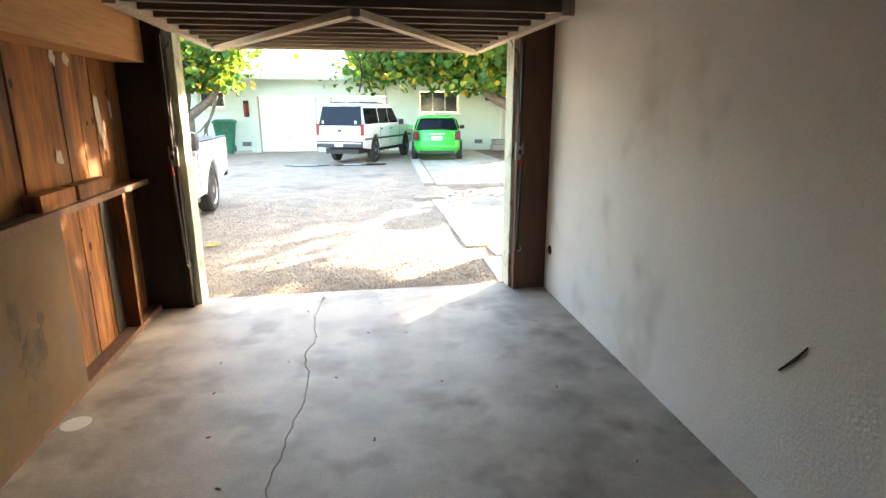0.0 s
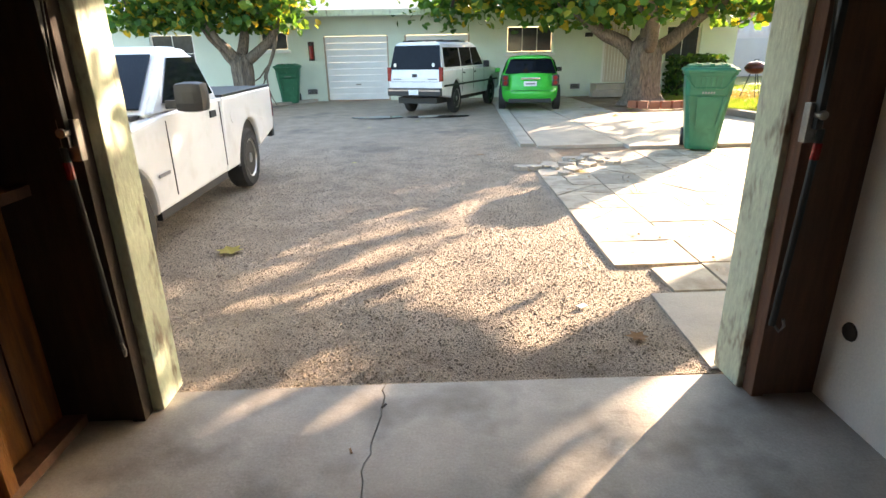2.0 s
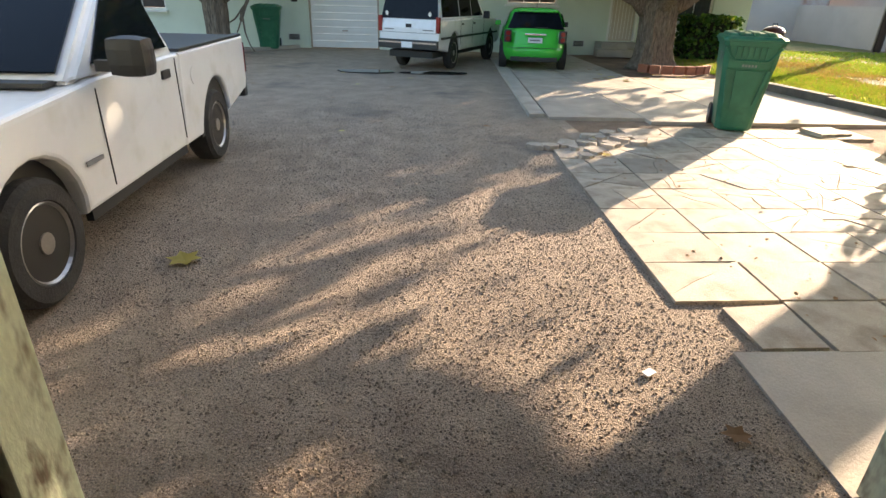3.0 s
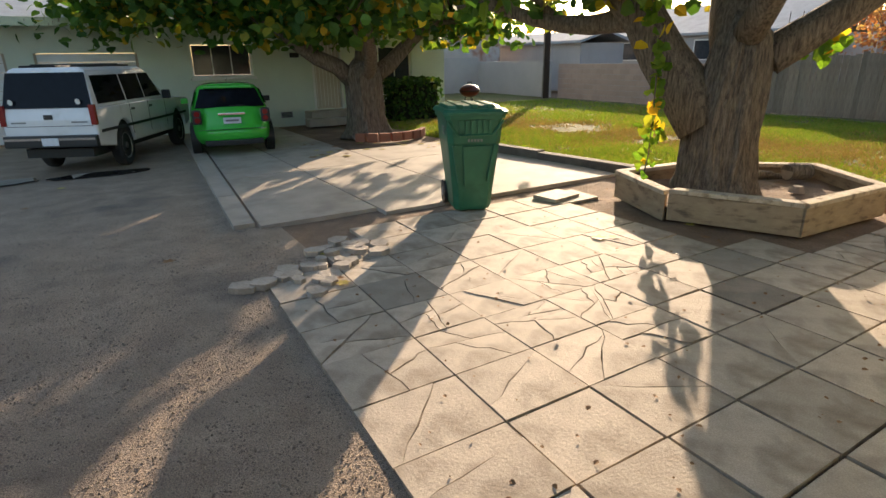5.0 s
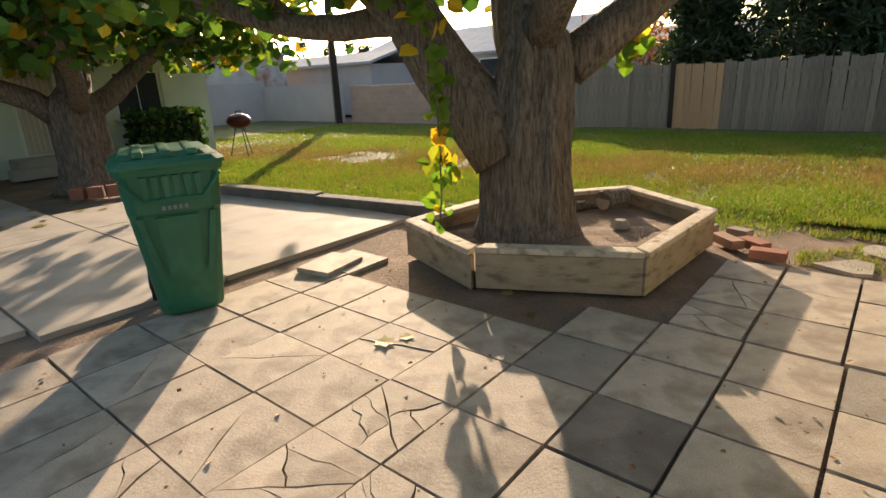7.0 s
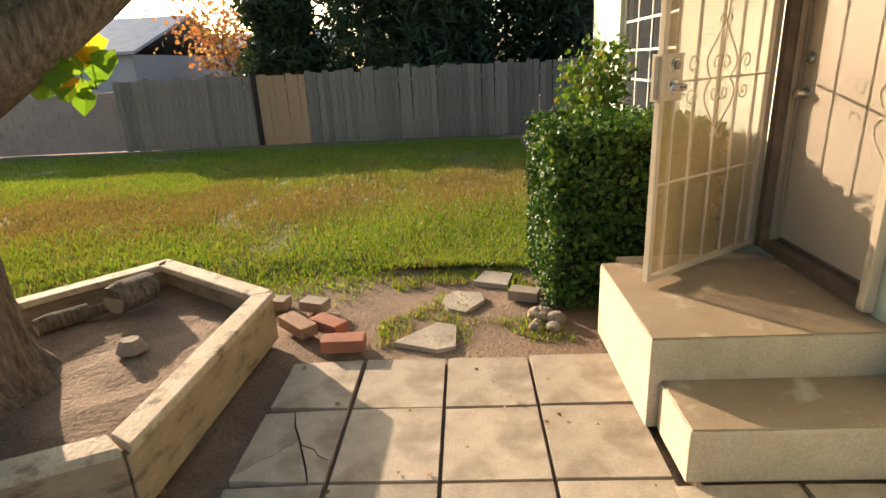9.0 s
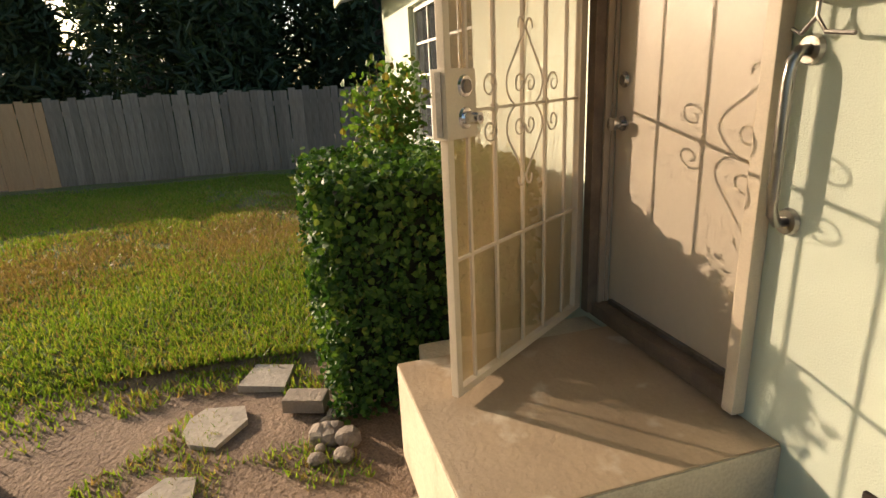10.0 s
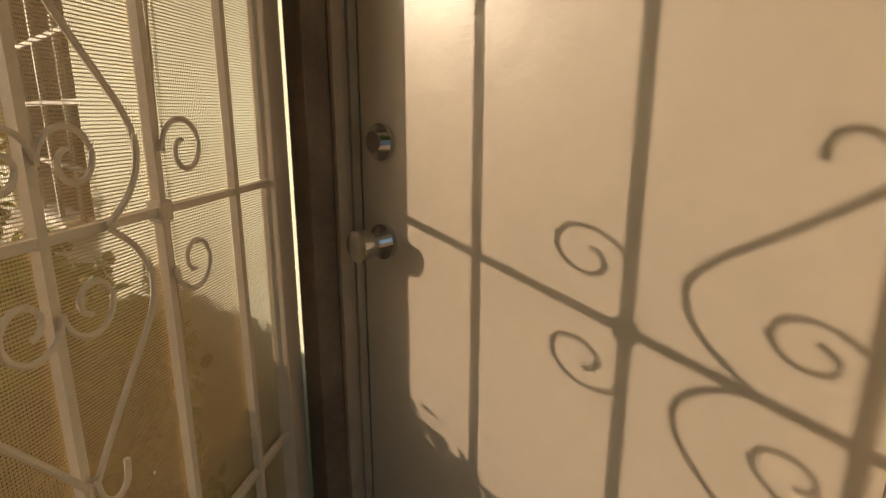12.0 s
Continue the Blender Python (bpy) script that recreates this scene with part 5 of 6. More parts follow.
def wagon():
    t = thing("estate_wagon", pose(0.20, 16.5, 0, 0, 0, -27) @ Matrix.Diagonal((0.72, 0.72, 0.90, 1)), "white full-size estate wagon with black trim, parked at the garages", "car")
    hw, r = 0.97, 0.38
    fy, ry, zb = 3.34, 0.0, 0.42
    ar = lambda cy: [(cy + 0.47 * math.cos(math.pi - math.pi * k / 12), zb + 0.45 * math.sin(math.pi * k / 12)) for k in range(1, 12)]
    out = [(4.20, 0.5), (4.24, 0.9), (4.12, 1.06), (2.85, 1.14), (-1.18, 1.14), (-1.24, 0.95), (-1.24, 0.55), (-1.15, 0.5), (-0.47, zb)] + ar(ry) + [(0.47, zb), (fy - 0.47, zb)] + ar(fy) + [(fy + 0.47, zb)]
    part("body", side_prism(out, hw, hw, 1.1, 0.05), M_carwhite, t)
    part("cabin", cabin(bmesh.new(), [(1.12, 2.75, -1.20, hw - 0.03), (1.18, 2.66, -1.19, hw - 0.05), (1.72, 1.95, -1.02, hw - 0.17), (1.80, 1.75, -0.95, hw - 0.26)]), M_carwhite, t)
    part("rear_window", quad_plate((-0.90, -1.205, 1.15), (0.90, -1.205, 1.15), (0.79, -1.03, 1.72), (-0.79, -1.03, 1.72), 0.035), M_glass, t)
    for x in (-0.70, 0.66):
        part("sticker", C((x, -1.236, 1.25), (x, -1.228, 1.252), 0.05, None, 16), M_whitepaint, t)
    for sx in (-1, 1):
        def sp(y, z):
            return (sx * (hw - 0.048 - 0.125 * (z - 1.18) / 0.54), y, z)
        for a, b, a2, b2 in ((2.40, 1.42, 1.98, 1.42), (1.36, 0.42, 1.36, 0.42), (0.34, -0.95, 0.34, -0.88)):
            part("side_window", quad_plate(sp(a, 1.19), sp(b, 1.19), sp(b2, 1.66), sp(a2, 1.66), 0.008 * sx), M_glass, t)
        part("tail_light", B(sx * (hw - 0.05) - 0.06, -1.262, 0.86, sx * (hw - 0.05) + 0.055, -1.17, 1.20, 0.01), M_redlens, t)
        part("trim_strip", B(sx * hw - 0.006, -1.1, 0.72, sx * hw + 0.012, 3.9, 0.77, 0.003), M_plastic, t)
        part("door_handle", B(sx * hw - 0.004, 1.45, 1.0, sx * hw + 0.014, 1.60, 1.04), M_plastic, t)
        part("door_handle", B(sx * hw - 0.004, 0.45, 1.0, sx * hw + 0.014, 0.60, 1.04), M_plastic, t)
        for y in (2.45, 1.39, 0.38):
            part("door_seam", B(sx * hw - 0.004, y - 0.005, 0.55, sx * hw + 0.003, y + 0.005, 1.14), M_plastic, t)
        part("mirror", B(sx * (hw + 0.03) - 0.01, 2.30, 1.12, sx * (hw + 0.22), 2.40, 1.30, 0.02), M_plastic, t)
        part("roof_rail", B(sx * 0.60 - 0.015, -0.8, 1.80, sx * 0.60 + 0.015, 1.5, 1.835), M_plastic, t)
        part("wheel_well", B(sx * 0.66 - 0.2, -0.46, 0.36, sx * 0.66 + 0.2, 0.46, 0.92), M_black, t)
        part("wheel_well", B(sx * 0.66 - 0.2, fy - 0.46, 0.36, sx * 0.66 + 0.2, fy + 0.46, 0.92), M_black, t)
        car_wheel(t, sx * 0.93, ry, r, 0.24, sx, M_alloy)
        car_wheel(t, sx * 0.93, fy, r, 0.24, sx, M_alloy)
    bp = part("rear_bumper", B(-0.95, -1.36, 0.50, 0.95, -1.22, 0.70, 0.03), M_plastic, t, "dark step bumper")
    part("bumper_chrome", B(-0.93, -1.368, 0.62, 0.93, -1.361, 0.66), M_chrome, bp)
    part("number_plate", B(-0.17, -1.374, 0.53, 0.17, -1.364, 0.66), M_plate, t)
    part("tailgate_latch", B(-0.09, -1.258, 0.96, 0.09, -1.238, 1.04, 0.005), M_plastic, t)
    part("tailgate_seam", B(-0.88, -1.246, 0.845, 0.88, -1.239, 0.853), M_plastic, t)
    for x0, x1 in ((-0.78, -0.48), (0.45, 0.78)):
        part("badge", B(x0, -1.246, 0.90, x1, -1.238, 0.925), M_grey_plastic, t)
    part("underbody", B(-0.7, -1.1, 0.30, 0.7, 4.0, 0.45), M_black, t)
    part("roof_bar", B(-0.62, 0.9, 1.835, 0.62, 0.94, 1.855), M_plastic, t)
    part("roof_bar", B(-0.62, -0.4, 1.835, 0.62, -0.36, 1.855), M_plastic, t)


def hatchback():
    s = 0.85
    t = thing("hatchback_car", pose(2.63, 16.65, 0, 0, 0, -9) @ Matrix.Diagonal((s, s, s, 1)), "lime green small hatchback parked on the concrete drive", "car")
    hw, r = 0.86, 0.31
    fy, ry, zb = 2.52, 0.0, 0.30
    rings = [(0.21, 3.15, -0.52, 0.72), (0.26, 3.28, -0.68, 0.80), (0.36, 3.35, -0.79, 0.84), (0.48, 3.38, -0.83, 0.855), (0.57, 3.37, -0.82, 0.86), (0.62, 3.35, -0.76, 0.862), (0.72, 3.27, -0.73, 0.862), (0.84, 3.12, -0.69, 0.855), (0.93, 2.88, -0.655, 0.84), (0.985, 2.45, -0.625, 0.825), (1.03, 2.12, -0.59, 0.80), (1.12, 1.9, -0.53, 0.765), (1.26, 1.58, -0.43, 0.72), (1.39, 1.24, -0.34, 0.665), (1.46, 1.05, -0.29, 0.60), (1.495, 0.9, -0.24, 0.50), (1.515, 0.72, -0.14, 0.34)]
    shell = bmesh.new()
    n = 40
    def ring(z, yf, yr, w):
        out = []
        for k in range(n):
            a = 2 * math.pi * (k + 0.5) / n
            c, q = math.cos(a), math.sin(a)
            m = (abs(c) ** 4.5 + abs(q) ** 4.5) ** (-1 / 4.5)
            out.append((w * m * c, (yf + yr) / 2 + (yf - yr) / 2 * m * q * (1 - 0.012 * c * c), z))
        return out
    loft(shell, [ring(*g) for g in rings])
    part("body", shell, M_cargreen, t, smooth=True)
    part("rear_window", quad_plate((-0.71, -0.585, 1.04), (0.71, -0.585, 1.04), (0.57, -0.345, 1.41), (-0.57, -0.345, 1.41), 0.03), M_glass, t)
    part("spoiler", B(-0.49, -0.42, 1.425, 0.49, -0.2, 1.47, 0.018), M_cargreen, t)
    part("wiper", B(-0.02, -0.66, 1.06, 0.30, -0.645, 1.075), M_plastic, t)
    for sx in (-1, 1):
        tl = part("tail_light", B(sx * 0.70 - 0.095, -0.745, 0.70, sx * 0.70 + 0.095, -0.58, 1.0, 0.045), M_plastic, t, "dark tail-light cluster")
        for z in (0.79, 0.92):
            part("lamp", C((sx * 0.69, -0.757, z), (sx * 0.69, -0.735, z), 0.056, 0.06, 16), M_redlens, tl, "round red lamp")

        def sp(y, z):
            return (sx * (hw - 0.078 - 0.115 * (z - 1.06) / 0.32), y, z)
        part("side_window", quad_plate(sp(1.7, 1.07), sp(-0.3, 1.07), sp(-0.15, 1.38), sp(1.2, 1.38), 0.008 * sx), M_glass, t)
        part("mirror", B(sx * (hw + 0.02) - 0.01, 1.60, 1.0, sx * (hw + 0.19), 1.72, 1.13, 0.025), M_cargreen if sx < 0 else M_plastic, t)
        part("wheel_well", C((sx * 0.70, ry, r + 0.02), (sx * 0.868, ry, r + 0.02), 0.365, None, 28), M_black, t)
        part("wheel_well", C((sx * 0.70, fy, r + 0.02), (sx * 0.868, fy, r + 0.02), 0.365, None, 28), M_black, t)
        car_wheel(t, sx * 0.885, ry, r, 0.2, sx, M_alloy)
        car_wheel(t, sx * 0.885, fy, r, 0.2, sx, M_alloy)
    part("number_plate", B(-0.18, -0.772, 0.70, 0.18, -0.748, 0.83, 0.004), M_plate, t)
    for r_ in range(1):
        part("plate_marks", B(-0.13, -0.776, 0.745, 0.13, -0.773, 0.785), M_grey_plastic, t)
    part("chrome_bar", B(-0.27, -0.775, 0.88, 0.27, -0.742, 0.925, 0.006), M_chrome, t)
    part("bumper_seam", B(-0.70, -0.842, 0.585, 0.70, -0.80, 0.592), M_plastic, t)
    part("lower_bumper", B(-0.60, -0.835, 0.25, 0.60, -0.70, 0.36, 0.03), M_plastic, t)
    part("antenna", C((0, -0.2, 1.50), (0, -0.32, 1.62), 0.006, None, 6), M_plastic, t)


pickup()
wagon()
hatchback()

# puddle and leaked wet patches under the wagon
rng = np.random.default_rng(9)
for cx, cy, rx, ry_, mt, nm, lb in ((-1.0, 15.6, 0.75, 0.35, M_water, "puddle", "shallow puddle of water behind the wagon"), (0.45, 15.5, 0.9, 0.28, M_water, "wet_patch", "wet patch on the ground under the wagon")):
    pts = [(cx + rx * (0.8 + 0.35 * noise.noise(Vector((math.cos(a) * 1.5, math.sin(a) * 1.5, cx)))) * math.cos(a), cy + ry_ * (0.8 + 0.35 * noise.noise(Vector((math.cos(a) * 1.5, math.sin(a) * 1.5, cy)))) * math.sin(a)) for a in np.linspace(0, 2 * math.pi, 28, endpoint=False)]
    tagged(part(nm, prism(bmesh.new(), pts, -0.012, 0.003), mt), lb, "puddle")


# ---- garage fittings ----
rng = np.random.default_rng(31)
y = -2.45
while y < 4.40:
    w = rng.uniform(0.20, 0.27)
    w = min(w, 4.43 - y)
    part("board", B(-1.643, y + 0.004, 0.03, -1.618 + rng.uniform(-0.006, 0.004), y + w - 0.006, 2.48), M_redwood, wl)
    y += w
part("sill_plate", B(-1.617, -2.45, 0.0, -1.525, 4.43, 0.045, 0.004), M_brownwood, wl, "dusty brown timber plate")
part("rail", B(-1.612, -2.45, 0.975, -1.50, 4.43, 1.015, 0.004), M_brownwood, wl, "brown horizontal timber rail")
for yy in (0.2, 1.8, 3.97):
    part("stud", B(-1.612, yy, 0.046, -1.52, yy + 0.045, 0.974, 0.003), M_brownwood if yy < 3 else M_redwood, wl)
for a, b in ((3.02, 3.38), (3.42, 3.85)):
    part("block", B(-1.612, a, 1.016, -1.53, b, 1.10, 0.004), M_redwood, wl)
part("plywood_sheet", B(-1.524, -2.4, 0.046, -1.512, 3.13, 0.974, 0.002), M_ply, wl, "scuffed plywood sheet with dark stains")
part("beam", B(-1.617, -2.45, 1.815, -1.42, 4.42, 2.16, 0.006), M_fir, wl, "orange-brown fir beam")
# shade beside the stud, put in as a thin dark strip over the boards
part("recess_lining", B(-1.6135, 3.83, 0.046, -1.6105, 3.968, 0.974), M_darkwood, wl, "dark strip painted as the shade beside the stud")
rng = np.random.default_rng(47)
for k in range(26):
    yy, z = rng.uniform(1.6, 4.35), rng.choice((rng.uniform(0.1, 0.9), rng.uniform(1.15, 1.78)))
    if yy < 3.1 and z < 1.0:
        continue
    a = rng.uniform(0.008, 0.019)
    bm = prism(bmesh.new(), [(yy + a * 0.7 * math.cos(q), z + a * 1.3 * math.sin(q)) for q in np.linspace(0, 2 * math.pi, 12, endpoint=False)], 0, 0.003)
    for v in bm.verts:
        v.co = Vector((-1.615 + v.co.z, v.co.x, v.co.y))
    bmesh.ops.recalc_face_normals(bm, faces=bm.faces)
    part("knot", bm, M_darkwood, wl)
M_soot = mat("soot_stain", (0.045, 0.034, 0.022), (0.10, 0.065, 0.03), 0.9, 9, fine=0.2)
for yy, z, w, h in ((2.70, 0.42, 0.13, 0.15), (2.60, 0.62, 0.05, 0.12), (2.80, 0.56, 0.035, 0.05), (2.62, 0.22, 0.05, 0.07)):
    pts = [(yy + w * (0.8 + 0.5 * noise.noise(Vector((k * 0.6, yy * 3, z)))) * math.cos(k * math.pi / 12), z + h * (0.8 + 0.5 * noise.noise(Vector((k * 0.8, z * 3, yy)))) * math.sin(k * math.pi / 12)) for k in range(24)]
    bm = prism(bmesh.new(), pts, 0, 0.0012 + 0.0004 * (h > 0.13))
    for v in bm.verts:
        v.co = Vector((-1.5119 + v.co.z, v.co.x, v.co.y))
    bmesh.ops.recalc_face_normals(bm, faces=bm.faces)
    part("soot_stain", bm, M_soot, wl, "sooty dark stain")
# whitish paint smears on the boards
M_smear = mat("white_smear", (0.55, 0.52, 0.48), (0.40, 0.30, 0.22), 0.8, 14)
for yy, z, w, h in ((4.02, 1.45, 0.05, 0.20), (4.05, 1.33, 0.035, 0.15), (4.22, 1.50, 0.03, 0.09), (3.55, 1.78, 0.04, 0.06), (3.7, 1.78, 0.05, 0.05), (3.45, 1.25, 0.05, 0.07)):
    pts = [(yy + w * (0.7 + 0.5 * noise.noise(Vector((k * 0.7, yy, z)))) * math.cos(k * math.pi / 7), z + h * (0.7 + 0.5 * noise.noise(Vector((k * 0.9, z, yy)))) * math.sin(k * math.pi / 7)) for k in range(14)]
    bm = prism(bmesh.new(), pts, 0, 0.0022)
    for v in bm.verts:
        v.co = Vector((-1.614 + v.co.z, v.co.x, v.co.y))
    bmesh.ops.recalc_face_normals(bm, faces=bm.faces)
    part("paint_smear", bm, M_smear, wl)

for sx, nm in ((-1, "west"), (1, "east")):
    hd = thing("door_spring_arm", pose(sx * 1.30, 4.40, 0), "black spring and lever arm of the tilt-up door", "door hardware", "arms of the tilt-up door")
    part("spring_tube", C((0, 0, 0.36), (sx * 0.02, -0.02, 1.15), 0.013, None, 10), M_black, hd)
    part("lever", B(-0.012, -0.035, 1.15, 0.012, -0.008, 2.0, 0.003), M_black, hd)
    part("pivot_bracket", B(-0.03, -0.012, 1.10, 0.03, 0.022, 1.24, 0.004), M_metal, hd)
    part("pivot_bolt", C((0, -0.05, 1.2), (0, 0.02, 1.2), 0.016, None, 10), M_metal, hd)
    part("foot_hook", tube(bmesh.new(), [(0, 0, 0.37), (0.02, -0.02, 0.34), (0.03, -0.03, 0.37), (0.02, -0.03, 0.40)], 0.006, 6), M_metal, hd)
    part("red_collar", C((sx * 0.0175, -0.0175, 1.04), (sx * 0.019, -0.019, 1.10), 0.015, None, 10), M_redlens, hd)
    part("cable", tube(bmesh.new(), [(0.0, -0.02, 1.24), (-sx * 0.03, -0.03, 1.6), (-sx * 0.02, 0.02, 1.9), (-sx * 0.04, 0.2, 2.03)], 0.005, 5), M_black, hd)

pc = thing("pull_cord", pose(0.10, 5.62, 2.03), "frayed dark pull cord hanging from the raised door", "cord")
part("loop", tube(bmesh.new(), [(-0.07, 0, 0.0), (-0.05, 0, -0.05), (0, 0, -0.10), (0.05, 0, -0.05), (0.07, 0, 0.0)], 0.006, 6), M_black, pc)
part("tail", tube(bmesh.new(), [(0, 0, -0.10), (0.012, 0, -0.2), (0.0, 0, -0.30), (-0.02, 0, -0.38)], 0.009, 6), M_black, pc)

hole = tagged(part("wall_knot", C((1.56, 4.32, 0.36), (1.569, 4.32, 0.36), 0.035, 0.04, 12), M_darkwood), "dark round outlet hole in the plaster wall", "outlet")
dr = part("scratch", tube(bmesh.new(), [(1.482, 1.62, 0.70), (1.483, 1.66, 0.64), (1.485, 1.73, 0.56)], [0.003, 0.007, 0.004], 6), M_darkwood)
tagged(dr, "dark gouge mark in the plaster", "scratch")
pd = tagged(part("paper_plate", C((-1.439, 2.785, 0.0005), (-1.439, 2.785, 0.006), 0.06, 0.068, 20), M_whitepaint), "flattened white paper disc on the garage floor", "litter")
rng = np.random.default_rng(8)
for k in range(18):
    x, y = rng.uniform(-1.1, 1.35), rng.uniform(1.6, 4.5)
    a = rng.uniform(0, 180)
    ln = rng.uniform(0.006, 0.018)
    o = part("debris", B(-ln, -0.004, 0, ln, 0.004, 0.004), M_bleaf if k % 3 else M_darkwood)
    o.matrix_basis = pose(x, y, 0.0005, 0, 0, a)
    tagged(o, "small dry leaf scrap on the garage floor", "leaf scrap", "scraps on the garage floor")


# ---- paving ----
def split_poly(pts, rng, cuts):
    """Breaks an outline into pieces along random lines; the pieces shrink a little to leave cracks."""
    polys = [pts]
    for c in range(cuts):
        polys.sort(key=lambda p: -abs(sum(p[i][0] * p[(i + 1) % len(p)][1] - p[(i + 1) % len(p)][0] * p[i][1] for i in range(len(p)))))
        p = polys.pop(0)
        cx, cy = sum(q[0] for q in p) / len(p), sum(q[1] for q in p) / len(p)
        a = rng.uniform(0, math.pi)
        nx, ny = math.cos(a), math.sin(a)
        off = rng.uniform(-0.06, 0.06)
        A, Bp, X = [], [], []
        for i in range(len(p)):
            q, s = p[i], p[(i + 1) % len(p)]
            dq = (q[0] - cx) * nx + (q[1] - cy) * ny - off
            ds = (s[0] - cx) * nx + (s[1] - cy) * ny - off
            (A if dq >= 0 else Bp).append(q)
            if dq * ds < 0:
                f = dq / (dq - ds)
                x = (q[0] + (s[0] - q[0]) * f, q[1] + (s[1] - q[1]) * f)
                A.append(x)
                Bp.append(x)
                X.append(x)
        if len(X) != 2 or min(len(A), len(Bp)) < 3:
            polys.append(p)
            continue
        mids = []
        for f in (0.2, 0.4, 0.62, 0.82):
            j = rng.normal() * 0.009
            mids.append((X[0][0] + (X[1][0] - X[0][0]) * f + nx * j, X[0][1] + (X[1][1] - X[0][1]) * f + ny * j))
        for poly in (A, Bp):
            i0, n = poly.index(X[0]), len(poly)
            if poly[(i0 + 1) % n] == X[1]:
                poly[i0 + 1:i0 + 1] = mids
            else:
                poly[i0:i0] = mids[::-1]
            polys.append(poly)
    return polys


def shrink(p, d):
    cx, cy = sum(q[0] for q in p) / len(p), sum(q[1] for q in p) / len(p)
    out = []
    for q in p:
        l = math.hypot(q[0] - cx, q[1] - cy)
        f = max(0.3, 1 - d * 1.4 / max(l, 1e-3))
        out.append((cx + (q[0] - cx) * f, cy + (q[1] - cy) * f))
    return out


pv = thing("patio_paving", pose(0, 0, 0), "patio of square concrete slabs, many cracked, with dark joints", "paving", "", "structure")
rng = np.random.default_rng(15)
COLS = [1.27, 1.88, 2.43, 2.97, 3.53, 4.05, 4.57, 5.07, 5.57]
ROWS_Y = [5.50, 5.99, 6.48, 6.97, 7.45, 7.95, 8.41, 8.93, 9.44, 9.92, 10.42]


def tile(pts, cuts=0, surface=None, lift=0.0):
    for p in (split_poly(pts, rng, cuts) if cuts else [pts]):
        q = shrink(p, 0.0046 if cuts else 0.0100)
        cx, cy = sum(a[0] for a in q) / len(q), sum(a[1] for a in q) / len(q)
        bm = prism(bmesh.new(), [(x - cx, y - cy) for x, y in q], -0.04, 0.0)
        tilt = rng.normal(size=2) * (0.005 if cuts else 0.006)
        o = part("slab", bm, surface or M_tile, pv)
        o.matrix_basis = pose(cx, cy, lift + rng.uniform(-0.004, 0.004), math.degrees(tilt[0]) , math.degrees(tilt[1]))


CRACKED = {(3, 4): 7, (2, 4): 5, (4, 5): 6, (3, 5): 4, (2, 6): 2, (1, 4): 3, (1, 5): 4, (1, 6): 1, (2, 5): 2, (2, 3): 2, (3, 6): 1,  (2, 2): 1, (5, 6): 1, (2, 7): 1, (3, 3): 4, (0, 3): 1, (0, 4): 2, (0, 5): 3, (0, 6): 2, (0, 2): 1, (1, 7): 2, (4, 7): 1, (0, 1): 1, (3, 8): 1, (1, 3): 1, (4, 2): 1}
STAINED = {(5, 3): M_tile_dark, (6, 4): M_tile_grey, (1, 6): M_tile_grey, (7, 1): M_tile_grey}
for i in range(8):
    for j in range(10):
        x0, x1, y0, y1 = COLS[i], COLS[i + 1], ROWS_Y[j], ROWS_Y[j + 1]
        sh = lambda x, y: (x + (0.035 * (y - 7.5) if x < 2.2 else 0.012 * (y - 8)), y)
        if i == 0 and j == 0:
            continue
        if i == 7 and j >= 5 and j < 9:
            continue
        if j == 9 and i < 2 or (j == 8 and i == 0):
            continue
        pts = [sh(x0, y0), sh(x1, y0), sh(x1, y1), sh(x0, y1)]
        tile(pts, CRACKED.get((i, j), 0), STAINED.get((i, j)))
tile([(1.44, 5.53), (1.80, 5.53), (1.83, 5.96), (1.44, 5.93)])
# the walk to the front steps
C2 = [5.57, 6.07, 6.60, 7.10]
R2 = [5.53, 6.02, 6.50, 6.98]
for i in range(3):
    for j in range(3):
        tile([(C2[i], R2[j]), (C2[i + 1], R2[j]), (C2[i + 1], R2[j + 1]), (C2[i], R2[j + 1])])
for i in range(3):
    tile([(C2[i], 6.99), (C2[i + 1], 6.99), (C2[i + 1] - 0.02, 7.42), (C2[i] + 0.02, 7.42)], (3, 3, 0)[i])
for x in (5.58, 6.07):
    tile([(x, 4.56), (x + 0.45, 4.56), (x + 0.45, 5.05), (x, 5.05)])
    tile([(x, 5.06), (x + 0.45, 5.06), (x + 0.45, 5.56), (x, 5.56)]) if x < 6 else None
struct(part("apron_slab", prism(bmesh.new(), [(1.24, 4.66), (5.56, 4.56), (5.56, 5.49), (1.29, 5.52)], -0.05, -0.004), M_slab), "smooth concrete apron slab along the house wall", "slab")
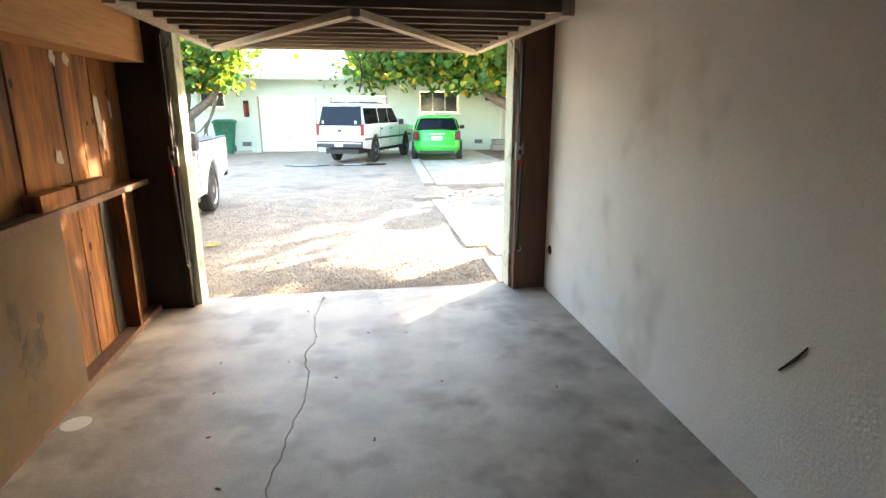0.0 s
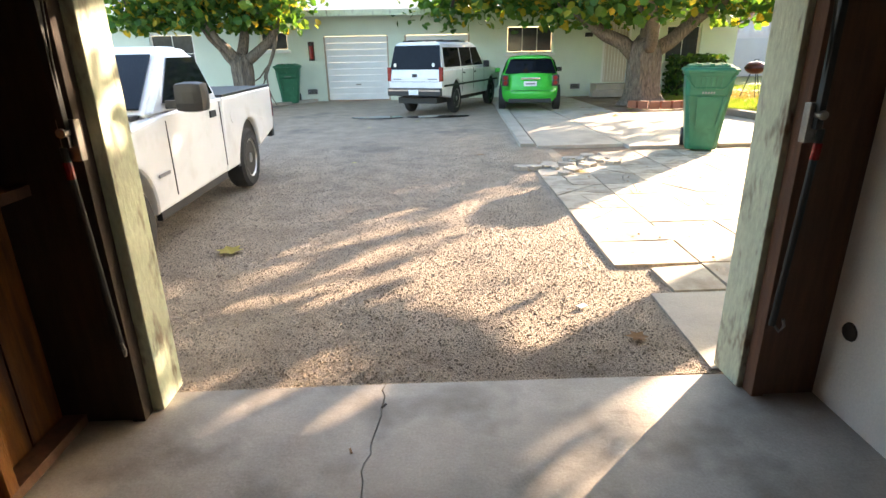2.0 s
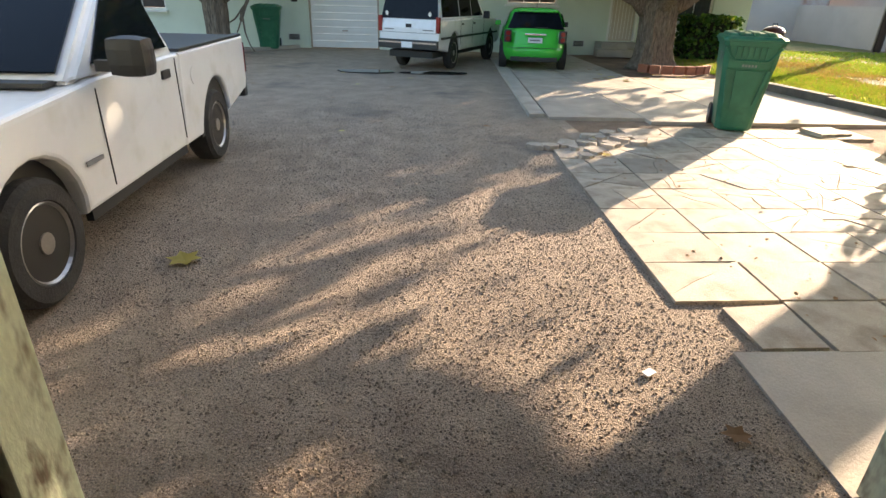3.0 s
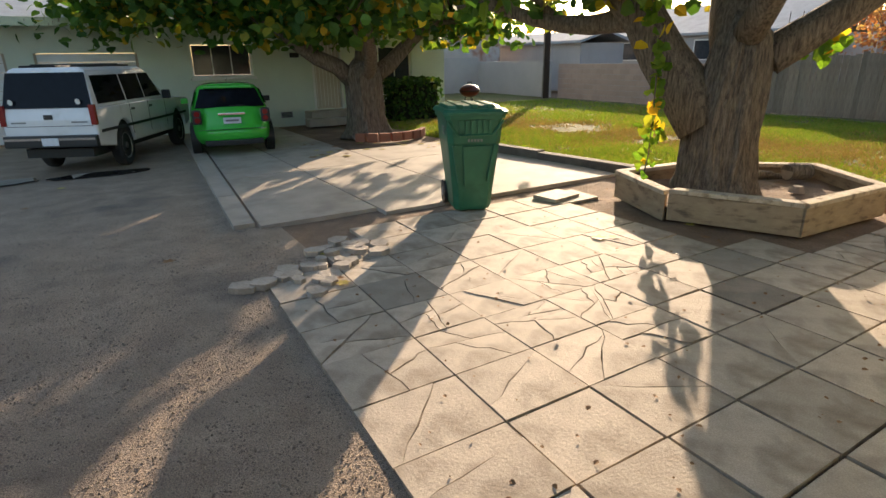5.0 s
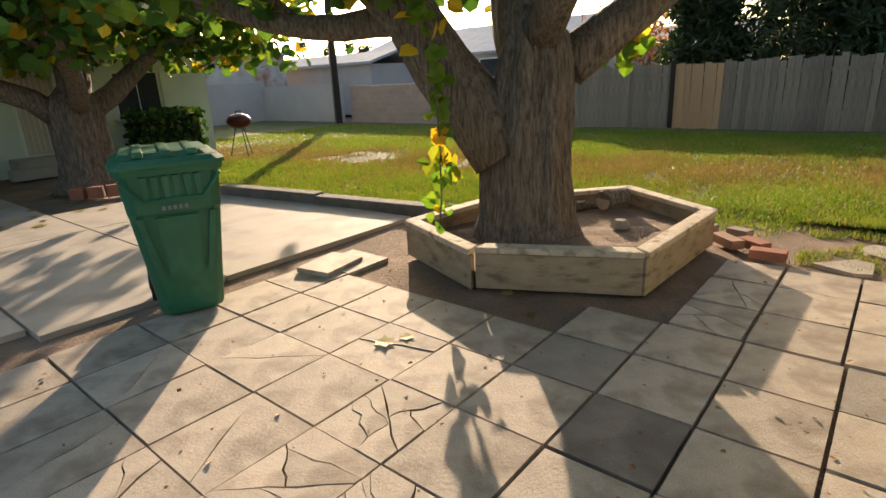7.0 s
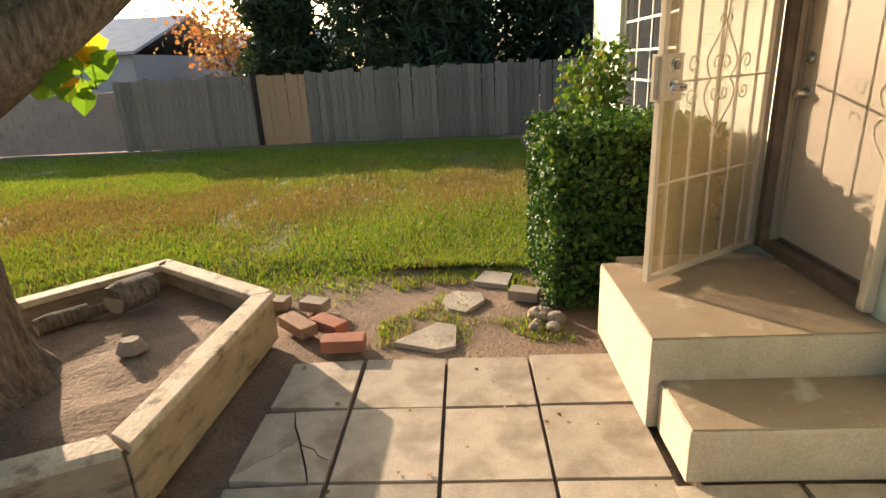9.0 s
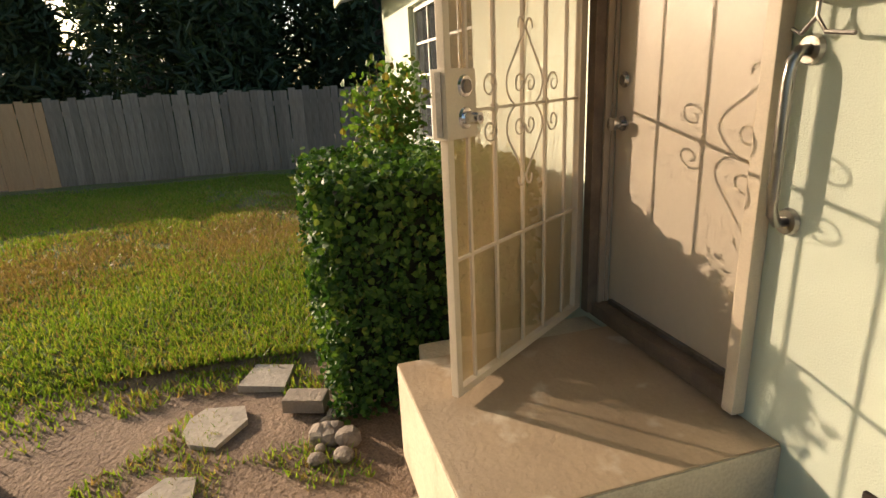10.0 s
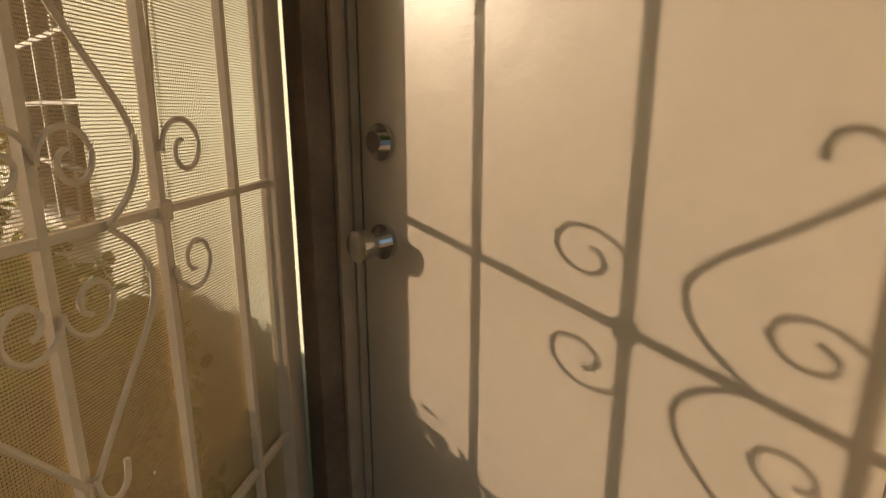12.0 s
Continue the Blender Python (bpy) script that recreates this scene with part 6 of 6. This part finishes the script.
# a loose slab and broken pieces at the patio's edge
lt = part("loose_slab", B(-0.25, -0.17, 0, 0.25, 0.17, 0.045, 0.004), M_tile)
lt.matrix_basis = pose(5.15, 10.22, -0.004, 2, 1, 12)
tagged(lt, "loose pale paving slab lying on the patio's edge", "paving slab")
rng = np.random.default_rng(28)
for k in range(26):
    n = 6
    r = rng.uniform(0.05, 0.115)
    pts = [(r * rng.uniform(0.7, 1.15) * math.cos(a), r * rng.uniform(0.7, 1.15) * math.sin(a)) for a in np.linspace(0, 2 * math.pi, n, endpoint=False)]
    o = part("broken_slab", prism(bmesh.new(), pts, 0, 0.05, 0.008), M_stone)
    f = k / 25
    o.matrix_basis = pose(1.35 + f * 1.05 + rng.uniform(-0.22, 0.22), 9.15 + f * 0.85 + rng.uniform(-0.28, 0.22), -0.012, rng.uniform(-4, 4), rng.uniform(-4, 4), rng.uniform(0, 360))
    tagged(o, "broken piece of paving lying at the gravel's edge", "broken slab", "broken paving at the gravel's edge")

# the concrete drive across the yard
dv = thing("concrete_drive", pose(0, 0, 0), "pale concrete drive of large slabs with dark joints", "drive", "", "structure")
XS = [1.70, 3.06, 4.46, 6.85]
for i in range(3):
    for j, (a, b) in enumerate(((11.0 if i == 0 else 10.78, 13.85), (13.87, 17.0), (17.02, 20.3))):
        if i == 2 and j == 2 or i == 2 and j == 1:
            b = min(b, 15.3)
            if a > b:
                continue
        ex = lambda x, y: (x + (0.075 * (y - 11.1) if x < 1.8 else 0.0), y)
        q = [ex(XS[i] + 0.012, a), ex(XS[i + 1] - 0.012, a), ex(XS[i + 1] - 0.012, b), ex(XS[i] + 0.012, b)]
        part("drive_slab", prism(bmesh.new(), q, -0.06, 0.012), M_slab, dv)
for j in range(6):
    y0, y1 = 11.1 + j * 1.5, 12.58 + j * 1.5
    part("kerb_strip", prism(bmesh.new(), [(1.45 + 0.07 * (y0 - 11.1), y0), (1.67 + 0.075 * (y0 - 11.1), y0), (1.67 + 0.075 * (y1 - 11.1), y1), (1.45 + 0.07 * (y1 - 11.1), y1)], -0.06, 0.03, 0.01), M_slab, dv)
kb = thing("bed_kerb", pose(0, 0, 0), "low curved concrete kerb by the far garage", "kerb", "", "structure")
for a, b in (((-7.2, 17.6), (-5.8, 18.6)), ((-5.8, 18.6), (-4.4, 19.2)), ((-4.4, 19.2), (-3.35, 20.5))):
    d = Vector((b[0] - a[0], b[1] - a[1], 0)).normalized()
    n = Vector((-d.y, d.x, 0)) * 0.09
    part("kerb_stone", prism(bmesh.new(), [(a[0] - n.x, a[1] - n.y), (b[0] - n.x, b[1] - n.y), (b[0] + n.x, b[1] + n.y), (a[0] + n.x, a[1] + n.y)], -0.05, 0.07), M_slab, kb)

# ---- bricks and stepping stones beside the planter ----
for x, y, z, a, k, mt, lb in ((7.25, 7.15, 0.0, 92, 1.35, M_brick, "red brick lying flat on bare soil"), (7.53, 7.31, -0.01, 55, 1.3, M_brick, "red-brown brick lying askew on bare soil"), (7.55, 7.53, -0.015, 46, 1.6, M_dustbrick, "dusty brown paver lying beside the planter"), (7.89, 7.50, -0.02, 70, 1.0, M_greybrick, "dusty brick half sunk in the soil"), (7.97, 7.82, -0.03, 80, 1.0, M_greybrick, "grey brick tight against the planter"), (7.96, 5.95, -0.02, 70, 1.1, M_greybrick, "dusty brick at the foot of the hedge")):
    o = part("brick", B(-0.10, -0.05, 0, 0.10, 0.05, 0.062, 0.007), mt)
    o.matrix_basis = pose(x, y, z, 0, 0, a) @ Matrix.Diagonal((k, 1.25, 1.25, 1))
    tagged(o, lb, "brick", "loose bricks by the planter")
rng = np.random.default_rng(19)
STONES = ((7.38, 6.60, [(-0.06, 0.25), (0.20, -0.02), (0.16, -0.15), (-0.13, -0.15), (-0.17, -0.03)]),
          (7.95, 6.39, [(-0.04, 0.17), (0.08, 0.15), (0.16, 0.08), (0.12, -0.12), (-0.02, -0.14), (-0.21, 0.0), (-0.15, 0.12)]),
          (8.37, 6.15, [(-0.07, 0.17), (0.16, 0.07), (0.08, -0.15), (-0.17, -0.09)]))
for x, y, pts in STONES:
    o = part("stepping_stone", prism(bmesh.new(), pts, 0, 0.05, 0.008), M_stone)
    o.matrix_basis = pose(x, y, -0.055, 0.6, -0.5, 0)
    tagged(o, "flat irregular grey stepping stone set in soil", "stepping stone", "stepping stones by the hedge")
for k in range(14):
    r = rng.uniform(0.025, 0.07)
    bm = bmesh.new()
    bmesh.ops.create_icosphere(bm, subdivisions=2, radius=r)
    for v in bm.verts:
        v.co *= 1 + 0.25 * noise.noise(v.co * 20 + Vector((k, 0, 0)))
        v.co.z *= 0.7
    o = part("rock", bm, M_rock)
    o.matrix_basis = pose(7.48 + rng.uniform(-0.05, 0.42), 5.86 + rng.uniform(-0.08, 0.10) - 0.12 * (k % 3 == 0), -0.02 + r * 0.2)
    tagged(o, "small rounded pale rock at the hedge's foot", "rock", "rocks at the hedge's foot")

# ---- grass, gravel and fallen leaves ----
rng = np.random.default_rng(52)
N = 250000
gx = rng.uniform(6.9, 16.6, N * 2)
gy = 5.2 + 18.0 * rng.uniform(size=N * 2) ** 1.25
d = np.hypot(gx - 6.5, gy - 6.2)
patch = np.array([noise.noise(Vector((a * 0.45, b * 0.75, 2.2))) + 0.5 * noise.noise(Vector((a * 2.1, b * 2.1, 7))) for a, b in zip(gx, gy)])
edge = np.array([lawn_edge(a) for a in gx])
keep = (gy > edge - 0.12 - 0.5 * rng.uniform(size=N * 2) ** 2) & (rng.uniform(size=N * 2) < np.clip(1.5 - d / 11, 0.12, 1)) & (patch > -0.5 + 0.12 * np.exp(-((gx - 11.3 + 0.12 * (gy - 7)) / 1.3) ** 2) + 0.2 * rng.normal(size=N * 2)) & ~((gx < 8.45 + 0.25 * rng.normal(size=N * 2)) & (gy > 7.4) & (gy < 10.0))
gx, gy = gx[keep], gy[keep]
# tufts on the bare soil near the hedge
tx, ty = rng.uniform(7.3, 8.9, 5000), rng.uniform(5.7, 7.0, 5000)
tk = np.array([noise.noise(Vector((a * 3, b * 3, 5))) for a, b in zip(tx, ty)]) > 0.02
gx, gy = np.concatenate([gx, tx[tk]]), np.concatenate([gy, ty[tk]])
n = len(gx)
cs = np.stack([gx, gy, np.array([max(-0.032, lawn_height(a, b)) - 0.006 for a, b in zip(gx, gy)])], 1)
h = rng.uniform(0.015, 0.045, n) * (1 + 0.02 * np.hypot(gx - 6.5, gy - 6.2))
ang = rng.uniform(0, 2 * math.pi, n)
lean = rng.normal(size=(n, 2)) * 0.6
ux, uy = np.cos(ang) * 0.0055, np.sin(ang) * 0.0055
wd = 1 + 0.12 * np.hypot(gx - 6.5, gy - 6.2)
V = np.zeros((n, 3, 3))
V[:, 0] = cs + np.stack([ux * wd, uy * wd, np.zeros(n)], 1)
V[:, 1] = cs - np.stack([ux * wd, uy * wd, np.zeros(n)], 1)
V[:, 2] = cs + np.stack([lean[:, 0] * h, lean[:, 1] * h, h + 0.012], 1)
band = np.exp(-((gx - 11.6 + 0.15 * (gy - 7)) / 1.5) ** 2)
wave = np.array([noise.noise(Vector((a * 0.35, b * 0.9, 9.4))) for a, b in zip(gx, gy)])
dry = rng.uniform(size=n) < np.clip(0.0 + 1.0 * band + 0.5 * wave, 0.03, 0.9)
for nm, sel, mt, lb in (("grass", ~dry, M_grass, "short green grass blades of the lawn"), ("dry_grass", dry, M_drygrass, "dry brown grass blades in patches on the lawn")):
    W = V[sel]
    me = bpy.data.meshes.new(nm)
    me.from_pydata(W.reshape(-1, 3).tolist(), [], (np.arange(len(W))[:, None] * 3 + np.arange(3)[None]).tolist())
    me.materials.append(mt)
    tagged(new(nm, me), lb, "grass", kind="stuff")

N = 95000
px = rng.uniform(-4.5, 1.75, N)
py = 4.66 + rng.beta(1.0, 2.2, N) * 9
sz = (0.0024 + 0.0066 * rng.uniform(size=N) ** 2) * (1 + 0.03 * (py - 4.6))
base = np.array([(1, 0, -0.3), (-0.5, 0.87, -0.3), (-0.5, -0.87, -0.3), (0.1, 0.05, 0.75)])
ca, sa = np.cos(rng.uniform(0, 6.28, N)), np.sin(rng.uniform(0, 6.28, N))
V = np.zeros((N, 4, 3))
jit = rng.uniform(0.6, 1.3, (N, 4, 3))
bb = base[None] * jit
V[..., 0] = px[:, None] + sz[:, None] * (bb[..., 0] * ca[:, None] - bb[..., 1] * sa[:, None])
V[..., 1] = py[:, None] + sz[:, None] * (bb[..., 0] * sa[:, None] + bb[..., 1] * ca[:, None])
gz = np.array([-0.02 + 0.02 * noise.noise(Vector((a * 0.8, b * 0.8, 0.3))) if not (b < 5.0 or a > 1.3) else -0.014 for a, b in zip(px, py)])
gz = np.where((py < 5.0) | (px > 1.3), np.minimum(gz, -0.012), gz)
V[..., 2] = gz[:, None] + 0.002 + sz[:, None] * bb[..., 2]
F = (np.arange(N)[:, None, None] * 4 + np.array([[0, 1, 3], [1, 2, 3], [2, 0, 3]])[None]).reshape(-1, 3)
me = bpy.data.meshes.new("gravel")
me.from_pydata(V.reshape(-1, 3).tolist(), [], F.tolist())
me.materials.append(M_pebble)
tagged(new("gravel", me), "loose grey-brown gravel chips", "gravel", kind="stuff")


def fallen_leaf(x, y, s, a, mt, label, z=0.001):
    bm = bmesh.new()
    pts = [(0, -0.5), (0.16, -0.28), (0.42, -0.32), (0.30, -0.02), (0.44, 0.22), (0.16, 0.22), (0.0, 0.55), (-0.16, 0.22), (-0.44, 0.22), (-0.30, -0.02), (-0.42, -0.32), (-0.16, -0.28)]
    c = bm.verts.new((0, 0, 0.0))
    vs = [bm.verts.new((px_ * s, py_ * s, 0.10 * s * (abs(px_) + 0.4 * abs(py_)))) for px_, py_ in pts]
    for i in range(len(vs)):
        bm.faces.new((c, vs[i], vs[(i + 1) % len(vs)]))
    bmesh.ops.solidify(bm, geom=bm.faces[:], thickness=0.001)
    o = part("fallen_leaf", bm, mt)
    o.matrix_basis = pose(x, y, z, 0, 0, a)
    tagged(o, label, "leaf", "fallen leaves")


fallen_leaf(-1.62, 6.55, 0.22, 30, M_yleaf, "large yellow fallen leaf on the gravel")
fallen_leaf(1.0, 4.98, 0.12, 80, M_bleaf, "brown fallen leaf on the gravel")
fallen_leaf(4.35, 8.75, 0.17, 15, M_yleaf, "yellow fallen leaf on the paving", 0.005)
fallen_leaf(4.48, 8.68, 0.12, 70, M_yleaf, "small yellow fallen leaf on the paving", 0.005)
fallen_leaf(5.45, 8.55, 0.12, 40, M_yleaf, "yellow-green fallen leaf by the planter", 0.0)
fallen_leaf(5.2, 8.2, 0.11, 10, M_bleaf, "dull green fallen leaf on the paving", 0.005)
fallen_leaf(5.45, 10.35, 0.13, 10, M_yleaf, "yellow fallen leaf beside the loose slab", 0.0)
rng = np.random.default_rng(14)
for k in range(40):
    fallen_leaf(rng.uniform(3.6, 7.2), rng.uniform(14.6, 16.6), rng.uniform(0.10, 0.2), rng.uniform(0, 360), M_yleaf if k % 2 else M_bleaf, "dry yellow-brown leaf fallen under the tree", 0.015)
for k in range(14):
    fallen_leaf(rng.uniform(-3, 3), rng.uniform(9, 16), rng.uniform(0.07, 0.13), rng.uniform(0, 360), M_yleaf if k % 2 else M_bleaf, "small dry leaf fallen on the yard", 0.015)
sc = part("paper_scrap", B(-0.03, -0.02, 0, 0.03, 0.02, 0.006, 0.002), M_whitepaint)
sc.matrix_basis = pose(0.82, 5.38, -0.01, 0, 0, 30)
tagged(sc, "scrap of white paper on the gravel", "paper scrap")

# ---- fittings of the far house ----
ex = thing("fire_extinguisher", pose(-3.38, HY - 0.003, 1.25), "red fire extinguisher hung on the far house's wall", "fire extinguisher")
part("cylinder", C((0, -0.08, 0), (0, -0.08, 0.38), 0.07, 0.065, 14), M_redlens, ex)
part("valve", C((0, -0.08, 0.38), (0, -0.08, 0.46), 0.03, 0.02, 10), M_black, ex)
part("backplate", B(-0.09, -0.02, -0.05, 0.09, 0.0, 0.5), M_darkwood, ex)
for x in (-5.6, -3.45, 1.75, 4.85, 9.55):
    v = thing("foundation_vent", pose(x, HY - 0.003, 0.2), "small dark foundation vent in the far wall", "vent", "foundation vents")
    part("vent_frame", B(-0.16, -0.015, 0, 0.16, 0, 0.16, 0.004), M_greywall, v)
    for k in range(4):
        part("slat", B(-0.14, -0.024, 0.02 + k * 0.034, 0.14, -0.016, 0.04 + k * 0.034), M_black, v)
for x in (-6.1, 5.2):
    l = thing("wall_lamp", pose(x, HY - 0.003, 1.75), "small dark wall lamp on the far house", "wall lamp", "wall lamps of the far house")
    part("backplate", B(-0.12, -0.03, 0, 0.12, 0, 0.12, 0.008), M_black, l)
    part("shade", B(-0.10, -0.12, 0.02, 0.10, -0.03, 0.10, 0.02), M_black, l)
d3 = thing("door_3", pose(5.70, HY + 0.06, 0.38), "pale screen door of the far house, shut", "door", "", "structure")
part("leaf", B(0.03, 0.03, 0.0, 0.77, 0.07, 1.80), M_door, d3)
for k in range(7):
    part("bar", B(0.08 + k * 0.1, 0.0, 0.05, 0.093 + k * 0.1, 0.018, 1.75), M_whitepaint, d3)
part("frame", B(-0.04, -0.07, 0, 0.028, 0.08, 1.82), M_whitepaint, d3)
part("frame", B(0.772, -0.07, 0, 0.84, 0.08, 1.82), M_whitepaint, d3)
fs2 = thing("far_steps", pose(6.1, HY - 0.003, 0), "two grey concrete steps at the far house's door", "steps")
part("upper_step", B(-0.75, -0.6, 0, 0.75, 0, 0.36, 0.01), M_slab, fs2)
part("lower_step", B(-0.95, -0.95, 0, 0.75, -0.602, 0.2, 0.01), M_slab, fs2)
bq = thing("barbecue_grill", pose(9.3, 18.3, 0), "round dark red barbecue grill on thin legs", "barbecue")
bm = bmesh.new()
bmesh.ops.create_uvsphere(bm, u_segments=18, v_segments=10, radius=0.28)
for v in bm.verts:
    v.co.z = v.co.z * 0.62 + 0.82
part("kettle", bm, mat("dark_red_enamel", (0.12, 0.02, 0.018), rough=0.3), bq, smooth=True)
part("kettle_rim", C((0, 0, 0.81), (0, 0, 0.83), 0.295, None, 20), M_black, bq)
for k in range(3):
    a = k * 2.1 + 0.3
    part("leg", C((0.1 * math.cos(a), 0.1 * math.sin(a), 0.68), (0.3 * math.cos(a), 0.3 * math.sin(a), 0.0), 0.012, None, 8), M_black, bq)
part("handle", tube(bmesh.new(), [(-0.06, 0, 0.98), (-0.06, 0, 1.04), (0.06, 0, 1.04), (0.06, 0, 0.98)], 0.012, 6), M_black, bq)
be = thing("brick_edging", pose(0, 0, 0), "low red brick edging round the far tree", "edging", "", "structure")
for k in range(8):
    a = -2.4 + k * 0.26
    o = part("brick", B(-0.11, -0.06, 0, 0.11, 0.06, 0.18, 0.008), M_brick, be)
    o.matrix_basis = pose(5.9 + 1.0 * math.cos(a), 16.95 + 0.95 * math.sin(a), 0, 0, 0, math.degrees(a) + 90)

# ---- small things at the front door ----
ml = thing("wall_lantern", pose(6.36, 4.502, 1.78), "dark grey lantern bracket on the wall beside the door", "wall lamp")
part("arm", B(-0.16, 0.0, 0.0, 0.17, 0.10, 0.035, 0.006), M_grey_plastic, ml)
part("bracket", B(-0.10, 0.0, 0.036, 0.12, 0.06, 0.075, 0.008), M_grey_plastic, ml)
part("hook", tube(bmesh.new(), [(0.09, 0.05, 0.0), (0.09, 0.05, -0.05), (0.06, 0.05, -0.09), (-0.02, 0.05, -0.10)], 0.006, 6), M_metal, ml)
part("hook", tube(bmesh.new(), [(0.09, 0.05, -0.05), (0.13, 0.05, -0.09), (0.16, 0.05, -0.075)], 0.006, 6), M_metal, ml)
vt = thing("crawlspace_vent", pose(5.98, 4.502, 0.30), "dark louvred vent low in the house wall", "vent")
part("frame", B(-0.16, 0, 0, 0.16, 0.015, 0.2, 0.004), M_darkwood, vt)
for k in range(5):
    part("slat", B(-0.14, 0.012, 0.02 + k * 0.034, 0.14, 0.026, 0.035 + k * 0.034), M_black, vt)
bl = thing("window_blind", pose(10.2, 4.33, 1.05), "pale slatted blind behind the paned window", "blind")
for k in range(38):
    part("slat", B(-0.9, -0.008, 0.02 + k * 0.033, 0.9, 0.008, 0.038 + k * 0.033), M_whitepaint, bl)
wr = thing("wall_cable", pose(8.35, 4.502, 0.9), "thin dark cable hanging down the house wall", "cable")
part("cable", tube(bmesh.new(), [(0.0, 0.008, 1.7), (-0.02, 0.01, 1.1), (0.03, 0.01, 0.6), (0.0, 0.01, 0.0)], 0.005, 5), M_black, wr)

# ---- small litter on the paving ----
rng = np.random.default_rng(93)
cs = np.stack([rng.uniform(1.4, 7.0, 420), rng.uniform(5.6, 10.2, 420), np.full(420, 0.008)], 1)
lit = leaf_mesh("leaf_litter", cs, rng.normal(size=(420, 3)) * 0.25 + np.array([0, 0, 1.0]), rng.uniform(0.008, 0.034, 420), M_bleaf, None, rng=rng)
tagged(lit, "crumbs of dry brown leaf on the paving", "leaf litter", kind="stuff")
